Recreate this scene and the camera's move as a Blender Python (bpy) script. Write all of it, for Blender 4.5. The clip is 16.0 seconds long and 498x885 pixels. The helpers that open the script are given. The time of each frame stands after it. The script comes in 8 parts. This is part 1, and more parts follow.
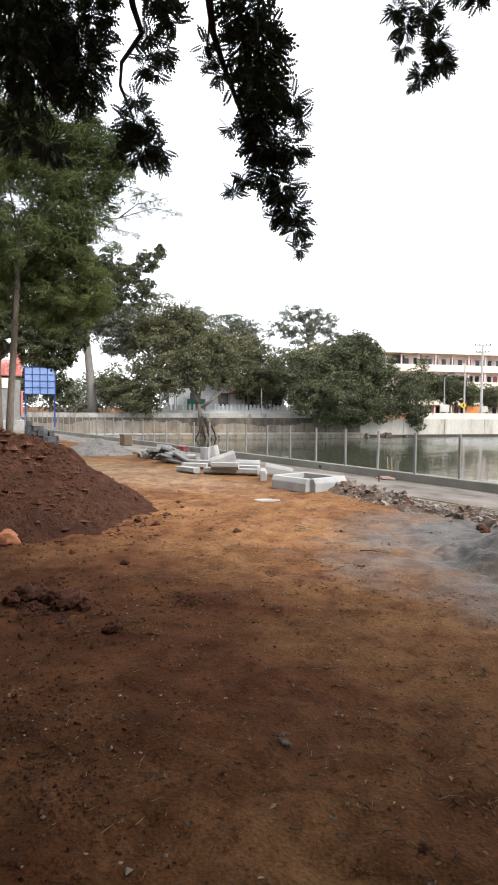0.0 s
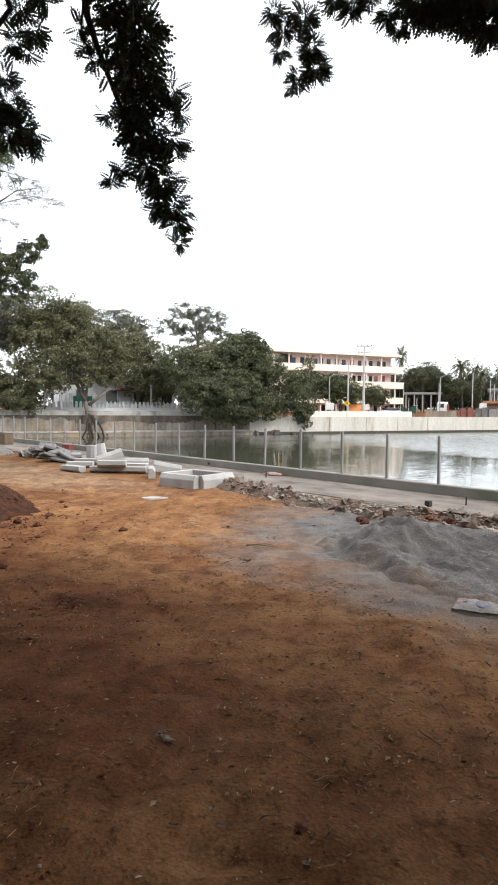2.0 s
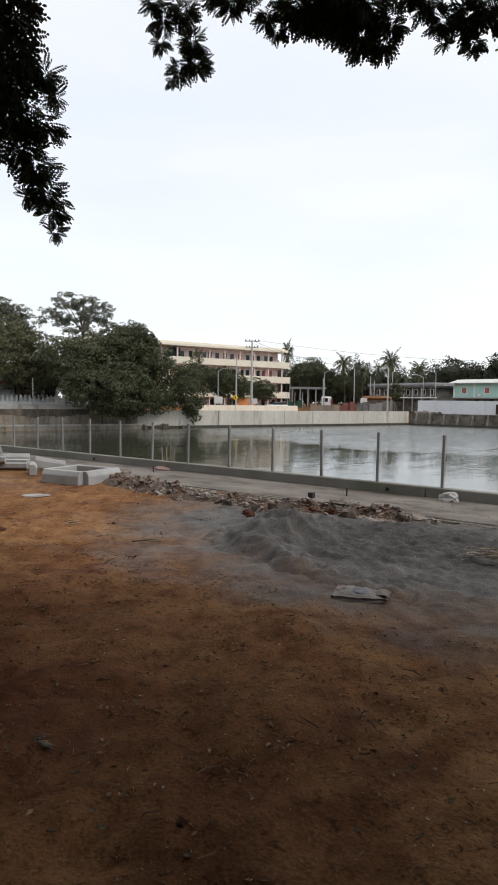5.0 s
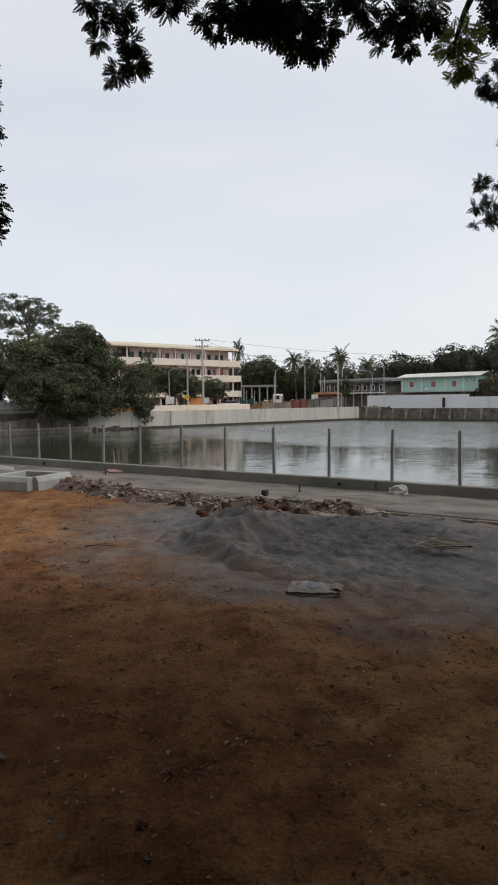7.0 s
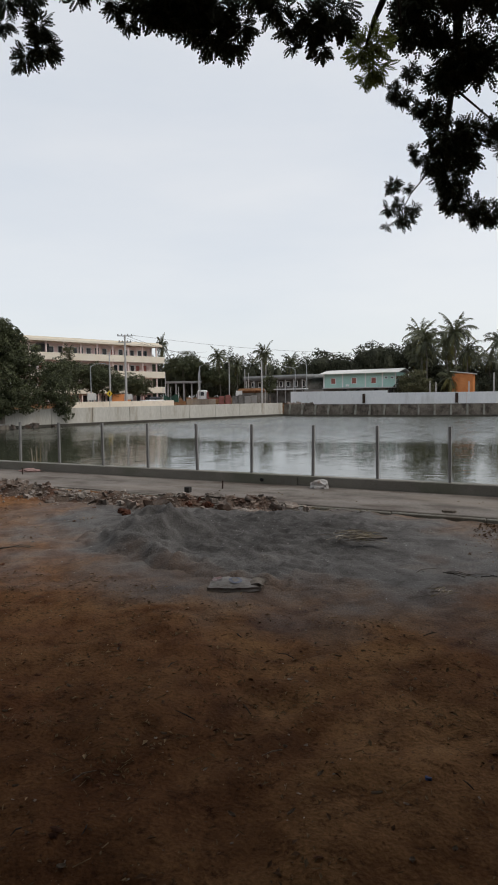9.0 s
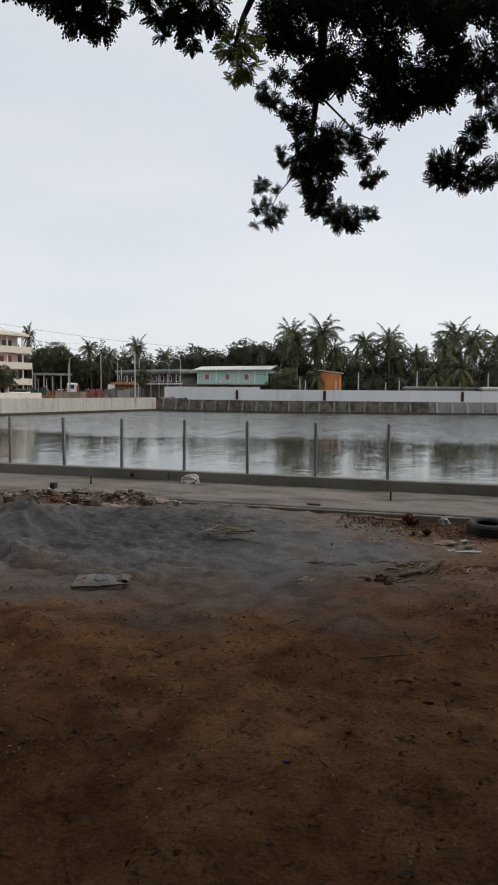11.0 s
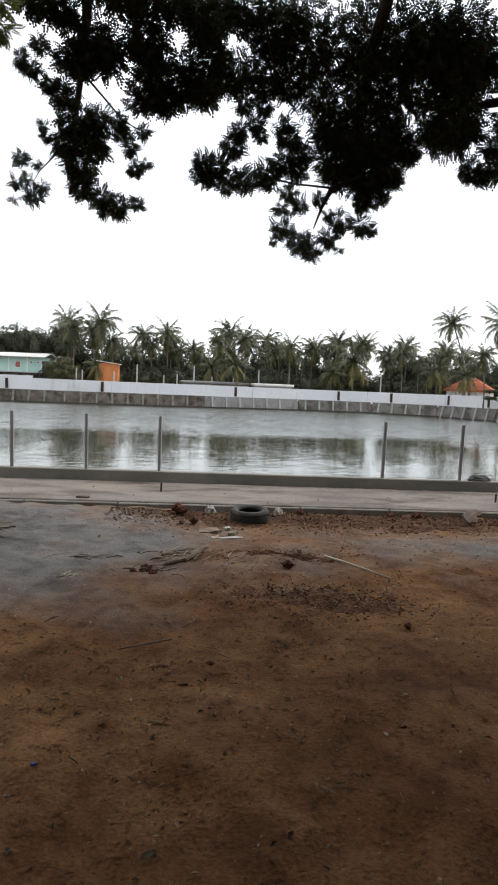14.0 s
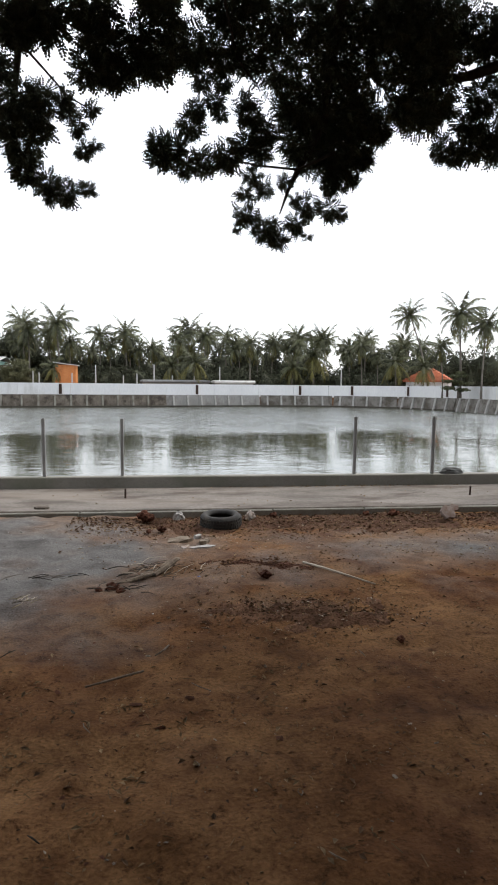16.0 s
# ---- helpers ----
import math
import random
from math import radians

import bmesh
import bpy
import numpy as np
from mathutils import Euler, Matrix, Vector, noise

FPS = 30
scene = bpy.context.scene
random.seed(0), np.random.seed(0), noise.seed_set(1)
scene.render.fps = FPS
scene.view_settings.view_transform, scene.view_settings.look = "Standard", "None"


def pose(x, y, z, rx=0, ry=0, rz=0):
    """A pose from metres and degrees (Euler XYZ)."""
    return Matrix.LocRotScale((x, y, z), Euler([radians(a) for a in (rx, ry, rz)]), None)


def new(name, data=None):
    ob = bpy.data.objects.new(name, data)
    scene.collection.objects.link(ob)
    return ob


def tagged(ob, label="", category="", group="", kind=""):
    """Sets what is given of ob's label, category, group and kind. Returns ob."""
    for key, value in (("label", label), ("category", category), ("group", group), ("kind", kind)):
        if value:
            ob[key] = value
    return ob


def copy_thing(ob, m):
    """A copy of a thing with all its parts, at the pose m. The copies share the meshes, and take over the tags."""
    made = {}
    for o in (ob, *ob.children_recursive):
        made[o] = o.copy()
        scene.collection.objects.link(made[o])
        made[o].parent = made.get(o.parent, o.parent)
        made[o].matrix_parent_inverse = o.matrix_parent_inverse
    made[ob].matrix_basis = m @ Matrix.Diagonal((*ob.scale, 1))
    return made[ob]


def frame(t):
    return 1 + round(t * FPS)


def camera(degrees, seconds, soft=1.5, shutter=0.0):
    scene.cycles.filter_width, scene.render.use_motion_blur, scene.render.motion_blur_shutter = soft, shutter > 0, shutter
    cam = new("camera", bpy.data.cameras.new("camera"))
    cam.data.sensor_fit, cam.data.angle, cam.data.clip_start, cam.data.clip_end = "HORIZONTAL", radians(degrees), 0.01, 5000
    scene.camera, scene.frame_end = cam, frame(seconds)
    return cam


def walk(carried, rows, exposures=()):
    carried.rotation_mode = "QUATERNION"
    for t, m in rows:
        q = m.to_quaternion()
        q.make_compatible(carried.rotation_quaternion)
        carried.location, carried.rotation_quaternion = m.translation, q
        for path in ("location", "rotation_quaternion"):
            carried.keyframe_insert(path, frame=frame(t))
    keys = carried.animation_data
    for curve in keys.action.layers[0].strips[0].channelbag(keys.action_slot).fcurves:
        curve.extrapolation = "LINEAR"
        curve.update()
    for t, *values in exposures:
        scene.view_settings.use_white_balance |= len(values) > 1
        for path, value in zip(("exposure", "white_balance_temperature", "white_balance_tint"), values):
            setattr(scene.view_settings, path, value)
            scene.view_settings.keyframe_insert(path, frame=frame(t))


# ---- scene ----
# The camera stands on the spot and pans from the far end of the fence to the far bank.
# World: x runs along the fence, y points over the pond, z up.
cam = camera(42.62, 16.0, 1.9)
ROWS = [
    (0.0, 0.000, 0.000, 1.600, 57.87, -3.09, -0.47), (0.5, 0.015, 0.001, 1.607, 55.40, -2.79, -0.27),
    (1.0, 0.032, 0.020, 1.600, 52.53, -3.01, 0.26), (1.5, 0.031, 0.040, 1.589, 49.91, -3.23, -0.16),
    (2.0, 0.030, 0.043, 1.586, 48.08, -3.20, -0.61), (2.5, 0.038, 0.038, 1.591, 46.00, -2.98, -1.06),
    (3.0, 0.042, 0.036, 1.590, 44.06, -3.18, -1.37), (3.5, 0.046, 0.048, 1.590, 42.25, -2.98, -1.32),
    (4.0, 0.052, 0.059, 1.590, 40.55, -3.53, -1.43), (6.5, 0.085, 0.062, 1.606, 35.20, -3.28, 0.56),
    (7.0, 0.093, 0.057, 1.604, 33.88, -3.74, 0.62), (7.5, 0.103, 0.075, 1.602, 32.77, -3.79, 0.84),
    (8.0, 0.109, 0.076, 1.606, 31.11, -4.11, 0.72), (10.5, 0.160, 0.100, 1.597, 19.32, -4.26, 0.24),
    (11.0, 0.166, 0.109, 1.593, 15.92, -4.59, -0.45), (11.5, 0.179, 0.110, 1.591, 12.42, -4.30, -0.83),
    (12.0, 0.201, 0.121, 1.587, 9.79, -4.62, -0.86), (12.5, 0.228, 0.131, 1.584, 5.75, -4.56, -1.18),
    (13.0, 0.256, 0.113, 1.589, 1.12, -4.72, -1.59), (13.5, 0.273, 0.120, 1.578, -1.13, -4.81, -1.72),
    (14.0, 0.277, 0.124, 1.583, -3.64, -4.81, -2.32), (14.5, 0.276, 0.114, 1.584, -5.14, -4.83, -2.26),
    (15.0, 0.284, 0.117, 1.583, -6.08, -4.45, -1.42), (15.5, 0.294, 0.128, 1.581, -6.60, -5.08, -0.83),
    (15.75, 0.285, 0.260, 1.586, -6.90, -5.05, -0.66), (16.0, 0.243, 0.527, 1.596, -7.13, -5.02, -0.50),
]
EXPOSURES = [(0.0, 1.32), (1.5, 1.28), (2.5, 1.22), (3.5, 0.92), (4.2, 0.58), (6.4, -0.08), (11.0, -0.15), (12.5, 0.42), (14.0, 0.72), (16.0, 0.8)]
walk(cam, [(t, pose(x, y, z, 90 + pitch, roll, yaw)) for t, x, y, z, yaw, pitch, roll in ROWS], EXPOSURES)

# overcast daylight: a pale cloud deck over a faint sky, and a very wide, weak sun
world = bpy.data.worlds.new("sky")
scene.world = world
world.use_nodes = True
wn, wl = world.node_tree.nodes, world.node_tree.links
wn.clear()
wout = wn.new("ShaderNodeOutputWorld")
sky = wn.new("ShaderNodeTexSky")
sky.sky_type, sky.sun_disc = "NISHITA", False
sky.sun_elevation, sky.sun_rotation = radians(48), radians(68)
sky_bg = wn.new("ShaderNodeBackground")
sky_bg.inputs[1].default_value = 0.03
wl.new(sky.outputs[0], sky_bg.inputs[0])
coord = wn.new("ShaderNodeTexCoord")
stretch = wn.new("ShaderNodeMapping")
stretch.inputs["Scale"].default_value = (1.0, 1.0, 4.0)
cloud = wn.new("ShaderNodeTexNoise")
cloud.inputs["Scale"].default_value, cloud.inputs["Detail"].default_value = 1.6, 5
tone = wn.new("ShaderNodeValToRGB")
tone.color_ramp.elements[0].position, tone.color_ramp.elements[0].color = 0.3, (0.80, 0.845, 0.90, 1)
tone.color_ramp.elements[1].position, tone.color_ramp.elements[1].color = 0.7, (0.96, 0.965, 0.97, 1)
cloud_bg = wn.new("ShaderNodeBackground")
cloud_bg.inputs[1].default_value = 0.82
both = wn.new("ShaderNodeAddShader")
wl.new(coord.outputs["Generated"], stretch.inputs[0])
wl.new(stretch.outputs[0], cloud.inputs["Vector"])
wl.new(cloud.outputs["Fac"], tone.inputs[0])
wl.new(tone.outputs[0], cloud_bg.inputs[0])
wl.new(sky_bg.outputs[0], both.inputs[0])
wl.new(cloud_bg.outputs[0], both.inputs[1])
wl.new(both.outputs[0], wout.inputs[0])
sun_data = bpy.data.lights.new("sun", "SUN")
sun_data.energy, sun_data.angle, sun_data.color = 1.5, radians(22), (1.0, 0.96, 0.9)
sun = new("sun", sun_data)
sun.matrix_world = pose(0, 0, 40, 42, 0, 112)



# ---- helpers of this scene ----
def material(name, dark, light, scale=3.0, fine=40.0, rough=0.85, bump=0.3, depth=0.01, metal=0.0, vary=0.0, island=False,
             stain=None, stain_scale=0.7, stain_at=0.55, stretch=(1, 1, 1), specular=0.3, through_light=0.0):
    """A procedural surface: two scales of colour, grain relief, an optional stain with its own shape, and variation by piece."""
    m = bpy.data.materials.new(name)
    m.use_nodes = True
    n, l = m.node_tree.nodes, m.node_tree.links
    b = n["Principled BSDF"]
    pos = n.new("ShaderNodeNewGeometry")
    mp = n.new("ShaderNodeMapping")
    mp.inputs["Scale"].default_value = stretch
    l.new(pos.outputs["Position"], mp.inputs[0])
    big, small = n.new("ShaderNodeTexNoise"), n.new("ShaderNodeTexNoise")
    for node, s, d in ((big, scale, 6), (small, fine, 4)):
        node.inputs["Scale"].default_value, node.inputs["Detail"].default_value = s, d
        l.new(mp.outputs[0], node.inputs["Vector"])
    add = n.new("ShaderNodeMath")
    add.operation = "MULTIPLY_ADD"
    l.new(small.outputs["Fac"], add.inputs[0])
    add.inputs[1].default_value = 0.5
    half = n.new("ShaderNodeMath")
    half.operation = "MULTIPLY"
    half.inputs[1].default_value = 0.6
    l.new(big.outputs["Fac"], half.inputs[0])
    l.new(half.outputs[0], add.inputs[2])
    ramp = n.new("ShaderNodeValToRGB")
    ramp.color_ramp.elements[0].position, ramp.color_ramp.elements[0].color = 0.36, (*dark, 1)
    ramp.color_ramp.elements[1].position, ramp.color_ramp.elements[1].color = 0.74, (*light, 1)
    l.new(add.outputs[0], ramp.inputs[0])
    colour = ramp.outputs[0]
    if stain:
        sn, sr, mx = n.new("ShaderNodeTexNoise"), n.new("ShaderNodeValToRGB"), n.new("ShaderNodeMix")
        sn.inputs["Scale"].default_value, sn.inputs["Detail"].default_value, sn.inputs["Roughness"].default_value = stain_scale, 9, 0.66
        l.new(mp.outputs[0], sn.inputs["Vector"])
        sr.color_ramp.elements[0].position, sr.color_ramp.elements[1].position = stain_at - 0.06, stain_at + 0.1
        l.new(sn.outputs["Fac"], sr.inputs[0])
        mx.data_type = "RGBA"
        l.new(sr.outputs[0], mx.inputs["Factor"])
        l.new(colour, mx.inputs["A"])
        mx.inputs["B"].default_value = (*stain, 1)
        colour = mx.outputs["Result"]
    if vary:
        if island:
            rnd = pos.outputs["Random Per Island"]
        else:
            rnd = n.new("ShaderNodeObjectInfo").outputs["Random"]
        hsv, mr = n.new("ShaderNodeHueSaturation"), n.new("ShaderNodeMapRange")
        l.new(rnd, mr.inputs["Value"])
        mr.inputs["To Min"].default_value, mr.inputs["To Max"].default_value = 1 - vary, 1 + vary
        l.new(mr.outputs[0], hsv.inputs["Value"])
        l.new(colour, hsv.inputs["Color"])
        colour = hsv.outputs[0]
    l.new(colour, b.inputs["Base Color"])
    b.inputs["Roughness"].default_value, b.inputs["Metallic"].default_value = rough, metal
    b.inputs["Specular IOR Level"].default_value = specular
    if bump:
        bp = n.new("ShaderNodeBump")
        bp.inputs["Strength"].default_value, bp.inputs["Distance"].default_value = bump, depth
        l.new(add.outputs[0], bp.inputs["Height"])
        l.new(bp.outputs[0], b.inputs["Normal"])
    if through_light:
        tr, ms = n.new("ShaderNodeBsdfTranslucent"), n.new("ShaderNodeMixShader")
        l.new(colour, tr.inputs[0])
        ms.inputs[0].default_value = through_light
        l.new(b.outputs[0], ms.inputs[1])
        l.new(tr.outputs[0], ms.inputs[2])
        l.new(ms.outputs[0], n["Material Output"].inputs[0])
    return m


def mesh_np(name, verts, faces, mat, smooth=False):
    """A mesh from arrays: verts (n, 3) and faces of one size (m, k)."""
    verts, faces = np.asarray(verts, dtype=np.float32), np.asarray(faces, dtype=np.int32)
    me = bpy.data.meshes.new(name)
    k = faces.shape[1]
    me.vertices.add(len(verts))
    me.vertices.foreach_set("co", verts.ravel())
    me.loops.add(faces.size)
    me.loops.foreach_set("vertex_index", faces.ravel())
    me.polygons.add(len(faces))
    me.polygons.foreach_set("loop_start", np.arange(0, faces.size, k, dtype=np.int32))
    me.polygons.foreach_set("use_smooth", np.full(len(faces), smooth))
    me.update(calc_edges=True)
    me.materials.append(mat)
    return me


def mesh_bm(name, bm, mat, smooth=False):
    me = bpy.data.meshes.new(name)
    bmesh.ops.recalc_face_normals(bm, faces=bm.faces[:])
    for fc in bm.faces:
        fc.smooth = smooth
    bm.to_mesh(me)
    bm.free()
    me.materials.append(mat)
    return me


def part(name, shape, mat, parent=None, label="", smooth=False):
    """One mesh object under a thing or a part; shape is a bmesh or a finished mesh."""
    me = mesh_bm(name, shape, mat, smooth) if isinstance(shape, bmesh.types.BMesh) else shape
    ob = new(name, me)
    ob.parent = parent
    return tagged(ob, label)


def thing(name, label, category, group="", at=(0, 0, 0), turn=0.0):
    """An Empty at the base of a thing that has parts."""
    ob = new(name)
    ob.empty_display_size = 0.2
    ob.matrix_basis = pose(*at, 0, 0, turn)
    return tagged(ob, label, category, group)


def solid(name, shape, mat, label, category, group="", kind="", smooth=False):
    """A thing that is one mesh."""
    return tagged(part(name, shape, mat, None, "", smooth), label, category, group, kind)


def box(bm, x0, x1, y0, y1, z0, z1, bevel=0.0, m=None):
    vs = [bm.verts.new((x, y, z)) for z in (z0, z1) for y in (y0, y1) for x in (x0, x1)]
    fs = [bm.faces.new([vs[i] for i in q]) for q in ((0, 2, 3, 1), (4, 5, 7, 6), (0, 1, 5, 4), (2, 6, 7, 3), (0, 4, 6, 2), (1, 3, 7, 5))]
    if bevel:
        es = list({e for fc in fs for e in fc.edges})
        got = bmesh.ops.bevel(bm, geom=es, offset=bevel, segments=1, affect="EDGES")
        vs = list({v for fc in got["faces"] for v in fc.verts} | {v for v in vs if v.is_valid})
    if m is not None:
        bmesh.ops.transform(bm, matrix=m, verts=vs)
    return bm


def boxed(x0, x1, y0, y1, z0, z1, bevel=0.0):
    return box(bmesh.new(), x0, x1, y0, y1, z0, z1, bevel)


def tube(bm, points, radii, sides=7):
    """A tapered tube along points, closed at both ends."""
    rings = []
    for i, p in enumerate(points):
        p = Vector(p)
        a, b = Vector(points[max(i - 1, 0)]), Vector(points[min(i + 1, len(points) - 1)])
        d = (b - a).normalized()
        u = d.orthogonal().normalized() if abs(d.z) > 0.98 else d.cross(Vector((0, 0, 1))).normalized()
        w = d.cross(u)
        rings.append([bm.verts.new(p + radii[i] * (math.cos(2 * math.pi * k / sides) * u + math.sin(2 * math.pi * k / sides) * w)) for k in range(sides)])
    for r0, r1 in zip(rings, rings[1:]):
        for k in range(sides):
            bm.faces.new((r0[k], r0[(k + 1) % sides], r1[(k + 1) % sides], r1[k]))
    bm.faces.new(rings[0][::-1])
    bm.faces.new(rings[-1])
    return bm


def piped(points, radii, sides=7):
    return tube(bmesh.new(), points, radii, sides)


def fbm(x, y, s, seed=0.0, octaves=4):
    """Layered value noise on arrays, about -1 to 1."""
    total, amp, norm = np.zeros_like(x, dtype=float), 1.0, 0.0
    for o in range(octaves):
        xs, ys = x * s + seed * 7.3 + o * 11.7, y * s - seed * 3.1 + o * 5.9
        xi, yi = np.floor(xs), np.floor(ys)
        fx, fy = xs - xi, ys - yi
        fx, fy = fx * fx * (3 - 2 * fx), fy * fy * (3 - 2 * fy)

        def h(a, b):
            v = np.sin(a * 127.1 + b * 311.7 + seed * 17.0) * 43758.5453
            return v - np.floor(v)
        v = (h(xi, yi) * (1 - fx) + h(xi + 1, yi) * fx) * (1 - fy) + (h(xi, yi + 1) * (1 - fx) + h(xi + 1, yi + 1) * fx) * fy
        total += amp * (2 * v - 1)
        norm += amp
        amp, s = amp * 0.5, s * 2.03
    return total / norm


def leaf_quads(centres, normals, size, rng, slim=0.5):
    """Folded rhombic leaves: arrays of verts and quads."""
    n = len(centres)
    nrm = normals / np.maximum(np.linalg.norm(normals, axis=1, keepdims=True), 1e-6)
    t = rng.normal(size=(n, 3))
    t -= nrm * (t * nrm).sum(1, keepdims=True)
    t /= np.linalg.norm(t, axis=1, keepdims=True)
    s = np.cross(nrm, t)
    ln = (size * rng.uniform(0.6, 1.3, n))[:, None]
    w = ln * slim
    fold = nrm * w * 0.35
    v = np.stack([centres - t * ln * 0.5, centres + s * w * 0.5 + fold, centres + t * ln * 0.5, centres - s * w * 0.5 + fold], 1)
    return v.reshape(-1, 3), np.arange(4 * n).reshape(n, 4)


def leaf_cloud(blobs, density, size, rng, slim=0.55, clumps=40, hollow=0.45, tuft=0.27):
    """Foliage of many small leaves on rounded tufts inside ellipsoids (x, y, z, rx, ry, rz), with gaps between the tufts."""
    cs, ns = [], []
    for x, y, z, rx, ry, rz in blobs:
        n = int(density * (rx * ry * rz) ** (2 / 3))
        k = max(6, int(clumps * (rx * ry * rz) ** (2 / 9)))
        d = rng.normal(size=(k, 3))
        d /= np.linalg.norm(d, axis=1, keepdims=True)
        mid = d * rng.uniform(hollow, 1.0, (k, 1)) * rng.uniform(0.82, 1.08, (k, 1))
        wide = rng.uniform(0.6, 1.35, k) * tuft
        pick = rng.choice(k, n, p=wide ** 2 / (wide ** 2).sum())
        u = rng.normal(size=(n, 3)) + d[pick] * 0.5 + (0, 0, 0.55)
        u /= np.linalg.norm(u, axis=1, keepdims=True)
        off = u * wide[pick, None] * rng.uniform(0.35, 1.0, (n, 1)) ** 0.6 * (1, 1, 0.75)
        cs.append((mid[pick] + off) * (rx, ry, rz) + (x, y, z))
        ns.append(u * 1.2 + (0, 0, 0.5) + rng.normal(size=(n, 3)) * 0.45)
    return leaf_quads(np.concatenate(cs), np.concatenate(ns), size, rng, slim)


def ngrid(xs, ys, zf):
    """A sheet over the lines xs, ys with heights zf(X, Y)."""
    X, Y = np.meshgrid(xs, ys)
    V = np.stack([X, Y, zf(X, Y)], -1).reshape(-1, 3)
    w, h = len(xs), len(ys)
    i = (np.arange(h - 1)[:, None] * w + np.arange(w - 1)[None]).ravel()
    return V, np.stack([i, i + 1, i + w + 1, i + w], 1)



# ---- materials ----
CONCRETE = material("concrete", (0.25, 0.24, 0.225), (0.40, 0.39, 0.37), 1.3, 60, 0.9, 0.25, 0.004, stain=(0.2, 0.19, 0.17), stain_scale=0.9, stain_at=0.6)
PAVING = material("paving_concrete", (0.085, 0.072, 0.060), (0.235, 0.203, 0.175), 1.3, 40, 0.85, 0.5, 0.008, stretch=(0.55, 1.3, 1), stain=(0.070, 0.050, 0.037), stain_scale=1.7, stain_at=0.54)
KERB = material("kerb_concrete", (0.145, 0.133, 0.113), (0.245, 0.228, 0.198), 1.5, 60, 0.9, 0.25, 0.004, stain=(0.15, 0.15, 0.115), stain_scale=0.8, stain_at=0.54)
POST = material("post_concrete", (0.15, 0.145, 0.14), (0.26, 0.25, 0.24), 2.5, 60, 0.9, 0.2, 0.003, vary=0.12)
PRECAST = material("precast_concrete", (0.25, 0.245, 0.235), (0.41, 0.404, 0.39), 3, 70, 0.88, 0.2, 0.003, vary=0.1, stain=(0.35, 0.33, 0.3), stain_scale=3.0, stain_at=0.62)
BANK_WALL = material("bank_wall_concrete", (0.41, 0.38, 0.33), (0.60, 0.57, 0.51), 0.35, 9, 0.9, 0.2, 0.01, stain=(0.34, 0.295, 0.235), stain_scale=0.8, stain_at=0.585, stretch=(1, 1, 0.22), specular=0.1)
# wet footing of the pale wall, and the far bank's dark reflection line
WET_REFLECTION = material("wet_footing_reflection", (0.035, 0.03, 0.024), (0.085, 0.075, 0.06), 0.8, 9, 0.8, 0.3, 0.02)
COPING = material("coping_concrete", (0.28, 0.265, 0.24), (0.44, 0.42, 0.39), 0.5, 9, 0.9, 0.2, 0.01, stain=(0.17, 0.155, 0.135), stain_scale=0.8, stain_at=0.54, stretch=(1, 1, 0.5))
OLD_WALL = material("old_wall_plaster", (0.165, 0.135, 0.107), (0.31, 0.265, 0.215), 0.5, 8, 0.9, 0.2, 0.01, stain=(0.15, 0.125, 0.10), stain_scale=0.7, stain_at=0.55, stretch=(1, 1, 0.6))


def weather(m, washes):
    """Further stains on plaster: each (scale vector, threshold from, threshold to, colour)."""
    n, l = m.node_tree.nodes, m.node_tree.links
    b = n["Principled BSDF"]
    pos = n.new("ShaderNodeNewGeometry")
    for vec, lo, hi, colour in washes:
        mp, nz, rng_, mx = n.new("ShaderNodeMapping"), n.new("ShaderNodeTexNoise"), n.new("ShaderNodeMapRange"), n.new("ShaderNodeMix")
        mp.inputs["Scale"].default_value = vec
        nz.inputs["Scale"].default_value, nz.inputs["Detail"].default_value = 1.0, 6
        l.new(pos.outputs["Position"], mp.inputs[0])
        l.new(mp.outputs[0], nz.inputs["Vector"])
        rng_.inputs["From Min"].default_value, rng_.inputs["From Max"].default_value = lo, hi
        l.new(nz.outputs["Fac"], rng_.inputs["Value"])
        mx.data_type = "RGBA"
        l.new(rng_.outputs[0], mx.inputs["Factor"])
        l.new(b.inputs["Base Color"].links[0].from_socket, mx.inputs["A"])
        mx.inputs["B"].default_value = (*colour, 1)
        l.new(mx.outputs["Result"], b.inputs["Base Color"])


# damp patches and pale worn cement on the walkway
weather(PAVING, (((0.9, 2.0, 1.0), 0.58, 0.76, (0.075, 0.060, 0.047)), ((0.4, 0.7, 1.0), 0.54, 0.74, (0.205, 0.170, 0.138))))
# ochre where the limewash has gone, dark run-off streaks, lime bloom
weather(OLD_WALL, (((0.30, 0.30, 0.9), 0.52, 0.72, (0.30, 0.215, 0.13)), ((2.6, 2.6, 0.22), 0.50, 0.78, (0.09, 0.076, 0.062)), ((0.5, 0.5, 0.5), 0.58, 0.80, (0.34, 0.31, 0.27))))
REVETMENT = material("revetment_stone", (0.08, 0.066, 0.052), (0.20, 0.172, 0.14), 0.9, 9, 0.92, 0.3, 0.02, stain=(0.05, 0.04, 0.032), stain_scale=0.8, stain_at=0.52)
WHITE_WALL = material("white_wall_paint", (0.66, 0.67, 0.68), (0.80, 0.80, 0.80), 0.3, 6, 0.8, 0.1, 0.005, stain=(0.5, 0.49, 0.47), stain_scale=0.25, stain_at=0.64, stretch=(1, 1, 0.4))
MULCH = material("dark_mulch", (0.046, 0.024, 0.015), (0.145, 0.080, 0.049), 6, 70, 0.95, 1.0, 0.03, stain=(0.055, 0.028, 0.019), stain_scale=3, stain_at=0.54, specular=0.06)
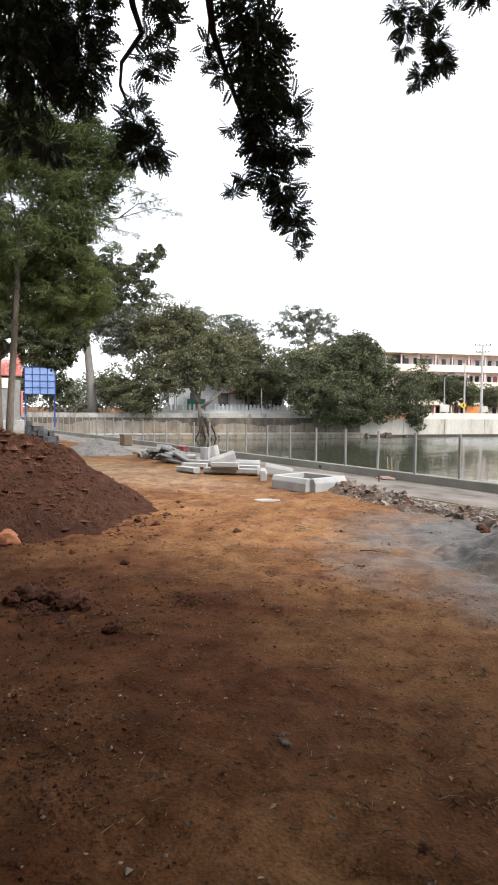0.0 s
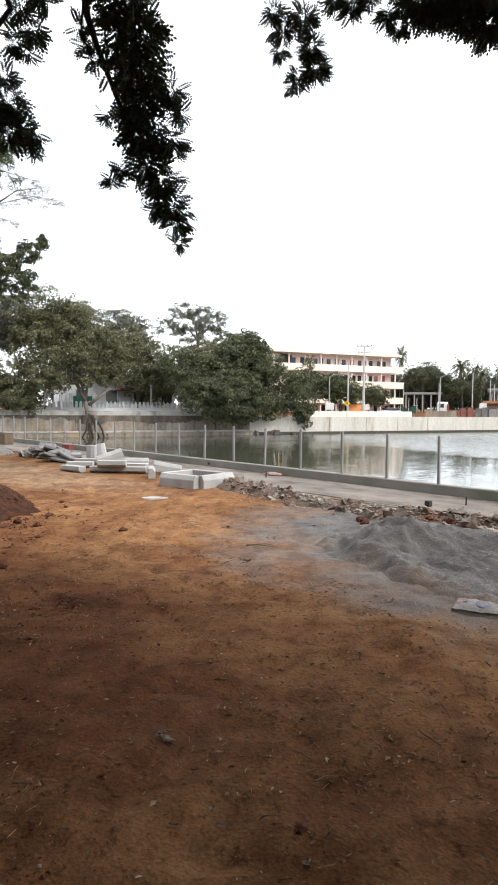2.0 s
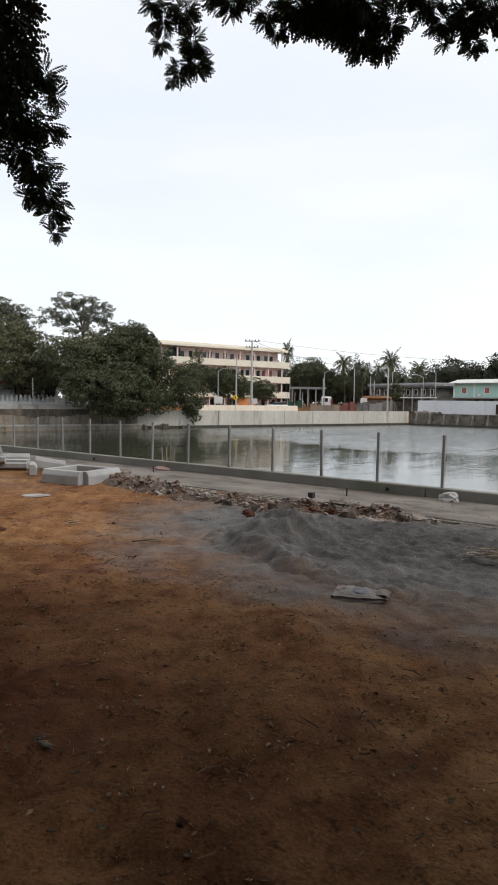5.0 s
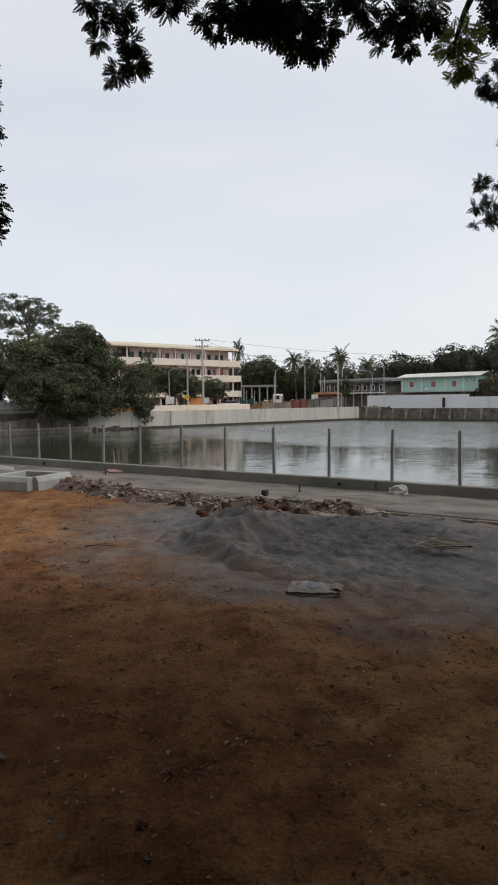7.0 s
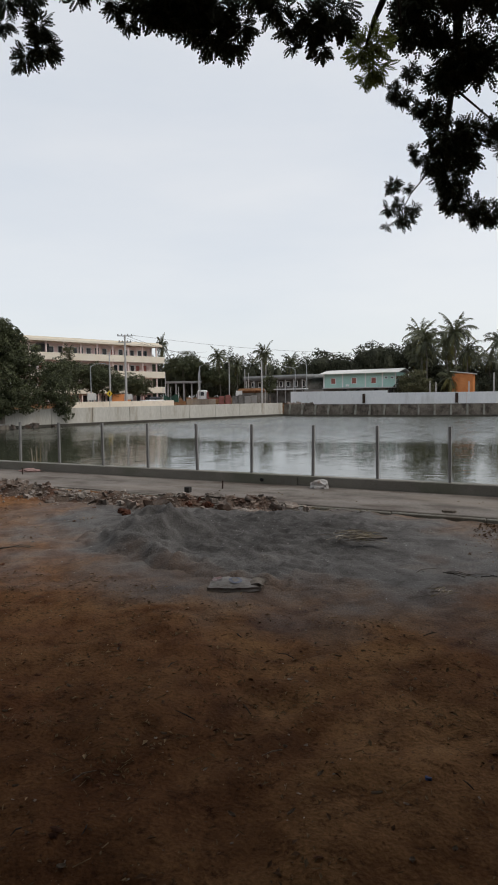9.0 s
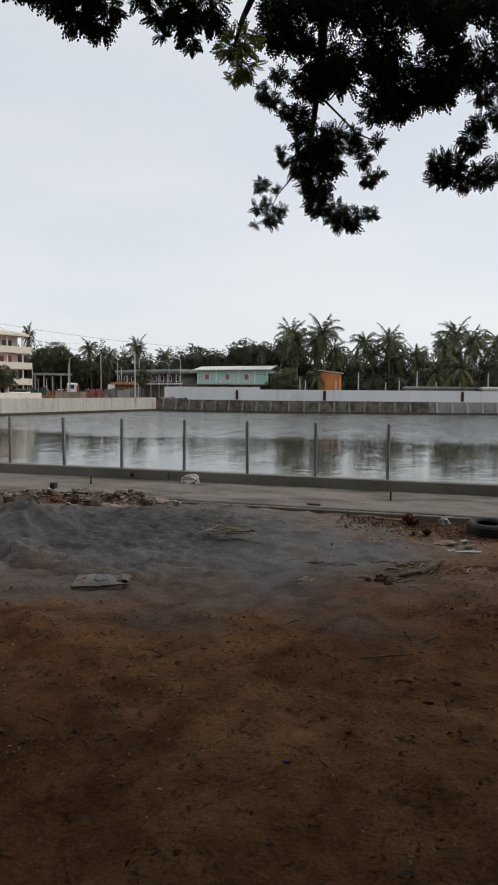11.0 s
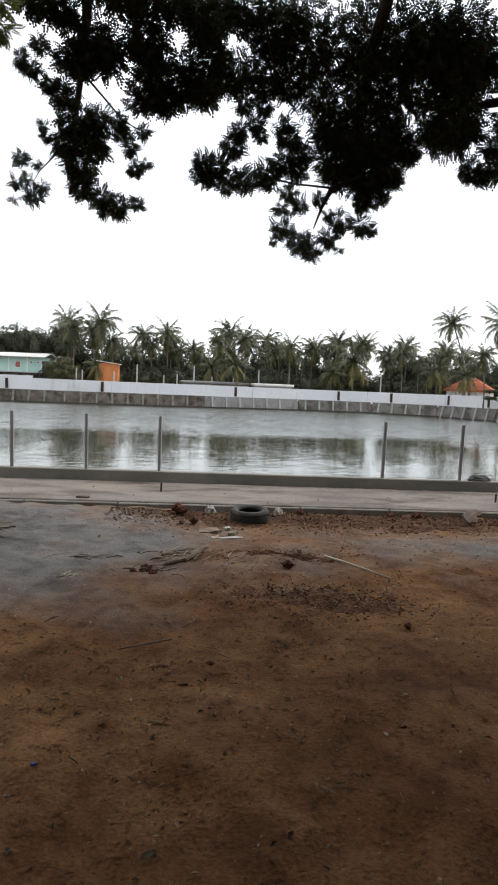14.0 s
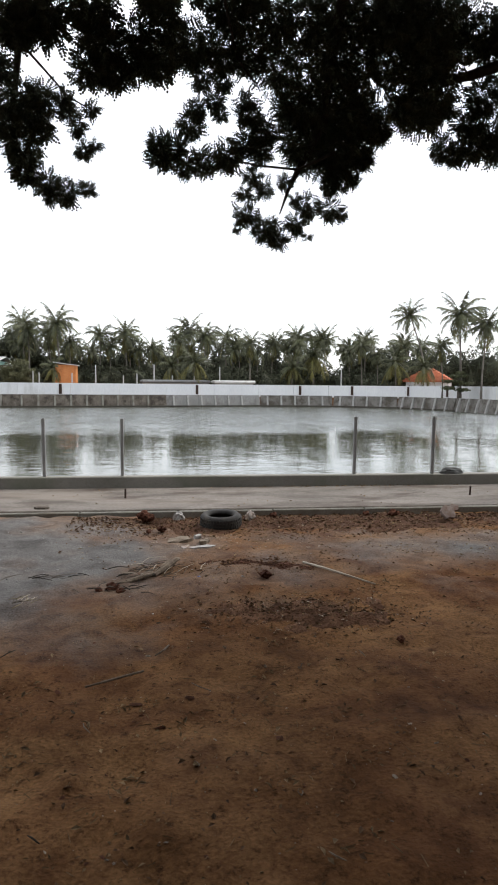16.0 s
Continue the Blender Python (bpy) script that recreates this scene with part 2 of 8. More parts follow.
EDGE = material("edging_concrete", (0.135, 0.130, 0.108), (0.27, 0.26, 0.225), 1.5, 50, 0.9, 0.2, 0.004, stain=(0.13, 0.11, 0.085), stain_scale=1.2, stain_at=0.53)
SOIL = material("red_soil", (0.030, 0.0135, 0.0085), (0.104, 0.046, 0.028), 7.0, 36, 0.95, 1.0, 0.11, stain=(0.05, 0.023, 0.015), stain_scale=1.6, stain_at=0.54, specular=0.08)
DARK_BARK = material("dark_bark", (0.018, 0.015, 0.012), (0.05, 0.042, 0.034), 3, 30, 0.95, 0.5, 0.02, stretch=(1, 1, 0.3))
FAR_WALL = material("weathered_grey_concrete", (0.17, 0.165, 0.155), (0.31, 0.30, 0.285), 0.5, 9, 0.92, 0.2, 0.01, stain=(0.12, 0.11, 0.10), stain_scale=0.5, stain_at=0.56, stretch=(1, 1, 0.5))
END_WALL = material("mottled_revetment", (0.11, 0.10, 0.088), (0.24, 0.225, 0.205), 0.6, 9, 0.92, 0.2, 0.01, stain=(0.08, 0.07, 0.055), stain_scale=0.7, stain_at=0.53)
BARK = material("bark", (0.07, 0.055, 0.042), (0.19, 0.16, 0.13), 3, 30, 0.95, 0.5, 0.02, stretch=(1, 1, 0.3))
PALE_BARK = material("pale_bark", (0.12, 0.11, 0.095), (0.27, 0.25, 0.22), 1.2, 14, 0.95, 0.5, 0.02, stretch=(1, 1, 0.25))
LEAF_NEAR = material("canopy_leaf", (0.030, 0.036, 0.022), (0.062, 0.070, 0.044), 2, 30, 0.7, 0, vary=0.25, island=True, through_light=0.10, specular=0.15)
# light put into the leaf colour, for clumps that show lit green
LEAF_LIT = material("lit_canopy_leaf", (0.09, 0.11, 0.03), (0.20, 0.225, 0.07), 2, 30, 0.6, 0, vary=0.3, island=True, through_light=0.5)
LEAF_DARK = material("dark_leaf", (0.028, 0.035, 0.015), (0.132, 0.142, 0.070), 0.8, 5, 0.55, 0, vary=0.5, island=True, through_light=0.16, specular=0.3)
LEAF_WOOD = material("woodland_leaf", (0.026, 0.031, 0.018), (0.098, 0.102, 0.066), 0.5, 4, 0.7, 0, vary=0.5, island=True, through_light=0.08, specular=0.2)
LEAF_OLIVE = material("olive_leaf", (0.056, 0.058, 0.026), (0.205, 0.200, 0.112), 0.8, 5, 0.6, 0, vary=0.45, island=True, through_light=0.22, specular=0.25)
LEAF_GREY = material("grey_green_leaf", (0.085, 0.092, 0.068), (0.27, 0.275, 0.215), 0.8, 5, 0.6, 0, vary=0.45, island=True, through_light=0.3, specular=0.4)
LEAF_BRIGHT = material("feathery_leaf", (0.030, 0.044, 0.014), (0.155, 0.180, 0.058), 0.7, 9, 0.7, 0, vary=0.4, island=True, through_light=0.35)
FROND = material("palm_frond", (0.046, 0.053, 0.025), (0.132, 0.136, 0.070), 0.4, 6, 0.6, 0, vary=0.4, through_light=0.12, specular=0.4)
FROND_DRY = material("yellowing_frond", (0.11, 0.105, 0.035), (0.19, 0.17, 0.06), 0.4, 6, 0.7, 0, vary=0.3, through_light=0.2)
STEEL = material("galvanised_steel", (0.33, 0.34, 0.35), (0.46, 0.47, 0.48), 2, 20, 0.5, 0.05, metal=0.6)
POLE = material("pole_concrete", (0.38, 0.37, 0.36), (0.52, 0.51, 0.50), 1, 12, 0.9, 0.1)
RUST = material("rusty_iron", (0.035, 0.025, 0.02), (0.09, 0.055, 0.04), 6, 60, 0.85, 0.3, 0.003, metal=0.3)
DARK = material("dark_opening", (0.012, 0.012, 0.013), (0.025, 0.025, 0.027), 0.5, 5, 0.5, 0)

# bare ground: packed laterite, grey sand trodden into it, damp dark patches
DIRT = material("packed_dirt", (0.114, 0.0585, 0.027), (0.290, 0.154, 0.073), 0.9, 55, 0.95, 0.9, 0.02, stain=(0.125, 0.062, 0.035), stain_scale=0.9, stain_at=0.57, specular=0.06)


def mix_sand_into(m):
    """Grey sand spread around its heap, with a ragged edge, and grit in the soil."""
    n, l = m.node_tree.nodes, m.node_tree.links
    b = n["Principled BSDF"]
    old = b.inputs["Base Color"].links[0].from_socket
    pos = n.new("ShaderNodeNewGeometry")
    mp = n.new("ShaderNodeMapping")
    mp.vector_type = "TEXTURE"
    mp.inputs["Location"].default_value, mp.inputs["Rotation"].default_value, mp.inputs["Scale"].default_value = (-3.15, 6.72, 0), (0, 0, radians(-4)), (3.35, 2.2, 5.0)
    l.new(pos.outputs["Position"], mp.inputs[0])
    ln = n.new("ShaderNodeVectorMath")
    ln.operation = "LENGTH"
    l.new(mp.outputs[0], ln.inputs[0])
    mp2, ln2, least = n.new("ShaderNodeMapping"), n.new("ShaderNodeVectorMath"), n.new("ShaderNodeMath")
    mp2.vector_type = "TEXTURE"
    mp2.inputs["Location"].default_value, mp2.inputs["Scale"].default_value = (3.5, 6.55, 0), (3.2, 1.15, 5.0)
    l.new(pos.outputs["Position"], mp2.inputs[0])
    ln2.operation, least.operation = "LENGTH", "MINIMUM"
    l.new(mp2.outputs[0], ln2.inputs[0])
    l.new(ln.outputs["Value"], least.inputs[0])
    thin = n.new("ShaderNodeMath")
    thin.operation = "MULTIPLY_ADD"
    thin.inputs[1].default_value, thin.inputs[2].default_value = 0.4, 0.90
    l.new(ln2.outputs["Value"], thin.inputs[0])
    l.new(thin.outputs[0], least.inputs[1])
    nz = n.new("ShaderNodeTexNoise")
    nz.inputs["Scale"].default_value, nz.inputs["Detail"].default_value = 1.3, 8
    l.new(pos.outputs["Position"], nz.inputs["Vector"])
    ad = n.new("ShaderNodeMath")
    ad.operation = "MULTIPLY_ADD"
    ad.inputs[1].default_value = 1.25
    l.new(nz.outputs["Fac"], ad.inputs[0])
    l.new(least.outputs[0], ad.inputs[2])
    # broad tracts: brighter orange laterite where the topsoil is scraped off, darker humus elsewhere
    tract, tone = n.new("ShaderNodeTexNoise"), n.new("ShaderNodeValToRGB")
    tract.inputs["Scale"].default_value, tract.inputs["Detail"].default_value, tract.inputs["Distortion"].default_value = 0.7, 10, 1.2
    l.new(pos.outputs["Position"], tract.inputs["Vector"])
    tone.color_ramp.elements[0].position, tone.color_ramp.elements[0].color = 0.41, (0.74, 0.68, 0.64, 1)
    tone.color_ramp.elements[1].position, tone.color_ramp.elements[1].color = 0.57, (1.05, 1.08, 1.04, 1)
    l.new(tract.outputs["Fac"], tone.inputs[0])
    tint = n.new("ShaderNodeMix")
    tint.data_type, tint.blend_type = "RGBA", "MULTIPLY"
    tint.inputs["Factor"].default_value = 1.0
    l.new(old, tint.inputs["A"])
    l.new(tone.outputs[0], tint.inputs["B"])
    old = tint.outputs["Result"]
    # scraped laterite track; tint also holds the sunlight there and dims the yard
    track, far, ragged, sun_tint = n.new("ShaderNodeMapping"), n.new("ShaderNodeVectorMath"), n.new("ShaderNodeMath"), n.new("ShaderNodeValToRGB")
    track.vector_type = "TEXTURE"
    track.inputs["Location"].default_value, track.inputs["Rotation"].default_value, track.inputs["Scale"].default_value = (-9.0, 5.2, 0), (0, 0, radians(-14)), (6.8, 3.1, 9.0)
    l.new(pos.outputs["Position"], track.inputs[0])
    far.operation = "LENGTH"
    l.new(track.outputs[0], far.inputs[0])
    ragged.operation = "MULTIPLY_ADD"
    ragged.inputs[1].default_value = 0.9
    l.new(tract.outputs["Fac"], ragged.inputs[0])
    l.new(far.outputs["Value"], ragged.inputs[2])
    sun_tint.color_ramp.elements[0].position, sun_tint.color_ramp.elements[0].color = 0.60, (1.11, 1.06, 1.06, 1)
    sun_tint.color_ramp.elements[1].position, sun_tint.color_ramp.elements[1].color = 1.02, (0.80, 0.78, 0.76, 1)
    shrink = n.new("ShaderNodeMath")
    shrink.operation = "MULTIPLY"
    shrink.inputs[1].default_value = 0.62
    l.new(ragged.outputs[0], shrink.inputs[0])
    l.new(shrink.outputs[0], sun_tint.inputs[0])
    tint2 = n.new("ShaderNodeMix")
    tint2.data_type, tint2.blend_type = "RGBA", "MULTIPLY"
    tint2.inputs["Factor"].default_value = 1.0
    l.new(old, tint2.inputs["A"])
    l.new(sun_tint.outputs[0], tint2.inputs["B"])
    # dark leafy humus before the red heap; the tint also carries shade there
    soil_shade, hfar, hrag, hr, tint4 = n.new("ShaderNodeMapping"), n.new("ShaderNodeVectorMath"), n.new("ShaderNodeMath"), n.new("ShaderNodeValToRGB"), n.new("ShaderNodeMix")
    soil_shade.vector_type = "TEXTURE"
    soil_shade.inputs["Location"].default_value, soil_shade.inputs["Scale"].default_value = (-4.6, 1.2, 0), (3.6, 1.9, 9.0)
    l.new(pos.outputs["Position"], soil_shade.inputs[0])
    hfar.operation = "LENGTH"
    l.new(soil_shade.outputs[0], hfar.inputs[0])
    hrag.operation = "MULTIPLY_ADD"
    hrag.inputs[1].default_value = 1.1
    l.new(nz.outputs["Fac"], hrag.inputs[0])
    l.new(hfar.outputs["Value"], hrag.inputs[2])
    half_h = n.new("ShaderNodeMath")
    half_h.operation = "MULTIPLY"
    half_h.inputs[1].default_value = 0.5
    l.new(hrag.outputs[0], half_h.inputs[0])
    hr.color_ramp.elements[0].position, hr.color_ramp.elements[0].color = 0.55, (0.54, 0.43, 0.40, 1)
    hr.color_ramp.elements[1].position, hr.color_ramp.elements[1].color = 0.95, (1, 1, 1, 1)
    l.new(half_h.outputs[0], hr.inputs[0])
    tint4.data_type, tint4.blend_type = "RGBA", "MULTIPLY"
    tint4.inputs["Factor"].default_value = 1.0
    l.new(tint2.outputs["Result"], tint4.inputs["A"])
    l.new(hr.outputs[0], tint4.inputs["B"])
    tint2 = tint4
    # pale dust and sand ground into the far end of the track
    dust, dfar, drag_d, dr, tint6 = n.new("ShaderNodeMapping"), n.new("ShaderNodeVectorMath"), n.new("ShaderNodeMath"), n.new("ShaderNodeValToRGB"), n.new("ShaderNodeMix")
    dust.vector_type = "TEXTURE"
    dust.inputs["Location"].default_value, dust.inputs["Rotation"].default_value, dust.inputs["Scale"].default_value = (-15.0, 5.8, 0), (0, 0, radians(8)), (6.5, 1.9, 9.0)
    l.new(pos.outputs["Position"], dust.inputs[0])
    dfar.operation = "LENGTH"
    l.new(dust.outputs[0], dfar.inputs[0])
    drag_d.operation = "MULTIPLY_ADD"
    drag_d.inputs[1].default_value = 0.8
    l.new(tract.outputs["Fac"], drag_d.inputs[0])
    l.new(dfar.outputs["Value"], drag_d.inputs[2])
    dr.color_ramp.elements[0].position, dr.color_ramp.elements[0].color = 0.62, (1.25, 1.62, 2.25, 1)
    dr.color_ramp.elements[1].position, dr.color_ramp.elements[1].color = 1.0, (1, 1, 1, 1)
    half_d = n.new("ShaderNodeMath")
    half_d.operation = "MULTIPLY"
    half_d.inputs[1].default_value = 0.75
    l.new(drag_d.outputs[0], half_d.inputs[0])
    l.new(half_d.outputs[0], dr.inputs[0])
    tint6.data_type, tint6.blend_type = "RGBA", "MULTIPLY"
    tint6.inputs["Factor"].default_value = 1.0
    l.new(tint2.outputs["Result"], tint6.inputs["A"])
    l.new(dr.outputs[0], tint6.inputs["B"])
    tint2 = tint6
    # crumbled dark litter trodden into the surface
    crumb, cr, tint3 = n.new("ShaderNodeTexNoise"), n.new("ShaderNodeValToRGB"), n.new("ShaderNodeMix")
    crumb.inputs["Scale"].default_value, crumb.inputs["Detail"].default_value, crumb.inputs["Roughness"].default_value = 17.0, 10, 0.8
    l.new(pos.outputs["Position"], crumb.inputs["Vector"])
    cr.color_ramp.elements[0].position, cr.color_ramp.elements[0].color = 0.37, (0.40, 0.36, 0.34, 1)
    cr.color_ramp.elements[1].position, cr.color_ramp.elements[1].color = 0.47, (1.04, 1.04, 1.04, 1)
    l.new(crumb.outputs["Fac"], cr.inputs[0])
    tint3.data_type, tint3.blend_type = "RGBA", "MULTIPLY"
    tint3.inputs["Factor"].default_value = 1.0
    l.new(tint2.outputs["Result"], tint3.inputs["A"])
    l.new(cr.outputs[0], tint3.inputs["B"])
    old = tint3.outputs["Result"]
    # soft damp mottles, a hand to an arm wide
    mott, mr_, tint7 = n.new("ShaderNodeTexNoise"), n.new("ShaderNodeValToRGB"), n.new("ShaderNodeMix")
    mott.inputs["Scale"].default_value, mott.inputs["Detail"].default_value, mott.inputs["Roughness"].default_value, mott.inputs["Distortion"].default_value = 3.4, 10, 0.68, 0.6
    l.new(pos.outputs["Position"], mott.inputs["Vector"])
    mr_.color_ramp.elements[0].position, mr_.color_ramp.elements[0].color = 0.38, (0.70, 0.65, 0.62, 1)
    mr_.color_ramp.elements[1].position, mr_.color_ramp.elements[1].color = 0.56, (1.10, 1.10, 1.08, 1)
    l.new(mott.outputs["Fac"], mr_.inputs[0])
    tint7.data_type, tint7.blend_type = "RGBA", "MULTIPLY"
    tint7.inputs["Factor"].default_value = 1.0
    l.new(old, tint7.inputs["A"])
    l.new(mr_.outputs[0], tint7.inputs["B"])
    old = tint7.outputs["Result"]
    # drag marks and wheel streaks running out over the yard
    drag, streak, sr, tint5 = n.new("ShaderNodeMapping"), n.new("ShaderNodeTexNoise"), n.new("ShaderNodeValToRGB"), n.new("ShaderNodeMix")
    drag.vector_type = "TEXTURE"
    drag.inputs["Rotation"].default_value, drag.inputs["Scale"].default_value = (0, 0, radians(43)), (0.17, 1.9, 1.0)
    l.new(pos.outputs["Position"], drag.inputs[0])
    l.new(drag.outputs[0], streak.inputs["Vector"])
    streak.inputs["Scale"].default_value, streak.inputs["Detail"].default_value, streak.inputs["Distortion"].default_value = 1.0, 5, 0.5
    sr.color_ramp.elements[0].position, sr.color_ramp.elements[0].color = 0.38, (0.90, 0.87, 0.84, 1)
    sr.color_ramp.elements[1].position, sr.color_ramp.elements[1].color = 0.60, (1.05, 1.05, 1.05, 1)
    l.new(streak.outputs["Fac"], sr.inputs[0])
    tint5.data_type, tint5.blend_type = "RGBA", "MULTIPLY"
    tint5.inputs["Factor"].default_value = 1.0
    l.new(old, tint5.inputs["A"])
    l.new(sr.outputs[0], tint5.inputs["B"])
    old = tint5.outputs["Result"]
    rp = n.new("ShaderNodeValToRGB")
    rp.color_ramp.elements[0].position, rp.color_ramp.elements[0].color = 0.62, (1, 1, 1, 1)
    rp.color_ramp.elements[1].position, rp.color_ramp.elements[1].color = 0.92, (0, 0, 0, 1)
    scale = n.new("ShaderNodeMath")
    scale.operation = "MULTIPLY"
    scale.inputs[1].default_value = 0.46
    l.new(ad.outputs[0], scale.inputs[0])
    l.new(scale.outputs[0], rp.inputs[0])
    grain = n.new("ShaderNodeTexNoise")
    grain.inputs["Scale"].default_value, grain.inputs["Detail"].default_value = 90, 3
    l.new(pos.outputs["Position"], grain.inputs["Vector"])
    gr = n.new("ShaderNodeValToRGB")
    gr.color_ramp.elements[0].position, gr.color_ramp.elements[0].color = 0.3, (0.075, 0.070, 0.066, 1)
    gr.color_ramp.elements[1].position, gr.color_ramp.elements[1].color = 0.72, (0.173, 0.163, 0.155, 1)
    l.new(grain.outputs["Fac"], gr.inputs[0])
    mx = n.new("ShaderNodeMix")
    mx.data_type = "RGBA"
    l.new(rp.outputs[0], mx.inputs["Factor"])
    l.new(old, mx.inputs["A"])
    # damp, darker sand in the middle of the spread, mottled
    damp, dry, wetmix = n.new("ShaderNodeMapRange"), n.new("ShaderNodeMix"), n.new("ShaderNodeMix")
    damp.inputs["From Min"].default_value, damp.inputs["From Max"].default_value = 0.75, 1.45
    damp.inputs["To Min"].default_value, damp.inputs["To Max"].default_value = 0.56, 1.10
    l.new(ad.outputs[0], damp.inputs["Value"])
    dry.data_type = wetmix.data_type = "RGBA"
    dry.blend_type = wetmix.blend_type = "MULTIPLY"
    dry.inputs["Factor"].default_value = wetmix.inputs["Factor"].default_value = 1.0
    l.new(gr.outputs[0], dry.inputs["A"])
    l.new(damp.outputs[0], dry.inputs["B"])
    l.new(dry.outputs["Result"], wetmix.inputs["A"])
    even = n.new("ShaderNodeValToRGB")
    even.color_ramp.elements[0].position, even.color_ramp.elements[0].color = 0.38, (0.70, 0.69, 0.69, 1)
    even.color_ramp.elements[1].position, even.color_ramp.elements[1].color = 0.56, (1.08, 1.08, 1.08, 1)
    l.new(mott.outputs["Fac"], even.inputs[0])
    l.new(even.outputs[0], wetmix.inputs["B"])
    l.new(wetmix.outputs["Result"], mx.inputs["B"])
    l.new(mx.outputs["Result"], b.inputs["Base Color"])


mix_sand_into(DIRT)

WATER = bpy.data.materials.new("pond_water")
WATER.use_nodes = True
_n, _l = WATER.node_tree.nodes, WATER.node_tree.links
_b = _n["Principled BSDF"]
_b.inputs["Base Color"].default_value = (0.046, 0.048, 0.034, 1)
_b.inputs["Roughness"].default_value, _b.inputs["IOR"].default_value = 0.05, 1.5
_pos, _wave, _swell, _bump = _n.new("ShaderNodeNewGeometry"), _n.new("ShaderNodeTexNoise"), _n.new("ShaderNodeTexNoise"), _n.new("ShaderNodeBump")
_map = _n.new("ShaderNodeMapping")
_map.inputs["Rotation"].default_value, _map.inputs["Scale"].default_value = (0, 0, radians(8)), (0.45, 1.0, 1.0)
_l.new(_pos.outputs["Position"], _map.inputs[0])
_wave.inputs["Scale"].default_value, _wave.inputs["Detail"].default_value = 2.6, 5
_swell.inputs["Scale"].default_value, _swell.inputs["Detail"].default_value = 0.06, 3
_l.new(_map.outputs[0], _wave.inputs["Vector"])
_l.new(_pos.outputs["Position"], _swell.inputs["Vector"])
_calm = _n.new("ShaderNodeMapRange")
_calm.inputs["From Min"].default_value, _calm.inputs["From Max"].default_value = 50.0, 66.0
_calm.inputs["To Min"].default_value, _calm.inputs["To Max"].default_value = 0.08, 0.8
# the breeze ruffles the open far water; the near side lies calm
_xyz, _reach = _n.new("ShaderNodeSeparateXYZ"), _n.new("ShaderNodeMath")
_l.new(_pos.outputs["Position"], _xyz.inputs[0])
_reach.operation = "MULTIPLY_ADD"
_reach.inputs[1].default_value = 24.0
_l.new(_swell.outputs["Fac"], _reach.inputs[0])
_l.new(_xyz.outputs["Y"], _reach.inputs[2])
_l.new(_reach.outputs[0], _calm.inputs["Value"])
_l.new(_calm.outputs[0], _bump.inputs["Strength"])
_soft = _n.new("ShaderNodeMapRange")
_soft.inputs["To Min"].default_value, _soft.inputs["To Max"].default_value = 0.04, 0.10
_l.new(_calm.outputs[0], _soft.inputs["Value"])
_l.new(_soft.outputs[0], _b.inputs["Roughness"])
_bump.inputs["Distance"].default_value = 0.15
_long, _lmap, _sum = _n.new("ShaderNodeTexNoise"), _n.new("ShaderNodeMapping"), _n.new("ShaderNodeMath")
_lmap.inputs["Scale"].default_value = (0.3, 1.1, 1.0)
_long.inputs["Scale"].default_value, _long.inputs["Detail"].default_value = 1.0, 4
_l.new(_pos.outputs["Position"], _lmap.inputs[0])
_l.new(_lmap.outputs[0], _long.inputs["Vector"])
_sum.operation = "MULTIPLY_ADD"
_sum.inputs[1].default_value = 0.55
_l.new(_long.outputs["Fac"], _sum.inputs[0])
_l.new(_wave.outputs["Fac"], _sum.inputs[2])
_l.new(_sum.outputs[0], _bump.inputs["Height"])
# wave faces towards the near shore hide the ones behind them: the ruffled water leans that way on the whole
_lean, _tilt = _n.new("ShaderNodeVectorMath"), _n.new("ShaderNodeVectorMath")
_lean.operation, _tilt.operation = "SCALE", "ADD"
_lean.inputs[0].default_value = (0.0, -0.15, 0.0)
# gusts: patches of steeper and flatter ripples
_gmap, _gust, _grange, _gmul = _n.new("ShaderNodeMapping"), _n.new("ShaderNodeTexNoise"), _n.new("ShaderNodeMapRange"), _n.new("ShaderNodeMath")
_gmap.inputs["Scale"].default_value = (0.9, 0.28, 1.0)
_gust.inputs["Scale"].default_value, _gust.inputs["Detail"].default_value, _gust.inputs["Roughness"].default_value = 1.0, 4, 0.7
_l.new(_pos.outputs["Position"], _gmap.inputs[0])
_l.new(_gmap.outputs[0], _gust.inputs["Vector"])
_l.new(_gust.outputs["Fac"], _grange.inputs["Value"])
_grange.inputs["From Min"].default_value, _grange.inputs["From Max"].default_value = 0.36, 0.64
_grange.inputs["To Min"].default_value, _grange.inputs["To Max"].default_value = 0.55, 1.75
_gmul.operation = "MULTIPLY"
_l.new(_calm.outputs[0], _gmul.inputs[0])
_l.new(_grange.outputs[0], _gmul.inputs[1])
_l.new(_gmul.outputs[0], _lean.inputs["Scale"])
_l.new(_bump.outputs[0], _tilt.inputs[0])
_l.new(_lean.outputs[0], _tilt.inputs[1])
_l.new(_tilt.outputs[0], _b.inputs["Normal"])



# ---- ground, pond and banks ----
WATER_Z = -1.4
BANK = [(-60.0, 10.45), (-55.5, 28.0), (-51.0, 46.0), (-39.5, 88.5), (-20.0, 87.5), (0.0, 92.0), (14.0, 96.0), (25.0, 95.5), (33.0, 90.0), (37.0, 80.0), (38.5, 66.0), (38.5, 10.45)]


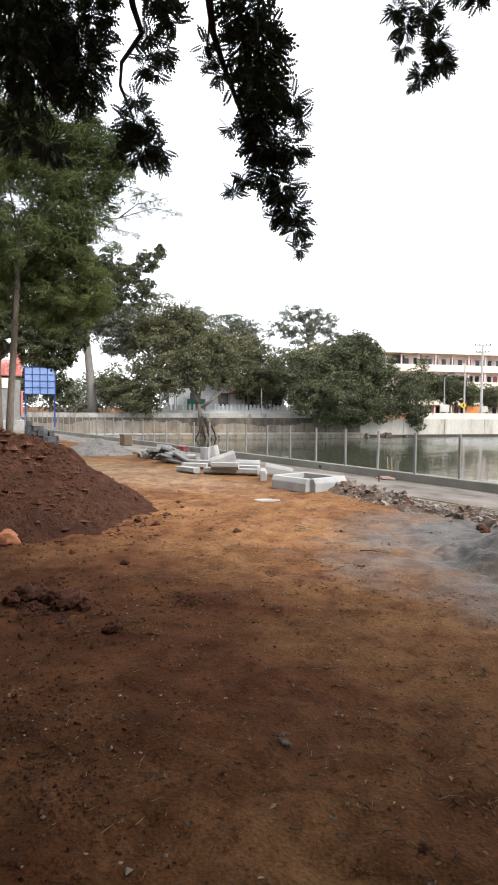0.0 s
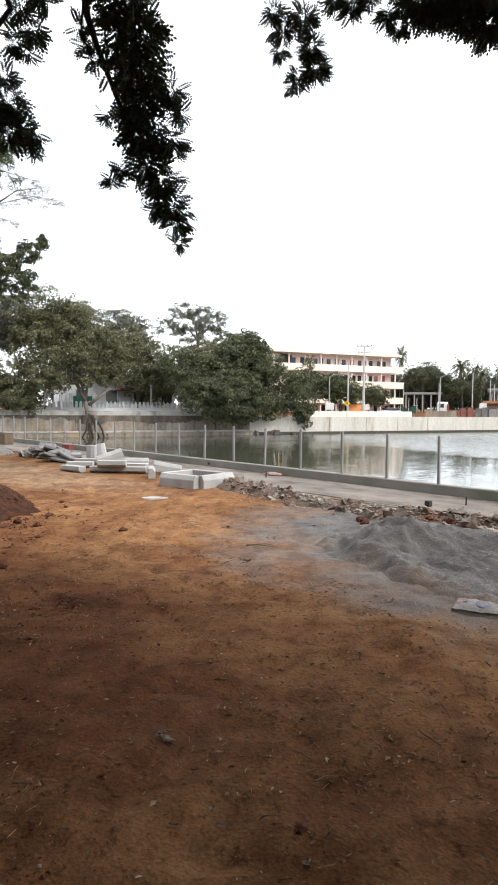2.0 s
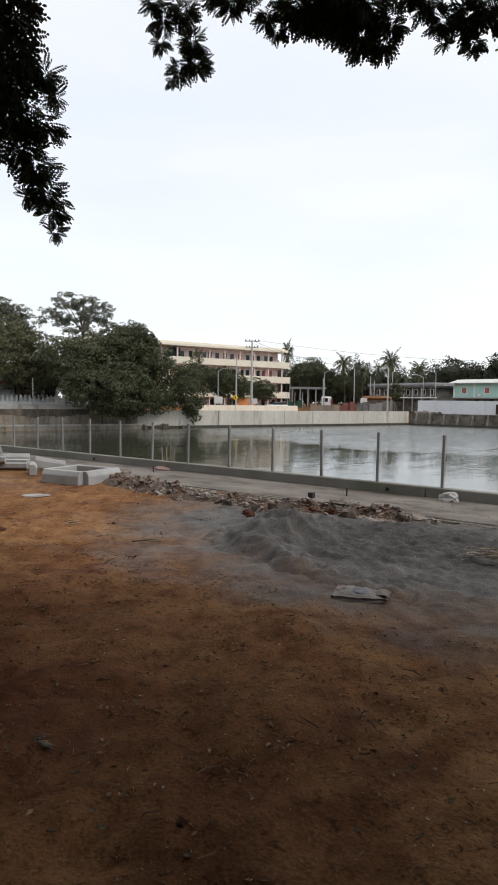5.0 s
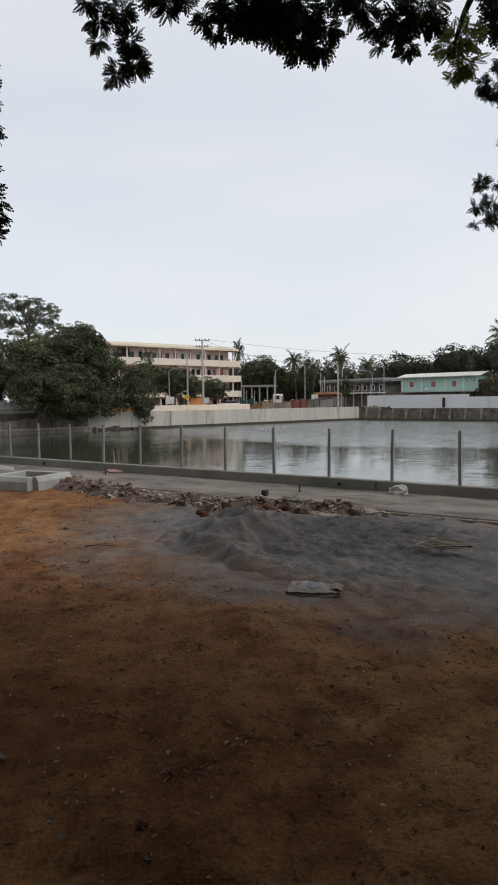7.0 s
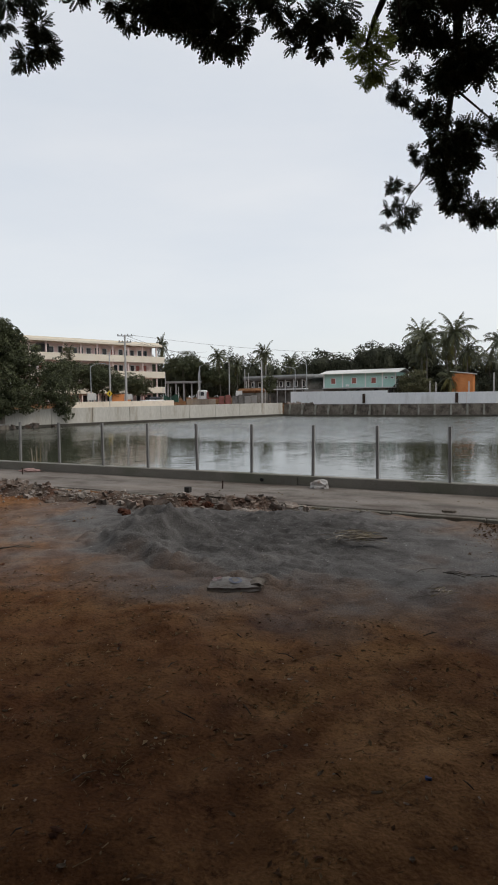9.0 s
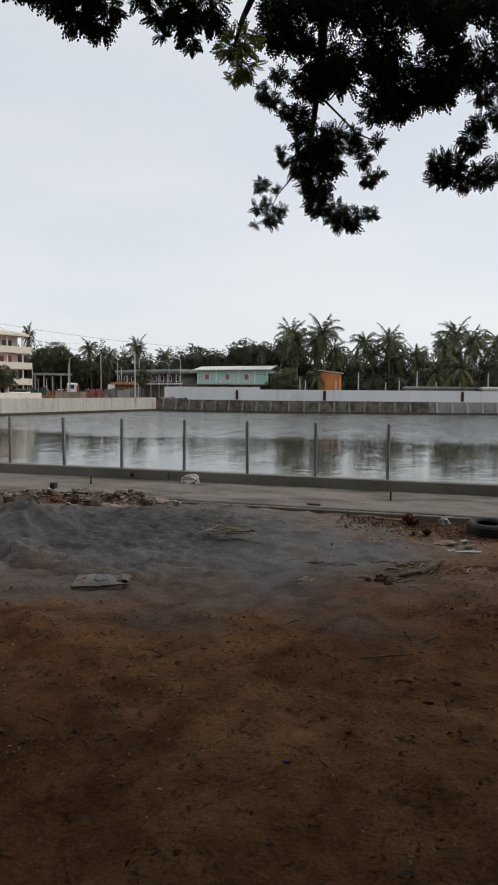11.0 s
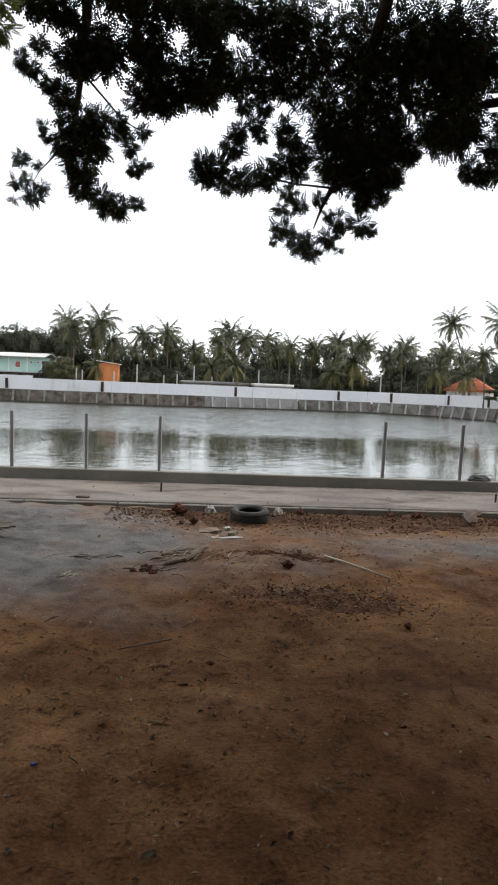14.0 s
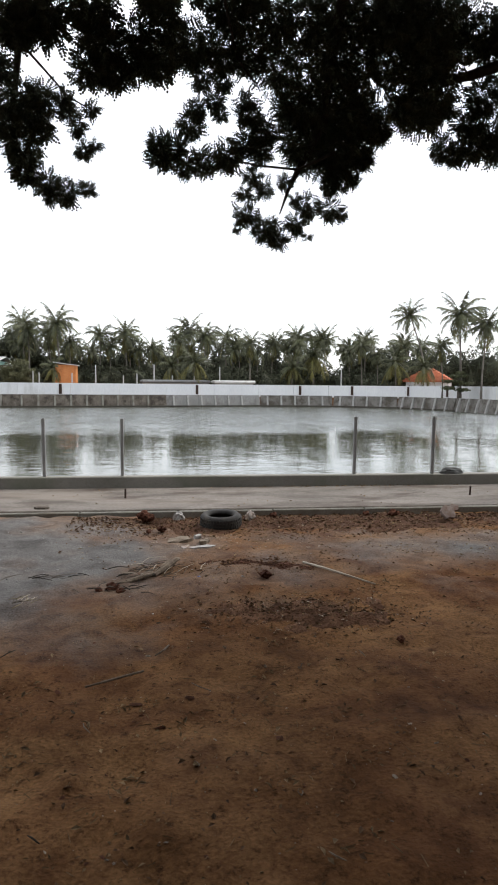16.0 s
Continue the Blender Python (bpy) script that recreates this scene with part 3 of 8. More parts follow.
def in_pond(X, Y, grow=2.5):
    """Inside the pond, with the far banks moved back behind their walls."""
    cx, cy = -8.0, 50.0
    pts = [(x + (grow if x > cx else -grow) * (y > 10.5 or abs(x - cx) > 40), y + (grow if y > cy else 0)) for x, y in BANK]
    inside = np.zeros(X.shape, dtype=bool)
    for (x0, y0), (x1, y1) in zip(pts, pts[1:] + pts[:1]):
        hit = (y0 > Y) != (y1 > Y)
        inside ^= hit & (X < (x1 - x0) * (Y - y0) / (y1 - y0 + 1e-12) + x0)
    return inside


def ground_height(X, Y):
    near = np.clip(1.4 - np.hypot(X + 3, Y - 3) / 22, 0, 1)
    z = near * (0.035 * fbm(X, Y, 0.45, 1) + 0.028 * fbm(X, Y, 1.9, 2) + 0.026 * fbm(X, Y, 5.0, 3, 3) - 0.045 * np.clip(fbm(X, Y, 3.1, 6, 3) - 0.18, 0, 1) + 0.020 * np.clip(np.abs(fbm(X, Y, 9.0, 8, 2)) - 0.25, 0, 1))
    # two shallow wheel ruts crossing the yard
    for c in (0.0, 1.45):
        d = (Y - 3.0) * 0.35 + (X + 1.2) + c + 0.25 * fbm(X, Y, 0.3, 5, 2)
        z = z - near * 0.03 * np.exp(-(d / 0.16) ** 2)
    z = z - 0.07 * np.clip((Y - 6.6) / 1.6, 0, 1) * np.clip((X + 1.0) / 1.5, 0, 1) * (Y < 10.4)
    z = z - 0.02 * (Y > 8.5) * (Y < 10.45)
    far = np.clip((np.hypot(X + 8, Y - 50) - 60) / 30, 0, 1)
    z = z + 0.2 * far + 0.6 * np.clip((-X - 56) / 8, 0, 1)
    return np.where(in_pond(X, Y), -3.0, z)


def lines(lo, a, b, hi, fine, reach, more=()):
    """Grid lines: fine from a to b, under 1.6 m apart out to the reach, then wider to the horizon."""
    step, x, up = fine, b, [b]
    while x < hi:
        step = min(step * 1.2, 1.6) if x < reach[1] else step * 1.4
        x += step
        up.append(min(x, hi))
    step, x, down = fine, a, []
    while x > lo:
        step = min(step * 1.2, 1.6) if x > reach[0] else step * 1.4
        x -= step
        down.append(max(x, lo))
    return np.unique(np.concatenate([down, np.arange(a, b, fine), up, np.array(more, dtype=float)]))


V, F = ngrid(lines(-900, -11, 5, 900, 0.055, (-75, 50)), lines(-300, 1.0, 8.5, 1500, 0.055, (-12, 125), (10.43, 10.47)), ground_height)
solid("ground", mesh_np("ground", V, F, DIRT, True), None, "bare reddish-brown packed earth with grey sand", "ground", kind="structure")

bm = bmesh.new()
vs = [bm.verts.new((x, y, WATER_Z)) for x, y in BANK]
bm.faces.new(vs)
solid("water", bm, WATER, "still murky green pond water with fine ripples", "water", kind="structure")

# concrete walk along the water, cast in bays
walkway = thing("pavement", "grey concrete walkway beside the pond", "pavement")
tagged(walkway, kind="structure")
rng = random.Random(3)
x = -46.0
while x < 9:
    w = 13.8
    part("slab", boxed(x, x + w - 0.012, 8.62 + rng.uniform(-0.02, 0.02), 10.355, -0.12, 0.03 + rng.uniform(-0.004, 0.004), 0.012), PAVING, walkway)
    x += w
x = -46.0
edging = thing("pavement_edge", "low concrete edging along the walkway", "kerb")
tagged(edging, kind="structure")
while x < 9:
    block_top = 0.018 + rng.uniform(-0.010, 0.004)
    part("edging_block", boxed(x, x + 1.21, 8.55, 8.612, -0.16, block_top, 0.010), EDGE, edging)
    x += 1.22

# low kerb wall that carries the fence posts
kerb = thing("kerb_wall", "low grey concrete kerb wall under fence posts", "kerb")
tagged(kerb, kind="structure")
x = -58.2
while x < 9:
    part("wall_length", boxed(x, x + 13.49, 10.36, 10.53, -1.9, 0.2 + rng.uniform(-0.004, 0.004), 0.012), KERB, kerb)
    x += 13.5

post = solid("fence_post", boxed(-0.024, 0.024, -0.024, 0.024, -0.02, 0.89, 0.005), POST, "slim square concrete fence post on the kerb wall", "fence post", "fence posts along the water")
post.location = (-0.47, 10.44, 0.2)
for k in range(1, 49):
    copy_thing(post, pose(-0.47 - 1.165 * k + rng.uniform(-0.02, 0.02), 10.44, 0.2, rng.uniform(-0.8, 0.8), rng.uniform(-0.8, 0.8), rng.uniform(-3, 3)))
for x in (3.2, 4.51, 5.85):
    copy_thing(post, pose(x, 10.44, 0.22, 0, 0.6, 0) @ Matrix.Diagonal((1, 1, 1.02, 1)))


def wall_run(name, points, z0, z1, thick, mat, label, batter=0.0, bay=0.0, category="wall", gap=0.03):
    """A retaining wall along plan points; the pond lies to the right of the way. With bays it is cast in panels."""
    owner = thing(name, label, category)
    tagged(owner, kind="structure")
    for (xa, ya), (xb, yb) in zip(points, points[1:]):
        run = math.hypot(xb - xa, yb - ya)
        n = max(1, round(run / bay)) if bay else 1
        ang = math.degrees(math.atan2(yb - ya, xb - xa))
        for i in range(n):
            bm = bmesh.new()
            w = run / n
            vs = [bm.verts.new(c) for c in ((0, 0, z0), (w - gap, 0, z0), (w - gap, thick, z0), (0, thick, z0), (0, batter, z1), (w - gap, batter, z1), (w - gap, thick, z1), (0, thick, z1))]
            for q in ((0, 1, 5, 4), (1, 2, 6, 5), (2, 3, 7, 6), (3, 0, 4, 7), (4, 5, 6, 7), (3, 2, 1, 0)):
                bm.faces.new([vs[j] for j in q])
            ob = part("wall_panel", bm, mat, owner)
            ob.matrix_basis = pose(xa + (xb - xa) * i / n, ya + (yb - ya) * i / n, 0, 0, 0, ang)
    return owner


wall_run("wall_old", [BANK[0], BANK[1], BANK[2]], -2.2, 0.62, 0.6, OLD_WALL, "old stained plaster retaining wall above the pond", bay=9)
wall_run("wall_old_coping", [(BANK[0][0] - 0.02, BANK[0][1]), (BANK[1][0], BANK[1][1]), (BANK[2][0], BANK[2][1])], 0.625, 1.05, 0.5, COPING, "paler concrete coping on the old pond wall", bay=6)
# added thin strip: a darker, ragged band on the wall below the coping
DARK_BAND = material("dark_band", (0.040, 0.034, 0.028), (0.135, 0.115, 0.092), 1.6, 12, 0.95, 0.4, 0.01, stretch=(1, 1, 0.3), stain=(0.20, 0.155, 0.11), stain_scale=1.1, stain_at=0.56)
band = thing("wall_plaster", "thin dark ragged strip on the wall below the coping", "plaster")
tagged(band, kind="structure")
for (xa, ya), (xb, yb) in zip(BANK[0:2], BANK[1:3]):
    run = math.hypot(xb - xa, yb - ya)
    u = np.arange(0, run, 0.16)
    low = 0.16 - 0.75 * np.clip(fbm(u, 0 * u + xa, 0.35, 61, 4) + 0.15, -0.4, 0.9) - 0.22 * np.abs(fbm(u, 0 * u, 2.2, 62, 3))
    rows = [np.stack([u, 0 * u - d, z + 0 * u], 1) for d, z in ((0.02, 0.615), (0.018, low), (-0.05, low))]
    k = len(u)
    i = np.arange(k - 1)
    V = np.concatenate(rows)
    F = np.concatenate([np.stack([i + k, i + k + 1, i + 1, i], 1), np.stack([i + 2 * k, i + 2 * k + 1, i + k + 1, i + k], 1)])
    part("plaster_coat", mesh_np("plaster_coat", V, F, DARK_BAND), DARK_BAND, band).matrix_basis = pose(xa, ya, 0, 0, 0, math.degrees(math.atan2(yb - ya, xb - xa)))
wall_run("wall_ledge", [(BANK[0][0] + 0.95, BANK[0][1]), (BANK[1][0] + 0.95, BANK[1][1]), (BANK[2][0] + 0.95, BANK[2][1] - 0.35)], -0.995, -0.86, 0.95, COPING, "pale worn ledge on the footing of the old wall", bay=3.1, gap=0.05)
wall_run("wall_footing", [(BANK[0][0] + 0.9, BANK[0][1]), (BANK[1][0] + 0.9, BANK[1][1]), (BANK[2][0] + 0.9, BANK[2][1] - 0.3)], -2.2, -1.0, 0.88, OLD_WALL, "projecting masonry footing of the old wall", bay=9)
wall_run("wall_west", [BANK[2], (-47.0, 61.0), BANK[3]], -2.2, 0.55, 0.6, BANK_WALL, "pale cast concrete retaining wall of the pond", bay=4.5, gap=0.06)
wall_run("wall_waterline", [(-50.75, 46.0), (-46.75, 61.0), (-39.3, 88.3)], -2.2, -1.13, 0.24, WET_REFLECTION, "dark wet footing along the pale pond wall", bay=9)
wall_run("wall_far", BANK[3:6], -2.2, 0.3, 0.8, REVETMENT, "weathered brown stone revetment along the far bank", batter=0.5, bay=5)
wall_run("wall_far_new", BANK[5:7], -2.2, 0.28, 0.8, FAR_WALL, "grey concrete revetment along the far bank", batter=0.5, bay=5)
wall_run("wall_far_end", BANK[6:], -2.2, 0.28, 0.8, END_WALL, "mottled dark grey revetment at the far bend", batter=0.5, bay=5)
wall_run("wall_white_high", [(-39.6, 91.8), (-24.0, 90.4)], 0.0, 2.2, 0.2, WHITE_WALL, "taller whitewashed panel wall behind the far bank", bay=4.5)
white = wall_run("wall_white", [(-24.0, 90.4), (-20.0, 90.3), (0.0, 94.8), (14.0, 98.8), (25.0, 98.3), (35.5, 93.0), (40.0, 82.0), (41.5, 60.0)], 0.0, 1.85, 0.2, WHITE_WALL, "long whitewashed boundary wall behind the far bank", bay=6)

# added dark strip that stands in for the reflection line below the revetment
wall_run("wall_far_waterline", [(x, y - 0.25) for x, y in BANK[3:10]], -2.2, -1.2, 0.24, WET_REFLECTION, "dark strip for the reflection line along the far revetment", bay=9)

# raking concrete buttresses against the far revetment
bm = bmesh.new()
vs = [bm.verts.new(c) for c in ((-0.13, -0.32, -2.0), (0.13, -0.32, -2.0), (0.13, 0.55, -2.0), (-0.13, 0.55, -2.0), (-0.12, 0.36, 0.32), (0.12, 0.36, 0.32), (0.12, 0.55, 0.32), (-0.12, 0.55, 0.32))]
for q in ((0, 1, 5, 4), (1, 2, 6, 5), (2, 3, 7, 6), (3, 0, 4, 7), (4, 5, 6, 7), (3, 2, 1, 0)):
    bm.faces.new([vs[j] for j in q])
BUTTRESS = mesh_bm("buttress", bm, EDGE)
PALE_BUTTRESS = BUTTRESS.copy()
PALE_BUTTRESS.materials.clear()
PALE_BUTTRESS.materials.append(CONCRETE)
buttress = None
for (xa, ya), (xb, yb) in zip(BANK[3:10], BANK[4:11]):
    run = math.hypot(xb - xa, yb - ya)
    for i in range(int(run / 2.1)):
        k = (i + 0.5) * 2.1 / run
        m = pose(xa + (xb - xa) * k, ya + (yb - ya) * k, 0, 0, 0, math.degrees(math.atan2(yb - ya, xb - xa)))
        if buttress is None:
            buttress = solid("buttress", BUTTRESS, EDGE, "raking pale concrete buttress on the pond revetment", "buttress", "buttresses along the far bank")
            buttress.matrix_basis = m
        else:
            ob = copy_thing(buttress, m)
            if xa > -1:
                ob.data = PALE_BUTTRESS

# narrow dark recesses in the white wall, drawn as dark slabs on its face
slot = solid("wall_slot", boxed(-0.2, 0.2, -0.06, 0.02, 0.35, 1.75, 0.02), RUST, "narrow dark slab drawn for a recess in the white wall", "grille", "grilles in the white wall")
slot.matrix_basis = pose(-14.6, 91.4, 0, 0, 0, 12.7)
for x, y, a in ((-27.5, 90.6, 0), (4.4, 96.0, 16), (20.5, 98.4, -2.5), (28.3, 96.6, -27), (35.7, 92.4, -65), (38.6, 85.3, -67)):
    copy_thing(slot, pose(x, y, 0, 0, 0, a))



# ---- the canopy over the camera ----
def compound_leaf(pairs, leaflet, outline):
    """One pinnate leaf of unit length along +y: rounded leaflets in pairs and one at the tip."""
    outline, m = np.array(outline), len(outline)
    vs, fs = [], []

    def put(x, y, ang, s):
        c, d = math.cos(ang), math.sin(ang)
        for u, v in outline * s:
            vs.append((x + u * c - v * d, y + u * d + v * c, -0.25 * s * (v / s) ** 2))
        fs.append(range(len(vs) - m, len(vs)))
    for i in range(pairs):
        y = 0.14 + 0.72 * i / pairs
        s = leaflet * (0.72 + 0.4 * math.sin(2.6 * (i + 0.6) / pairs))
        put(0.01, y, -1.12 + 0.07 * i, s)
        put(-0.01, y, 1.12 - 0.07 * i, s)
    put(0, 0.84, 0, leaflet)
    return np.array(vs), np.array([list(f) for f in fs])


def leaf_sprays(clusters, cover, rng, broad=False):
    """Pinnate leaves that point outward and droop inside round clusters (x, y, z, r)."""
    lv, lf = compound_leaf(6, 0.20, [(0, 0), (0.27, 0.38), (0.20, 0.90), (-0.20, 0.90), (-0.27, 0.38)]) if broad else compound_leaf(4, 0.27, [(0.04, 0.04), (0.38, 0.46), (0.06, 0.94), (-0.36, 0.52)])
    at, way, size = [], [], []
    for x, y, z, r in clusters:
        L = min(max(0.40 * r + 0.055, 0.075), 0.115) if broad else min(max(0.27 * r + 0.045, 0.058), 0.088)
        n = max(6, int(1.08 * cover * math.pi * r * r / (0.22 * L * L)))
        d = rng.normal(size=(n, 3)) + (0, 0, -0.3)
        d /= np.linalg.norm(d, axis=1, keepdims=True)
        far = max(r - 0.6 * L, 0.0) * rng.uniform(0, 1, (n, 1)) ** 0.5
        # leaves near the rim hang a little apart, in twos and threes
        at.append(d * far * (1 + 0.16 * np.sin(7 * d[:, :1] + 5 * d[:, 2:] + 9 * x)) + (x, y, z))
        w = d + rng.normal(0, 0.6 if broad else 1.0, (n, 3)) + (0, 0, -0.4)
        way.append(w / np.linalg.norm(w, axis=1, keepdims=True))
        size.append(np.full(n, L))
    at, fwd = np.concatenate(at), np.concatenate(way)
    n = len(at)
    size = np.concatenate(size) * rng.uniform(0.75, 1.2, n)
    # the blades turn to the light: up and away from the trunk
    away = at * (1, 1, 0) / np.linalg.norm(at[:, :2], axis=1, keepdims=True)
    up = away * 0.75 + (0, 0, 0.75) + rng.normal(0, 0.5, (n, 3))
    up -= fwd * (up * fwd).sum(1, keepdims=True)
    up /= np.linalg.norm(up, axis=1, keepdims=True)
    side = np.cross(fwd, up)
    V = at[:, None] + size[:, None, None] * (lv[None, :, :1] * side[:, None] + lv[None, :, 1:2] * fwd[:, None] + lv[None, :, 2:] * up[:, None])
    F = lf[None] + (np.arange(n) * len(lv))[:, None, None]
    return V.reshape(-1, 3), F.reshape(-1, lf.shape[1])


# foliage masses that hang into view: x, y, z and radius of each clump
HANG_BACK = [(-3.68, 0.79, 3.88, 0.39), (-3.77, 0.87, 3.69, 0.35), (-3.85, 0.95, 3.5, 0.25), (-3.67, 1.12, 3.75, 0.25), (-3.74, 1.16, 3.61, 0.23),
    (-3.8, 1.22, 3.45, 0.14), (-3.99, 0.88, 3.24, 0.15), (-3.97, 1.05, 3.17, 0.12), (-3.97, 1.14, 3.12, 0.06), (-3.55, 1.2, 3.9, 0.14)]
HANG_TWIG = [(-3.03, 1.35, 3.65, 0.12), (-3.05, 1.42, 3.57, 0.08), (-3.12, 1.35, 3.5, 0.06), (-3.13, 1.42, 3.44, 0.08), (-3.19, 1.36, 3.39, 0.08),
    (-3.19, 1.41, 3.35, 0.04), (-3.28, 1.33, 3.24, 0.08), (-3.32, 1.36, 3.13, 0.12), (-3.35, 1.39, 3.02, 0.13), (-3.32, 1.49, 3.01, 0.07), (-3.34, 1.51, 2.94, 0.04),
    (-3.41, 1.28, 3, 0.04), (-3.37, 1.32, 3.06, 0.05)]
HANG_LONG = [(-2.67, 1.69, 3.71, 0.19), (-2.76, 1.72, 3.56, 0.17), (-2.81, 1.78, 3.43, 0.19), (-2.86, 1.84, 3.3, 0.19), (-2.72, 1.88, 3.47, 0.05),
    (-2.9, 1.88, 3.17, 0.16), (-2.79, 2.01, 3.22, 0.09), (-2.8, 2.07, 3.13, 0.06), (-2.92, 1.95, 3.05, 0.15), (-2.97, 1.9, 3, 0.09), (-2.87, 2.06, 3, 0.1),
    (-2.97, 1.98, 2.89, 0.13), (-2.95, 2.06, 2.82, 0.12), (-2.96, 2.11, 2.71, 0.11), (-2.95, 2.16, 2.62, 0.09), (-2.97, 2.19, 2.51, 0.05), (-3.05, 1.88, 2.86, 0.06),
    (-3.1, 1.84, 2.8, 0.05), (-2.94, 1.57, 3.43, 0.05), (-2.96, 1.6, 3.37, 0.05), (-3.02, 1.76, 3.09, 0.04), (-3.02, 2.05, 2.67, 0.05), (-2.92, 2.19, 2.67, 0.04),
    (-2.95, 1.66, 3.32, 0.06)]
FRINGE_A = [(-2.95, 2.89, 4.04, 0.08), (-2.94, 2.96, 3.96, 0.09), (-2.99, 2.99, 3.86, 0.06), (-2.83, 3.04, 4.01, 0.11), (-2.85, 3.13, 3.87, 0.1),
    (-2.86, 3.19, 3.78, 0.1), (-2.96, 3.13, 3.73, 0.08), (-3, 3.11, 3.68, 0.04), (-2.67, 3.13, 4.09, 0.08), (-2.59, 3.21, 4.07, 0.1), (-2.49, 3.25, 4.11, 0.1),
    (-2.44, 3.37, 4.01, 0.08), (-2.41, 3.44, 3.94, 0.07)]
FRINGE_B = [(-2.31, 3.53, 4.11, 0.18), (-2.24, 3.62, 4.06, 0.16), (-2.12, 3.71, 4.02, 0.16), (-2.02, 3.81, 3.96, 0.16), (-1.93, 3.9, 3.91, 0.12),
    (-1.84, 3.89, 3.99, 0.1), (-1.98, 3.74, 4.11, 0.21), (-2.15, 3.61, 4.16, 0.21)]
FRINGE_C = [(-1.7, 4.09, 4.18, 0.14), (-1.63, 4.19, 4.07, 0.1), (-1.64, 4.24, 3.97, 0.05), (-1.48, 4.24, 4.09, 0.15), (-1.47, 4.32, 3.95, 0.09),
    (-1.34, 4.27, 4.13, 0.17), (-1.29, 4.32, 4.05, 0.07), (-1.78, 4, 4.26, 0.14)]
LIT_CLUMPS = [(-1.19, 4.51, 3.99, 0.16), (-1.16, 4.58, 3.87, 0.12), (-1.27, 4.5, 3.96, 0.08), (-1.25, 4.59, 3.8, 0.05)]
LOBE_TOP = [(-0.95, 4.9, 4.46, 0.22), (-0.67, 4.95, 4.47, 0.23), (-0.41, 5.01, 4.43, 0.25), (-0.08, 5.04, 4.42, 0.23), (0.15, 5.12, 4.29, 0.21),
    (-1.02, 4.99, 4.29, 0.18), (-0.86, 5.05, 4.23, 0.13), (-0.69, 5.14, 4.11, 0.22), (-0.8, 5.19, 3.98, 0.18), (-0.58, 5.19, 4.04, 0.2), (-0.28, 5.17, 4.17, 0.23),
    (-0.2, 5.27, 3.97, 0.22), (-0.3, 5.33, 3.81, 0.16), (-0.14, 5.35, 3.79, 0.13), (-0, 5.32, 3.88, 0.17), (0.04, 5.25, 4.03, 0.11), (0.16, 5.32, 3.89, 0.17),
    (0.23, 5.22, 4.09, 0.13)]
LOBE_HANG = [(-1.2, 5.21, 3.97, 0.07), (-1.14, 5.26, 3.91, 0.08), (-1.06, 5.2, 4.07, 0.08), (-1.01, 5.32, 3.85, 0.09), (-0.91, 5.36, 3.79, 0.13),
    (-0.83, 5.44, 3.62, 0.19), (-0.67, 5.46, 3.66, 0.13), (-0.93, 5.48, 3.47, 0.13), (-0.82, 5.54, 3.34, 0.18), (-0.7, 5.51, 3.51, 0.16), (-0.52, 5.47, 3.67, 0.09),
    (-0.48, 5.51, 3.59, 0.08), (-0.32, 5.52, 3.61, 0.07), (-0.42, 5.55, 3.5, 0.08), (-0.39, 5.6, 3.34, 0.08), (-0.3, 5.6, 3.39, 0.05), (-0.81, 5.59, 3.2, 0.14),
    (-0.67, 5.64, 3.11, 0.13), (-0.53, 5.67, 3.06, 0.12), (-0.37, 5.68, 3.09, 0.07), (-0.64, 5.67, 3, 0.06), (-1.08, 5.41, 3.57, 0.05), (-1.06, 5.44, 3.5, 0.05)]
LOBE_TIP = [(-1.25, 5.41, 3.31, 0.08), (-1.14, 5.44, 3.29, 0.04), (-1.29, 5.45, 3.14, 0.07), (-1.17, 5.5, 3.07, 0.1), (-1.32, 5.47, 3.01, 0.04), (-1.1, 5.5, 3.14, 0.05),
    (-1.21, 5.45, 3.18, 0.05)]
LIMB_LEFT = [(0.18, 5.83, 3.42, 0.13), (0.14, 5.79, 3.52, 0.08), (0.27, 5.82, 3.47, 0.16), (0.38, 5.85, 3.34, 0.09), (0.41, 5.75, 3.64, 0.13), (0.46, 5.71, 3.74, 0.1),
    (0.6, 5.68, 3.8, 0.1), (0.65, 5.71, 3.71, 0.06), (0.52, 5.84, 3.39, 0.13), (0.72, 5.81, 3.44, 0.15), (0.83, 5.77, 3.52, 0.12), (0.89, 5.69, 3.72, 0.13),
    (0.83, 5.66, 3.8, 0.09), (1.01, 5.72, 3.6, 0.13), (0.98, 5.77, 3.48, 0.12)]
MASS_TOP = [(0.2, 5.45, 4.54, 0.24), (0.45, 5.43, 4.58, 0.25), (0.7, 5.5, 4.43, 0.25), (0.16, 5.54, 4.37, 0.12), (0.25, 5.66, 4.14, 0.19), (0.44, 5.63, 4.18, 0.23),
    (0.67, 5.62, 4.18, 0.23), (0.85, 5.64, 4.11, 0.17), (1.02, 5.5, 4.36, 0.31), (1.14, 5.62, 4.07, 0.27), (1.41, 5.4, 4.41, 0.38), (1.49, 5.53, 4.13, 0.31),
    (1.79, 5.32, 4.38, 0.37), (1.85, 5.46, 4.07, 0.29), (2.07, 5.25, 4.35, 0.37), (2.2, 5.38, 4, 0.3), (2.2, 5.48, 3.76, 0.22), (2.05, 5.53, 3.77, 0.16),
    (0.5, 5.72, 3.99, 0.12), (0.66, 5.72, 3.97, 0.11), (0.81, 5.4, 4.59, 0.27)]
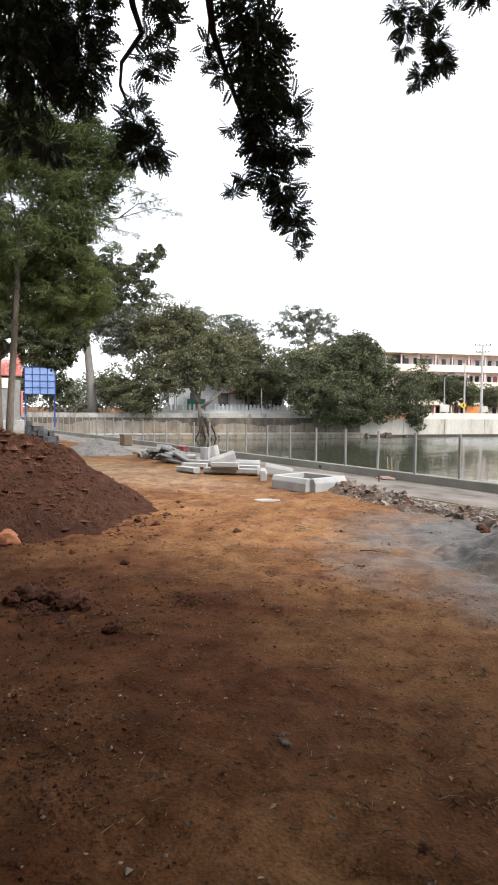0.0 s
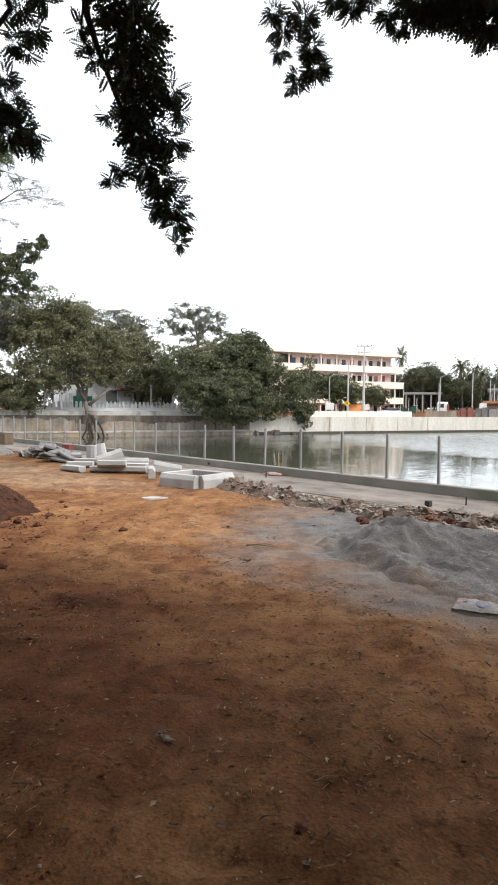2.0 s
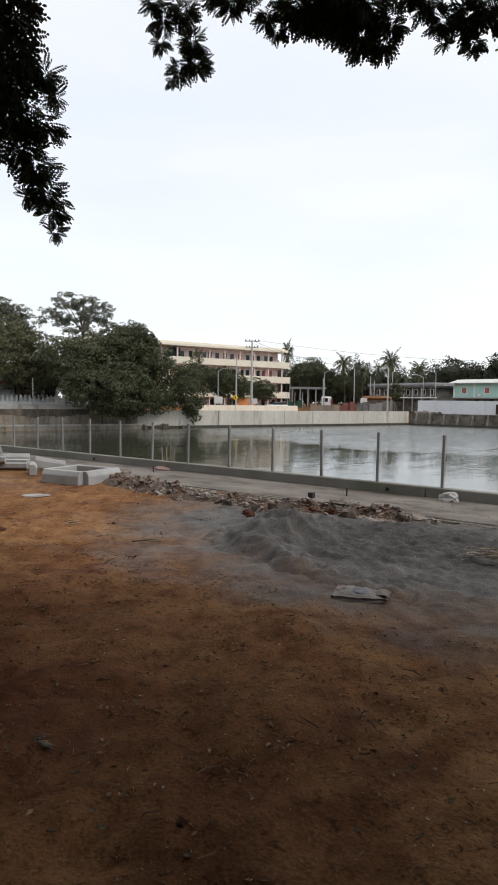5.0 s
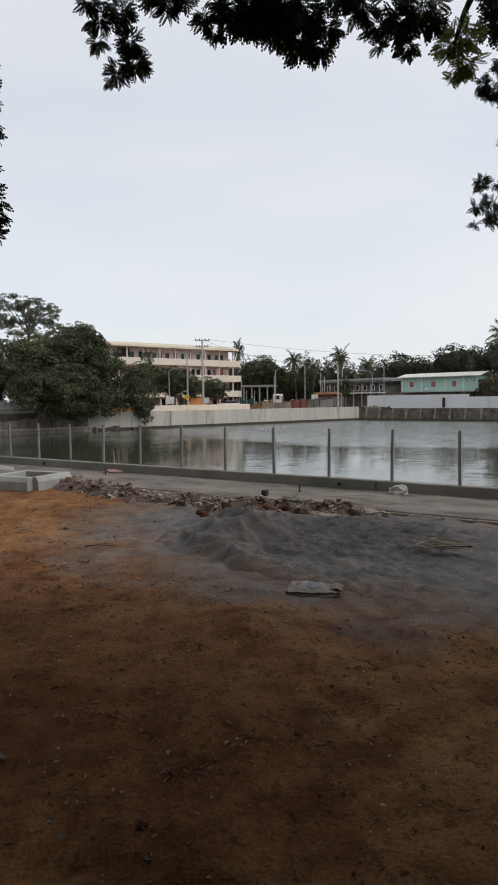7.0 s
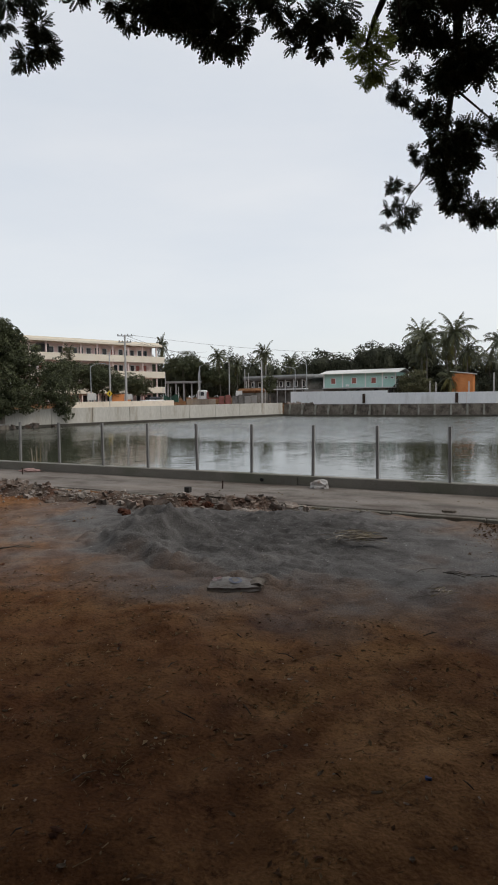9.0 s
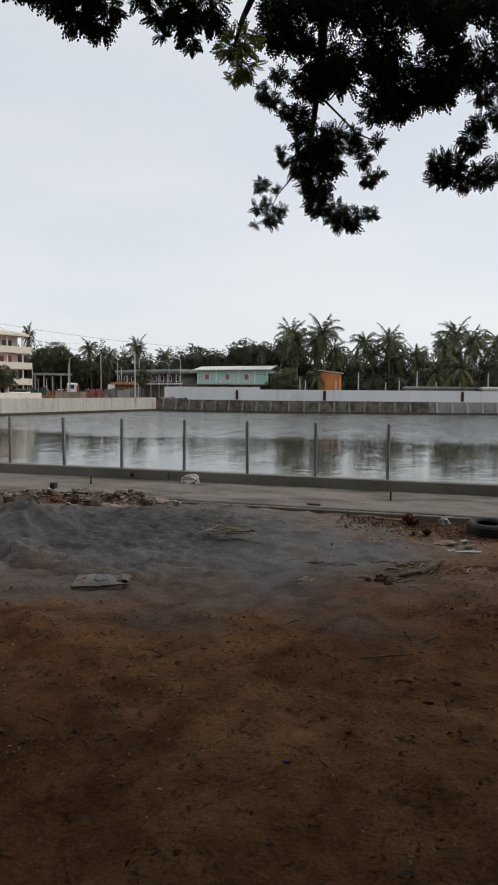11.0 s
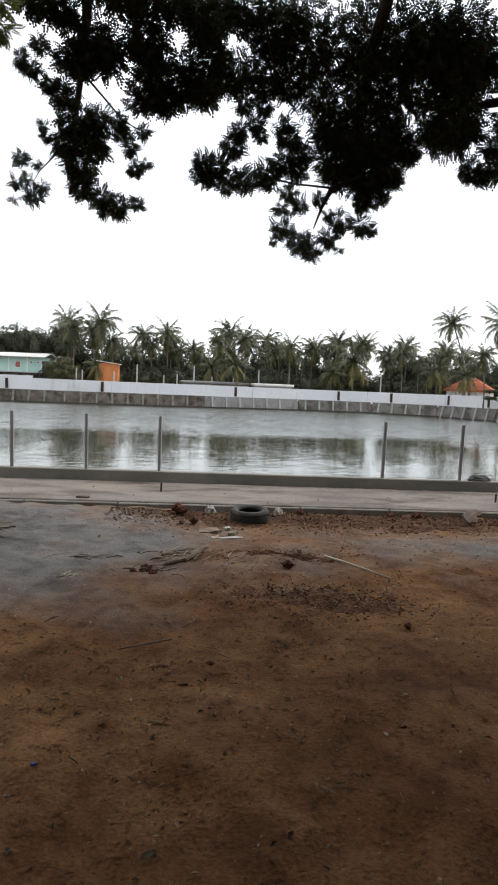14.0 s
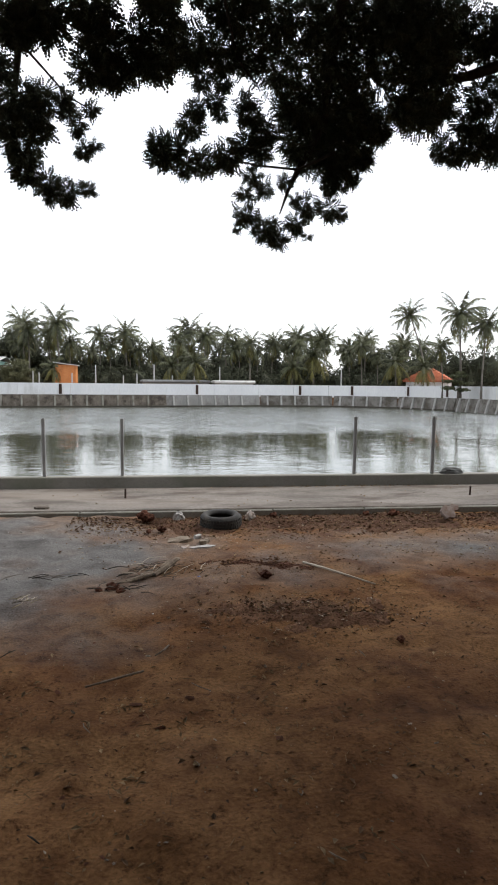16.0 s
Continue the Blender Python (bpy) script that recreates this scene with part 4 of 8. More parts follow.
MASS_DARK = [(1.29, 5.8, 3.84, 0.25), (1.36, 5.88, 3.59, 0.25), (1.57, 5.75, 3.82, 0.3), (1.68, 5.82, 3.57, 0.25), (1.62, 5.89, 3.4, 0.19), (1.8, 5.72, 3.77, 0.21),
    (1.93, 5.72, 3.65, 0.12), (1.84, 5.81, 3.47, 0.1), (1.59, 5.94, 3.26, 0.08), (1.77, 5.88, 3.32, 0.07)]
MASS_TIP = [(0.93, 5.93, 3.33, 0.1), (0.87, 5.97, 3.2, 0.08), (1.04, 5.94, 3.24, 0.09), (0.9, 6.01, 3.04, 0.13), (1.06, 6.01, 2.94, 0.15), (1.17, 6.02, 2.85, 0.1),
    (1.31, 5.97, 2.97, 0.11), (1.41, 5.97, 2.87, 0.04), (1.39, 5.92, 3.1, 0.13), (1.59, 5.89, 3.08, 0.11), (1.68, 5.87, 3.04, 0.06), (1.29, 5.92, 3.16, 0.06),
    (0.82, 6.04, 2.93, 0.04), (1.2, 5.9, 3.29, 0.08)]
MASS_EAST = [(2.51, 5.79, 3.59, 0.14), (2.6, 5.77, 3.52, 0.1), (2.72, 5.7, 3.59, 0.16), (2.83, 5.62, 3.68, 0.19), (2.65, 5.67, 3.74, 0.13), (2.9, 5.64, 3.52, 0.12),
    (2.2, 5.78, 3.89, 0.19), (2.43, 5.69, 3.91, 0.19), (2.38, 5.76, 3.79, 0.09), (2.74, 5.56, 3.92, 0.19), (2.1, 5.54, 4.47, 0.3), (2.44, 5.47, 4.38, 0.28),
    (2.7, 5.41, 4.28, 0.23), (2.31, 5.6, 4.22, 0.23), (2.94, 5.27, 4.32, 0.32), (3.05, 5.36, 4.03, 0.32), (3.08, 5.47, 3.73, 0.27), (3.11, 5.55, 3.49, 0.19)]

shade_tree = thing("shade_tree", "large dark-leaved shade tree with drooping pinnate foliage overhead", "tree", at=(2.6, -3.4, 0))
inv = shade_tree.matrix_basis.inverted()
nrng = np.random.default_rng(11)
for clusters, cover in ((HANG_BACK, 2.7), (HANG_TWIG, 2.9), (HANG_LONG, 3.0), (FRINGE_A, 3.4), (FRINGE_B, 3.6), (FRINGE_C, 3.4), (LIT_CLUMPS, 2.6), (LOBE_TOP, 3.6),
                        (LOBE_HANG, 3.2), (LOBE_TIP, 2.4), (LIMB_LEFT, 3.2), (MASS_TOP, 2.5), (MASS_DARK, 4.2), (MASS_TIP, 2.8), (MASS_EAST, 3.0)):
    V, F = leaf_sprays(clusters, cover, nrng, clusters in (HANG_BACK, HANG_TWIG, HANG_LONG, FRINGE_A, FRINGE_B, FRINGE_C, LIT_CLUMPS))
    ob = part("crown", mesh_np("crown", V, F, LEAF_LIT if clusters is LIT_CLUMPS else LEAF_NEAR), LEAF_NEAR, shade_tree)
    ob.matrix_parent_inverse = inv
    tagged(ob, kind="stuff")
# unseen rest of the crown, added above and behind to keep the yard dark
nrng = np.random.default_rng(12)
roof = [(x + nrng.uniform(-0.4, 0.4), y + nrng.uniform(-0.4, 0.4), 5.5 + 1.3 * nrng.random() + 0.06 * abs(x), 1.2, 1.2, 0.5) for x in np.arange(-13.0, 13.1, 1.3) for y in np.arange(-9.0, 4.5, 1.3) if x > 0.3 or y < -1.6 or math.hypot(x, y) < 4.4]
# further unseen leaves on the pond side, placed to block the sun
roof += [(x + nrng.uniform(-0.4, 0.4), y + nrng.uniform(-0.4, 0.4), 6.6 + 1.2 * nrng.random(), 1.2, 1.2, 0.5) for x in np.arange(-0.6, 13.0, 1.3) for y in np.arange(4.6, 7.6 if x > 4 else 5.4, 1.3)]
V, F = leaf_cloud(roof, 210, 0.5, nrng, 0.6, 30, 0.0)
ob = part("crown", mesh_np("crown", V, F, LEAF_NEAR), LEAF_NEAR, shade_tree)
ob.matrix_parent_inverse = inv
tagged(ob, kind="stuff")


def limb(points, r0, r1):
    n = len(points) - 1
    o = part("limb", piped(points, [0.6 * (r0 + (r1 - r0) * i / n) for i in range(n + 1)], 7), DARK_BARK, shade_tree, "", True)
    o.matrix_parent_inverse = inv


# limbs and twigs that carry the hanging foliage
limb([(2.0, -2.4, 4.6), (-0.5, -0.6, 5.2), (-2.5, 0.9, 4.5)], 0.11, 0.04)
limb([(-2.5, 0.9, 4.5), (-2.76, 1.47, 3.67), (-2.81, 1.52, 3.56), (-2.86, 1.57, 3.45), (-2.89, 1.64, 3.34), (-2.92, 1.76, 3.16), (-2.94, 1.87, 2.99), (-2.94, 1.99, 2.81), (-2.93, 2.10, 2.64)], 0.042, 0.007)
limb([(-2.84, 1.54, 3.5), (-2.88, 1.55, 3.42), (-2.93, 1.57, 3.40)], 0.012, 0.005)
limb([(-0.5, -0.6, 5.2), (-2.7, 0.7, 4.5)], 0.07, 0.03)
limb([(-2.7, 0.7, 4.5), (-3.06, 1.21, 3.69), (-3.11, 1.25, 3.60), (-3.14, 1.31, 3.50), (-3.20, 1.27, 3.43), (-3.24, 1.24, 3.38), (-3.29, 1.25, 3.29), (-3.32, 1.33, 3.16), (-3.35, 1.39, 3.02)], 0.034, 0.008)
limb([(-2.7, 0.7, 4.5), (-3.4, 0.85, 4.1), (-3.8, 0.95, 3.6)], 0.04, 0.01)
limb([(2.0, -2.4, 4.6), (0.6, 1.0, 5.6), (0.3, 3.4, 5.2), (-0.61, 4.85, 4.84), (-0.68, 5.05, 4.51), (-0.73, 5.21, 4.19), (-0.80, 5.36, 3.84), (-0.87, 5.48, 3.50), (-0.83, 5.57, 3.25)], 0.13, 0.010)
limb([(0.3, 3.4, 5.2), (-0.84, 4.30, 4.50), (-1.05, 4.42, 4.23), (-1.14, 4.46, 4.11), (-1.22, 4.52, 3.96)], 0.06, 0.020)
limb([(-0.84, 4.30, 4.50), (-1.00, 4.52, 4.28), (-1.00, 4.62, 4.11)], 0.03, 0.012)
limb([(-0.73, 5.34, 3.91), (-0.62, 5.40, 3.81), (-0.47, 5.48, 3.67), (-0.34, 5.51, 3.62), (-0.26, 5.53, 3.59)], 0.016, 0.005)
limb([(-0.85, 5.46, 3.55), (-0.92, 5.44, 3.44), (-1.04, 5.45, 3.32), (-1.12, 5.46, 3.24), (-1.19, 5.48, 3.13)], 0.014, 0.005)
limb([(2.2, -2.4, 4.6), (1.6, 1.5, 5.6), (1.5, 4.0, 5.0), (1.47, 5.4, 4.2), (1.47, 5.72, 3.67), (1.30, 5.86, 3.37), (1.23, 5.92, 3.22), (1.17, 5.97, 3.04)], 0.13, 0.009)
limb([(1.56, 5.67, 3.46), (1.28, 5.76, 3.34), (0.96, 5.80, 3.37), (0.62, 5.82, 3.43), (0.27, 5.82, 3.47)], 0.022, 0.007)
limb([(0.6, 5.2, 4.4), (0.76, 5.56, 4.07), (0.86, 5.60, 3.96), (0.92, 5.61, 3.91), (0.95, 5.63, 3.86)], 0.020, 0.005)
limb([(0.98, 5.59, 3.95), (1.14, 5.58, 3.91), (1.31, 5.57, 3.87)], 0.009, 0.007)
limb([(2.2, -2.4, 4.6), (3.6, 2.5, 5.0), (3.25, 4.98, 4.31), (2.81, 5.34, 4.07), (2.58, 5.47, 4.02), (2.39, 5.55, 4.00), (2.15, 5.64, 4.01), (1.87, 5.70, 4.07)], 0.13, 0.016)
limb([(2.97, 5.27, 4.15), (2.83, 5.44, 3.82), (2.80, 5.53, 3.64)], 0.026, 0.008)
limb([(0.3, 3.4, 5.2), (-1.4, 3.6, 4.6), (-2.2, 3.3, 4.25), (-2.8, 3.0, 4.1), (-2.86, 3.12, 3.9)], 0.05, 0.006)
bm = piped([(0, 0, -0.3), (0.05, 0.05, 0.6), (-0.1, 0.2, 2.0), (-0.3, 0.5, 3.4), (-0.6, 1.0, 5.2)], [0.48, 0.34, 0.29, 0.25, 0.18], 12)
part("trunk", bm, BARK, shade_tree, "", True)


def blocker_tree(x, y, seed):
    """An unseen leafy tree, added behind the viewer to block light."""
    t = thing("tree", "unseen dense green tree added to keep light off the yard", "tree", "trees behind the yard", at=(x, y, 0))
    r = np.random.default_rng(seed)
    part("trunk", piped([(0, 0, -0.3), (0.1, 0.1, 2.2), (0.2, 0, 4.2)], [0.3, 0.2, 0.14], 8), BARK, t, "", True)
    Vh, Fh = leaf_cloud([(0, 0, 5.5, 2.2, 2.0, 2.0), (0.4, 0.3, 3.0, 2.0, 1.8, 1.7), (-0.3, 0.2, 1.2, 1.8, 1.5, 1.2)], 90, 0.8, r, 0.6, 34, 0.1)
    tagged(part("crown", mesh_np("crown", Vh, Fh, LEAF_DARK), LEAF_DARK, t), kind="stuff")


for k, (x, y) in enumerate([(-17.5, -5.0), (-14, -8), (-10.5, -9.5), (-7, -10.2), (-3.5, -10.4), (0, -10.5), (3.5, -10.4), (7, -9.8), (10, -7.5), (11.5, -4.2), (12, -0.8), (12.2, 2.4), (-7.0, -4.2), (-10.5, -3.9), (-14.5, -4.2)]):
    blocker_tree(x, y, 60 + k)



# ---- trees round the pond ----
def broad_tree(label, base, height, blobs, leaf, density, size, seed, trunk_r=0.3, lean=(0, 0), bark=BARK, group="", slim=0.55, hollow=0.35, clumps=62, fork_at=0.36, tuft=0.25, boughs=4):
    """A tapered trunk, limbs towards the crown's masses and a crown of small leaves; blobs are relative to the base."""
    tree = thing("tree", label, "tree", group, at=base)
    rng = np.random.default_rng(seed)
    fork = fork_at * height
    mid = (lean[0] * 0.4, lean[1] * 0.4, fork)
    part("trunk", piped([(0, 0, -0.5), (lean[0] * 0.1, lean[1] * 0.1, fork * 0.3), (lean[0] * 0.25, lean[1] * 0.28, fork * 0.7), mid], [trunk_r * 1.4, trunk_r, trunk_r * 0.85, trunk_r * 0.75], 9), bark, tree, "", True)
    for x, y, z, rx, ry, rz in [b for b in blobs if b[2] > 0.68 * height][:boughs] or blobs[:3]:
        q = (mid[0] + (x - mid[0]) * 0.5 + rng.uniform(-0.4, 0.4), mid[1] + (y - mid[1]) * 0.5 + rng.uniform(-0.4, 0.4), mid[2] + (z - mid[2]) * 0.65)
        part("limb", piped([mid, q, (x, y, z + 0.4 * rz)], [trunk_r * 0.55, trunk_r * 0.34, trunk_r * 0.1], 6), bark, tree, "", True)
    V, F = leaf_cloud(blobs, 0.86 * density, 1.06 * size, rng, slim, clumps, hollow, tuft)
    tagged(part("crown", mesh_np("crown", V, F, leaf), leaf, tree), kind="stuff")
    return tree


broad_tree("broad dark green tree leaning over the pond wall", (-52.6, 43.5, 0.3), 9.0,
           [(0, 0.5, 6.4, 4.0, 4.6, 2.6), (1.5, 4.4, 4.9, 3.2, 3.4, 2.5), (0.5, -5.0, 5.0, 3.0, 3.4, 2.6), (3.0, 8.2, 2.6, 2.2, 2.4, 2.4), (3.0, -1, 2.8, 2.6, 4.6, 2.4), (0.5, 2.5, 7.9, 2.4, 2.8, 1.4), (2.6, 4.2, 1.6, 2.0, 3.2, 2.0), (2.4, -5, 2.6, 2.0, 3.0, 2.2), (3.2, 9.2, 0.6, 1.4, 1.6, 1.8), (1.6, 2.0, 7.7, 2.2, 2.4, 1.8), (2.7, -2.6, 0.7, 1.7, 2.2, 1.6), (2.6, 1.0, 0.8, 1.6, 2.0, 1.5), (2.0, 3.2, 5.8, 1.9, 2.0, 2.1)], LEAF_DARK, 1080, 0.23, 21, 0.4)
olive = broad_tree("olive green tree with a dense crown beside the pond", (-54.4, 29.0, -1.3), 9.5,
           [(-2.0, -3.9, 11.4, 3.0, 3.0, 2.5), (-1.5, -1.6, 10.3, 2.9, 2.9, 2.4), (-1.4, 0.8, 9.2, 2.9, 2.9, 2.4), (-1.8, -4.6, 8.7, 2.5, 2.5, 2.4), (-0.6, -1.8, 7.5, 2.8, 3.8, 2.0), (-1.2, 2.6, 7.7, 2.2, 2.2, 2.2),
            (-1.2, -4.9, 5.8, 1.8, 1.8, 1.8), (-0.7, -3.2, 5.2, 1.5, 1.5, 1.4), (-0.3, -0.6, 5.6, 1.5, 1.9, 1.2), (-0.7, 2.3, 5.9, 1.6, 1.7, 1.5), (-1.0, 3.4, 6.2, 1.3, 1.4, 1.4)], LEAF_OLIVE, 1150, 0.21, 22, 0.24, lean=(-0.9, -0.9), fork_at=0.34)
for way, r in (([(0.0, -0.1, 2.0), (0.35, -0.5, 1.3), (0.6, -0.7, 0.7), (0.75, -1.3, -0.2)], 0.13), ([(0.1, 0.1, 1.9), (0.5, 0.2, 1.1), (0.7, 0.15, 0.5), (0.95, 0.4, -0.2)], 0.15), ([(0.0, 0.2, 1.7), (0.4, 0.6, 1.2), (0.6, 0.9, 0.5), (0.7, 1.0, -0.2)], 0.10), ([(0.2, -0.2, 1.2), (0.6, -0.3, 0.6), (0.9, -0.2, -0.2)], 0.09)):
    part("root", piped(way, [r * 1.2, r, r * 0.8, r * 0.5][:len(way)], 7), DARK_BARK, olive, "gnarled root climbing down the wall", True)
part("limb", piped([(-0.2, -0.1, 2.9), (0.1, 0.9, 3.7), (-0.1, 2.1, 4.5), (-0.5, 3.2, 5.8)], [0.17, 0.13, 0.09, 0.04], 7), BARK, olive, "", True)
broad_tree("soft green tree with drooping boughs behind the pond wall", (-58.2, 36.5, 0.4), 9.0,
           [(0, -0.6, 7.2, 2.6, 2.8, 2.2), (0.4, 1.8, 5.6, 2.6, 2.8, 2.4), (0.6, -1.2, 4.6, 2.4, 2.4, 2.2), (0.8, 1.2, 3.0, 2.4, 2.8, 1.8), (0.8, 3.6, 4.0, 2.0, 2.2, 2.0)], LEAF_OLIVE, 1000, 0.22, 31, 0.22)
broad_tree("grey-green tree with an airy top behind the others", (-63.6, 37.9, 0.6), 11.5,
           [(0, 0, 10.6, 2.4, 2.2, 1.5), (0, 2.0, 9.6, 2.2, 2.0, 1.5), (0, -1.6, 9.2, 2.0, 2.0, 1.5), (0.4, 0.6, 7.4, 2.8, 3.2, 2.0)], LEAF_GREY, 800, 0.22, 131, 0.24, hollow=0.15, clumps=34)
broad_tree("tall pale-trunked grey-green tree behind the pond wall", (-59.5, 19.9, 0.5), 13.0,
           [(0, 0.4, 11.2, 3.2, 3.4, 2.4), (0, 3.2, 9.2, 2.8, 2.6, 2.0), (0, -2.6, 9.6, 2.6, 2.8, 2.4), (-0.5, 2.8, 7.0, 2.0, 2.0, 1.5), (-0.5, -2.6, 7.4, 1.9, 2.0, 1.5), (-1, 0.4, 9.0, 2.4, 2.6, 1.8), (-1, 4.6, 7.6, 1.8, 1.6, 1.6)], LEAF_GREY, 1150, 0.22, 23, 0.42, bark=PALE_BARK, hollow=0.2, lean=(-0.6, -1.6), fork_at=0.62)
broad_tree("low olive bush leaning over the old wall", (-58.0, 22.6, 0.6), 4.0,
           [(0.8, 0, 2.0, 2.4, 2.0, 1.9), (0.9, 1.5, 0.9, 1.8, 1.6, 1.6), (0, -1.4, 3.0, 1.8, 1.6, 1.4)], LEAF_OLIVE, 1152, 0.20, 32, 0.16)
broad_tree("bushy dark green tree before the white house", (-61.6, 16.4, 0.5), 6.0,
           [(0, 0, 3.8, 1.8, 1.9, 2.0), (0, 1.2, 2.2, 1.6, 1.6, 1.6), (0, -2.2, 3.0, 1.6, 1.6, 1.8), (0, -0.6, 5.4, 1.5, 1.6, 1.3)], LEAF_DARK, 1100, 0.22, 37, 0.16)
broad_tree("dark shrub beside the pale trunk", (-61.0, 24.8, 0.5), 5.0,
           [(0, 0, 2.4, 1.8, 2.6, 1.6), (0, -2.6, 2.6, 1.6, 1.6, 1.7)], LEAF_DARK, 1100, 0.22, 38, 0.16)
dome = [(0.5 * math.cos(1.7 * k), 6.5 * math.sqrt(k / 29) * math.cos(2.4 * k), 13.1 - 3.4 * (k / 29) ** 1.3 + 0.5 * math.sin(5 * k), 1.0, 1.05, 0.7) for k in range(30)]
dome += [(0.3 * math.sin(k), -3.6 + 1.2 * k, 9.3 + 0.5 * math.cos(2 * k), 1.0, 1.0, 0.7) for k in range(7)]
dome += [(0.3 * math.sin(k), -3.6 + 1.2 * k, 10.6 + 0.5 * math.sin(3 * k), 0.9, 0.9, 0.6) for k in range(7)]
broad_tree("open grey-green tree with bare boughs rising behind the others", (-67.2, 51.3, 1.0), 14.0, dome, LEAF_GREY, 760, 0.17, 24, 0.13, hollow=0.1, clumps=24, fork_at=0.64, tuft=0.32, boughs=16)
broad_tree("grey-green tree standing further back", (-70.0, 36.5, 0.6), 13.0,
           [(0, 0, 11.0, 3.4, 3.4, 2.6), (0, 3, 8.4, 3.0, 3.0, 2.4), (0, -3, 9.0, 3.0, 3.0, 2.2), (0, 0, 5.5, 4.0, 5.0, 2.6)], LEAF_GREY, 749, 0.23, 33, 0.3)
feathery = broad_tree("feathery bright green tree with a slender trunk", (-14.45, 2.90, 0.0), 8.6,
           [(-0.1, 0.8, 7.2, 1.16, 1.22, 1.1), (0.1, 1.65, 7.55, 1.04, 1.04, 0.92), (0.3, 2.25, 7.2, 0.73, 0.73, 0.85), (0, 1.2, 6.4, 1.16, 1.16, 1.04), (0.27, 2.05, 6.5, 0.79, 0.73, 0.73), (-0.1, 0.8, 5.5, 1.16, 1.22, 1.04),
            (0.1, 1.5, 5.3, 0.98, 0.92, 0.85), (-0.1, 0.8, 4.6, 1.1, 1.1, 0.92), (0.1, 1.6, 4.3, 0.85, 0.85, 0.67), (0, 1.1, 3.7, 0.98, 0.92, 0.73), (0.15, 1.7, 3.85, 0.73, 0.67, 0.49), (-0.4, -0.1, 6.6, 1.22, 1.1, 1.22),
            (-0.4, -0.2, 5, 1.22, 0.98, 1.22), (-0.4, -0.2, 3.9, 1.1, 0.85, 0.85), (-0.3, 0.2, 7.7, 1.22, 1.22, 0.98)], LEAF_BRIGHT, 7000, 0.20, 25, 0.075, lean=(0.1, 0.75), bark=BARK, slim=0.085, hollow=0.05, clumps=90, fork_at=0.6, tuft=0.24)
# a thin side branch with sparse grey sprays
SPRAYS = [[(0.05, 0.6, 5.0), (-0.1, 1.45, 5.75), (0.15, 2.5, 5.95), (0.5, 3.2, 6.2), (0.75, 3.8, 6.15)], [(-0.1, 1.45, 5.75), (0.2, 2.3, 5.7), (0.4, 2.9, 5.55)], [(0.0, 1.6, 6.6), (0.3, 2.6, 6.65), (0.6, 3.3, 6.5)], [(0.15, 2.5, 5.95), (0.3, 2.9, 6.3), (0.6, 3.5, 6.45)]]
feather_blobs = []
for way in SPRAYS:
    part("twig", piped(way, [0.022 - 0.018 * k / (len(way) - 1) for k in range(len(way))], 5), BARK, feathery, "", True)
    for (x0, y0, z0), (x1, y1, z1) in zip(way[1:], way[2:]):
        for f in (0.15, 0.5, 0.85):
            feather_blobs.append((x0 + (x1 - x0) * f, y0 + (y1 - y0) * f, z0 + (z1 - z0) * f - 0.05, 0.27, 0.34, 0.2))
V, F = leaf_cloud(feather_blobs, 4200, 0.07, np.random.default_rng(35), 0.11, 60, 0.0)
tagged(part("spray", mesh_np("spray", V, F, LEAF_GREY), LEAF_GREY, feathery, "sparse grey-green feathery sprays"), kind="stuff")
broad_tree("dark leafy tree behind the feathery one", (-29.5, 5.6, 0.0), 10.0,
           [(0.35, 1.4, 7.0, 1.6, 1.5, 1.5), (0.6, 2.4, 5.7, 1.3, 1.4, 1.3), (0.35, 1.4, 4.2, 1.0, 1.1, 0.9), (1.1, 3.9, 7.9, 1.0, 1.1, 0.85), (1.5, 5.1, 7.6, 0.9, 0.9, 0.8), (1.9, 6.1, 8.2, 0.55, 0.6, 0.55), (2.1, 6.7, 8.7, 0.3, 0.35, 0.4), (1.8, 5.9, 6.9, 0.6, 0.65, 0.65),
            (1.3, 4.6, 6.4, 0.8, 0.8, 0.6), (0, -0.6, 6.5, 2.0, 1.8, 2.0), (0.6, 2.6, 4.5, 0.8, 0.9, 0.8), (0.5, 2.2, 3.6, 0.6, 0.6, 0.5), (0, 0.4, 5.2, 1.2, 1.2, 1.1), (0, -0.8, 4.6, 1.4, 1.3, 1.1), (0, -1.4, 3.5, 1.2, 1.2, 0.9), (0.5, 1.9, 5.0, 1.0, 1.1, 0.8), (0.5, 3.2, 4.6, 0.7, 0.7, 0.7), (0.3, 2.9, 3.9, 0.5, 0.55, 0.6)], LEAF_DARK, 5200, 0.13, 26, 0.16, slim=0.5, clumps=80)
broad_tree("round dark tree in front of the long building", (-67.5, 74.5, 0.3), 6.5, [(0, 0, 4.6, 3.0, 3.4, 2.4), (1, 3.6, 4.6, 2.6, 2.6, 2.2), (0, -3.6, 4.8, 2.8, 2.8, 2.4)], LEAF_DARK, 1008, 0.23, 27, 0.2, group="round trees before the long building")
broad_tree("round dark tree beside the street lamp", (-65.6, 78.4, 0.3), 6.5, [(0, 0, 4.6, 2.7, 2.9, 2.4), (0.4, 1.6, 3.0, 2.0, 2.2, 1.6), (0, -1.8, 3.6, 2.0, 2.0, 1.8)], LEAF_DARK, 1008, 0.23, 127, 0.2, group="round trees before the long building")
broad_tree("round dark tree beside the utility pole", (-66.0, 85.5, 0.3), 6.0, [(0, 0, 3.6, 2.8, 3.0, 2.0), (0, 3.0, 3.0, 2.2, 2.4, 1.6)], LEAF_DARK, 1008, 0.23, 28, 0.2, group="round trees before the long building")
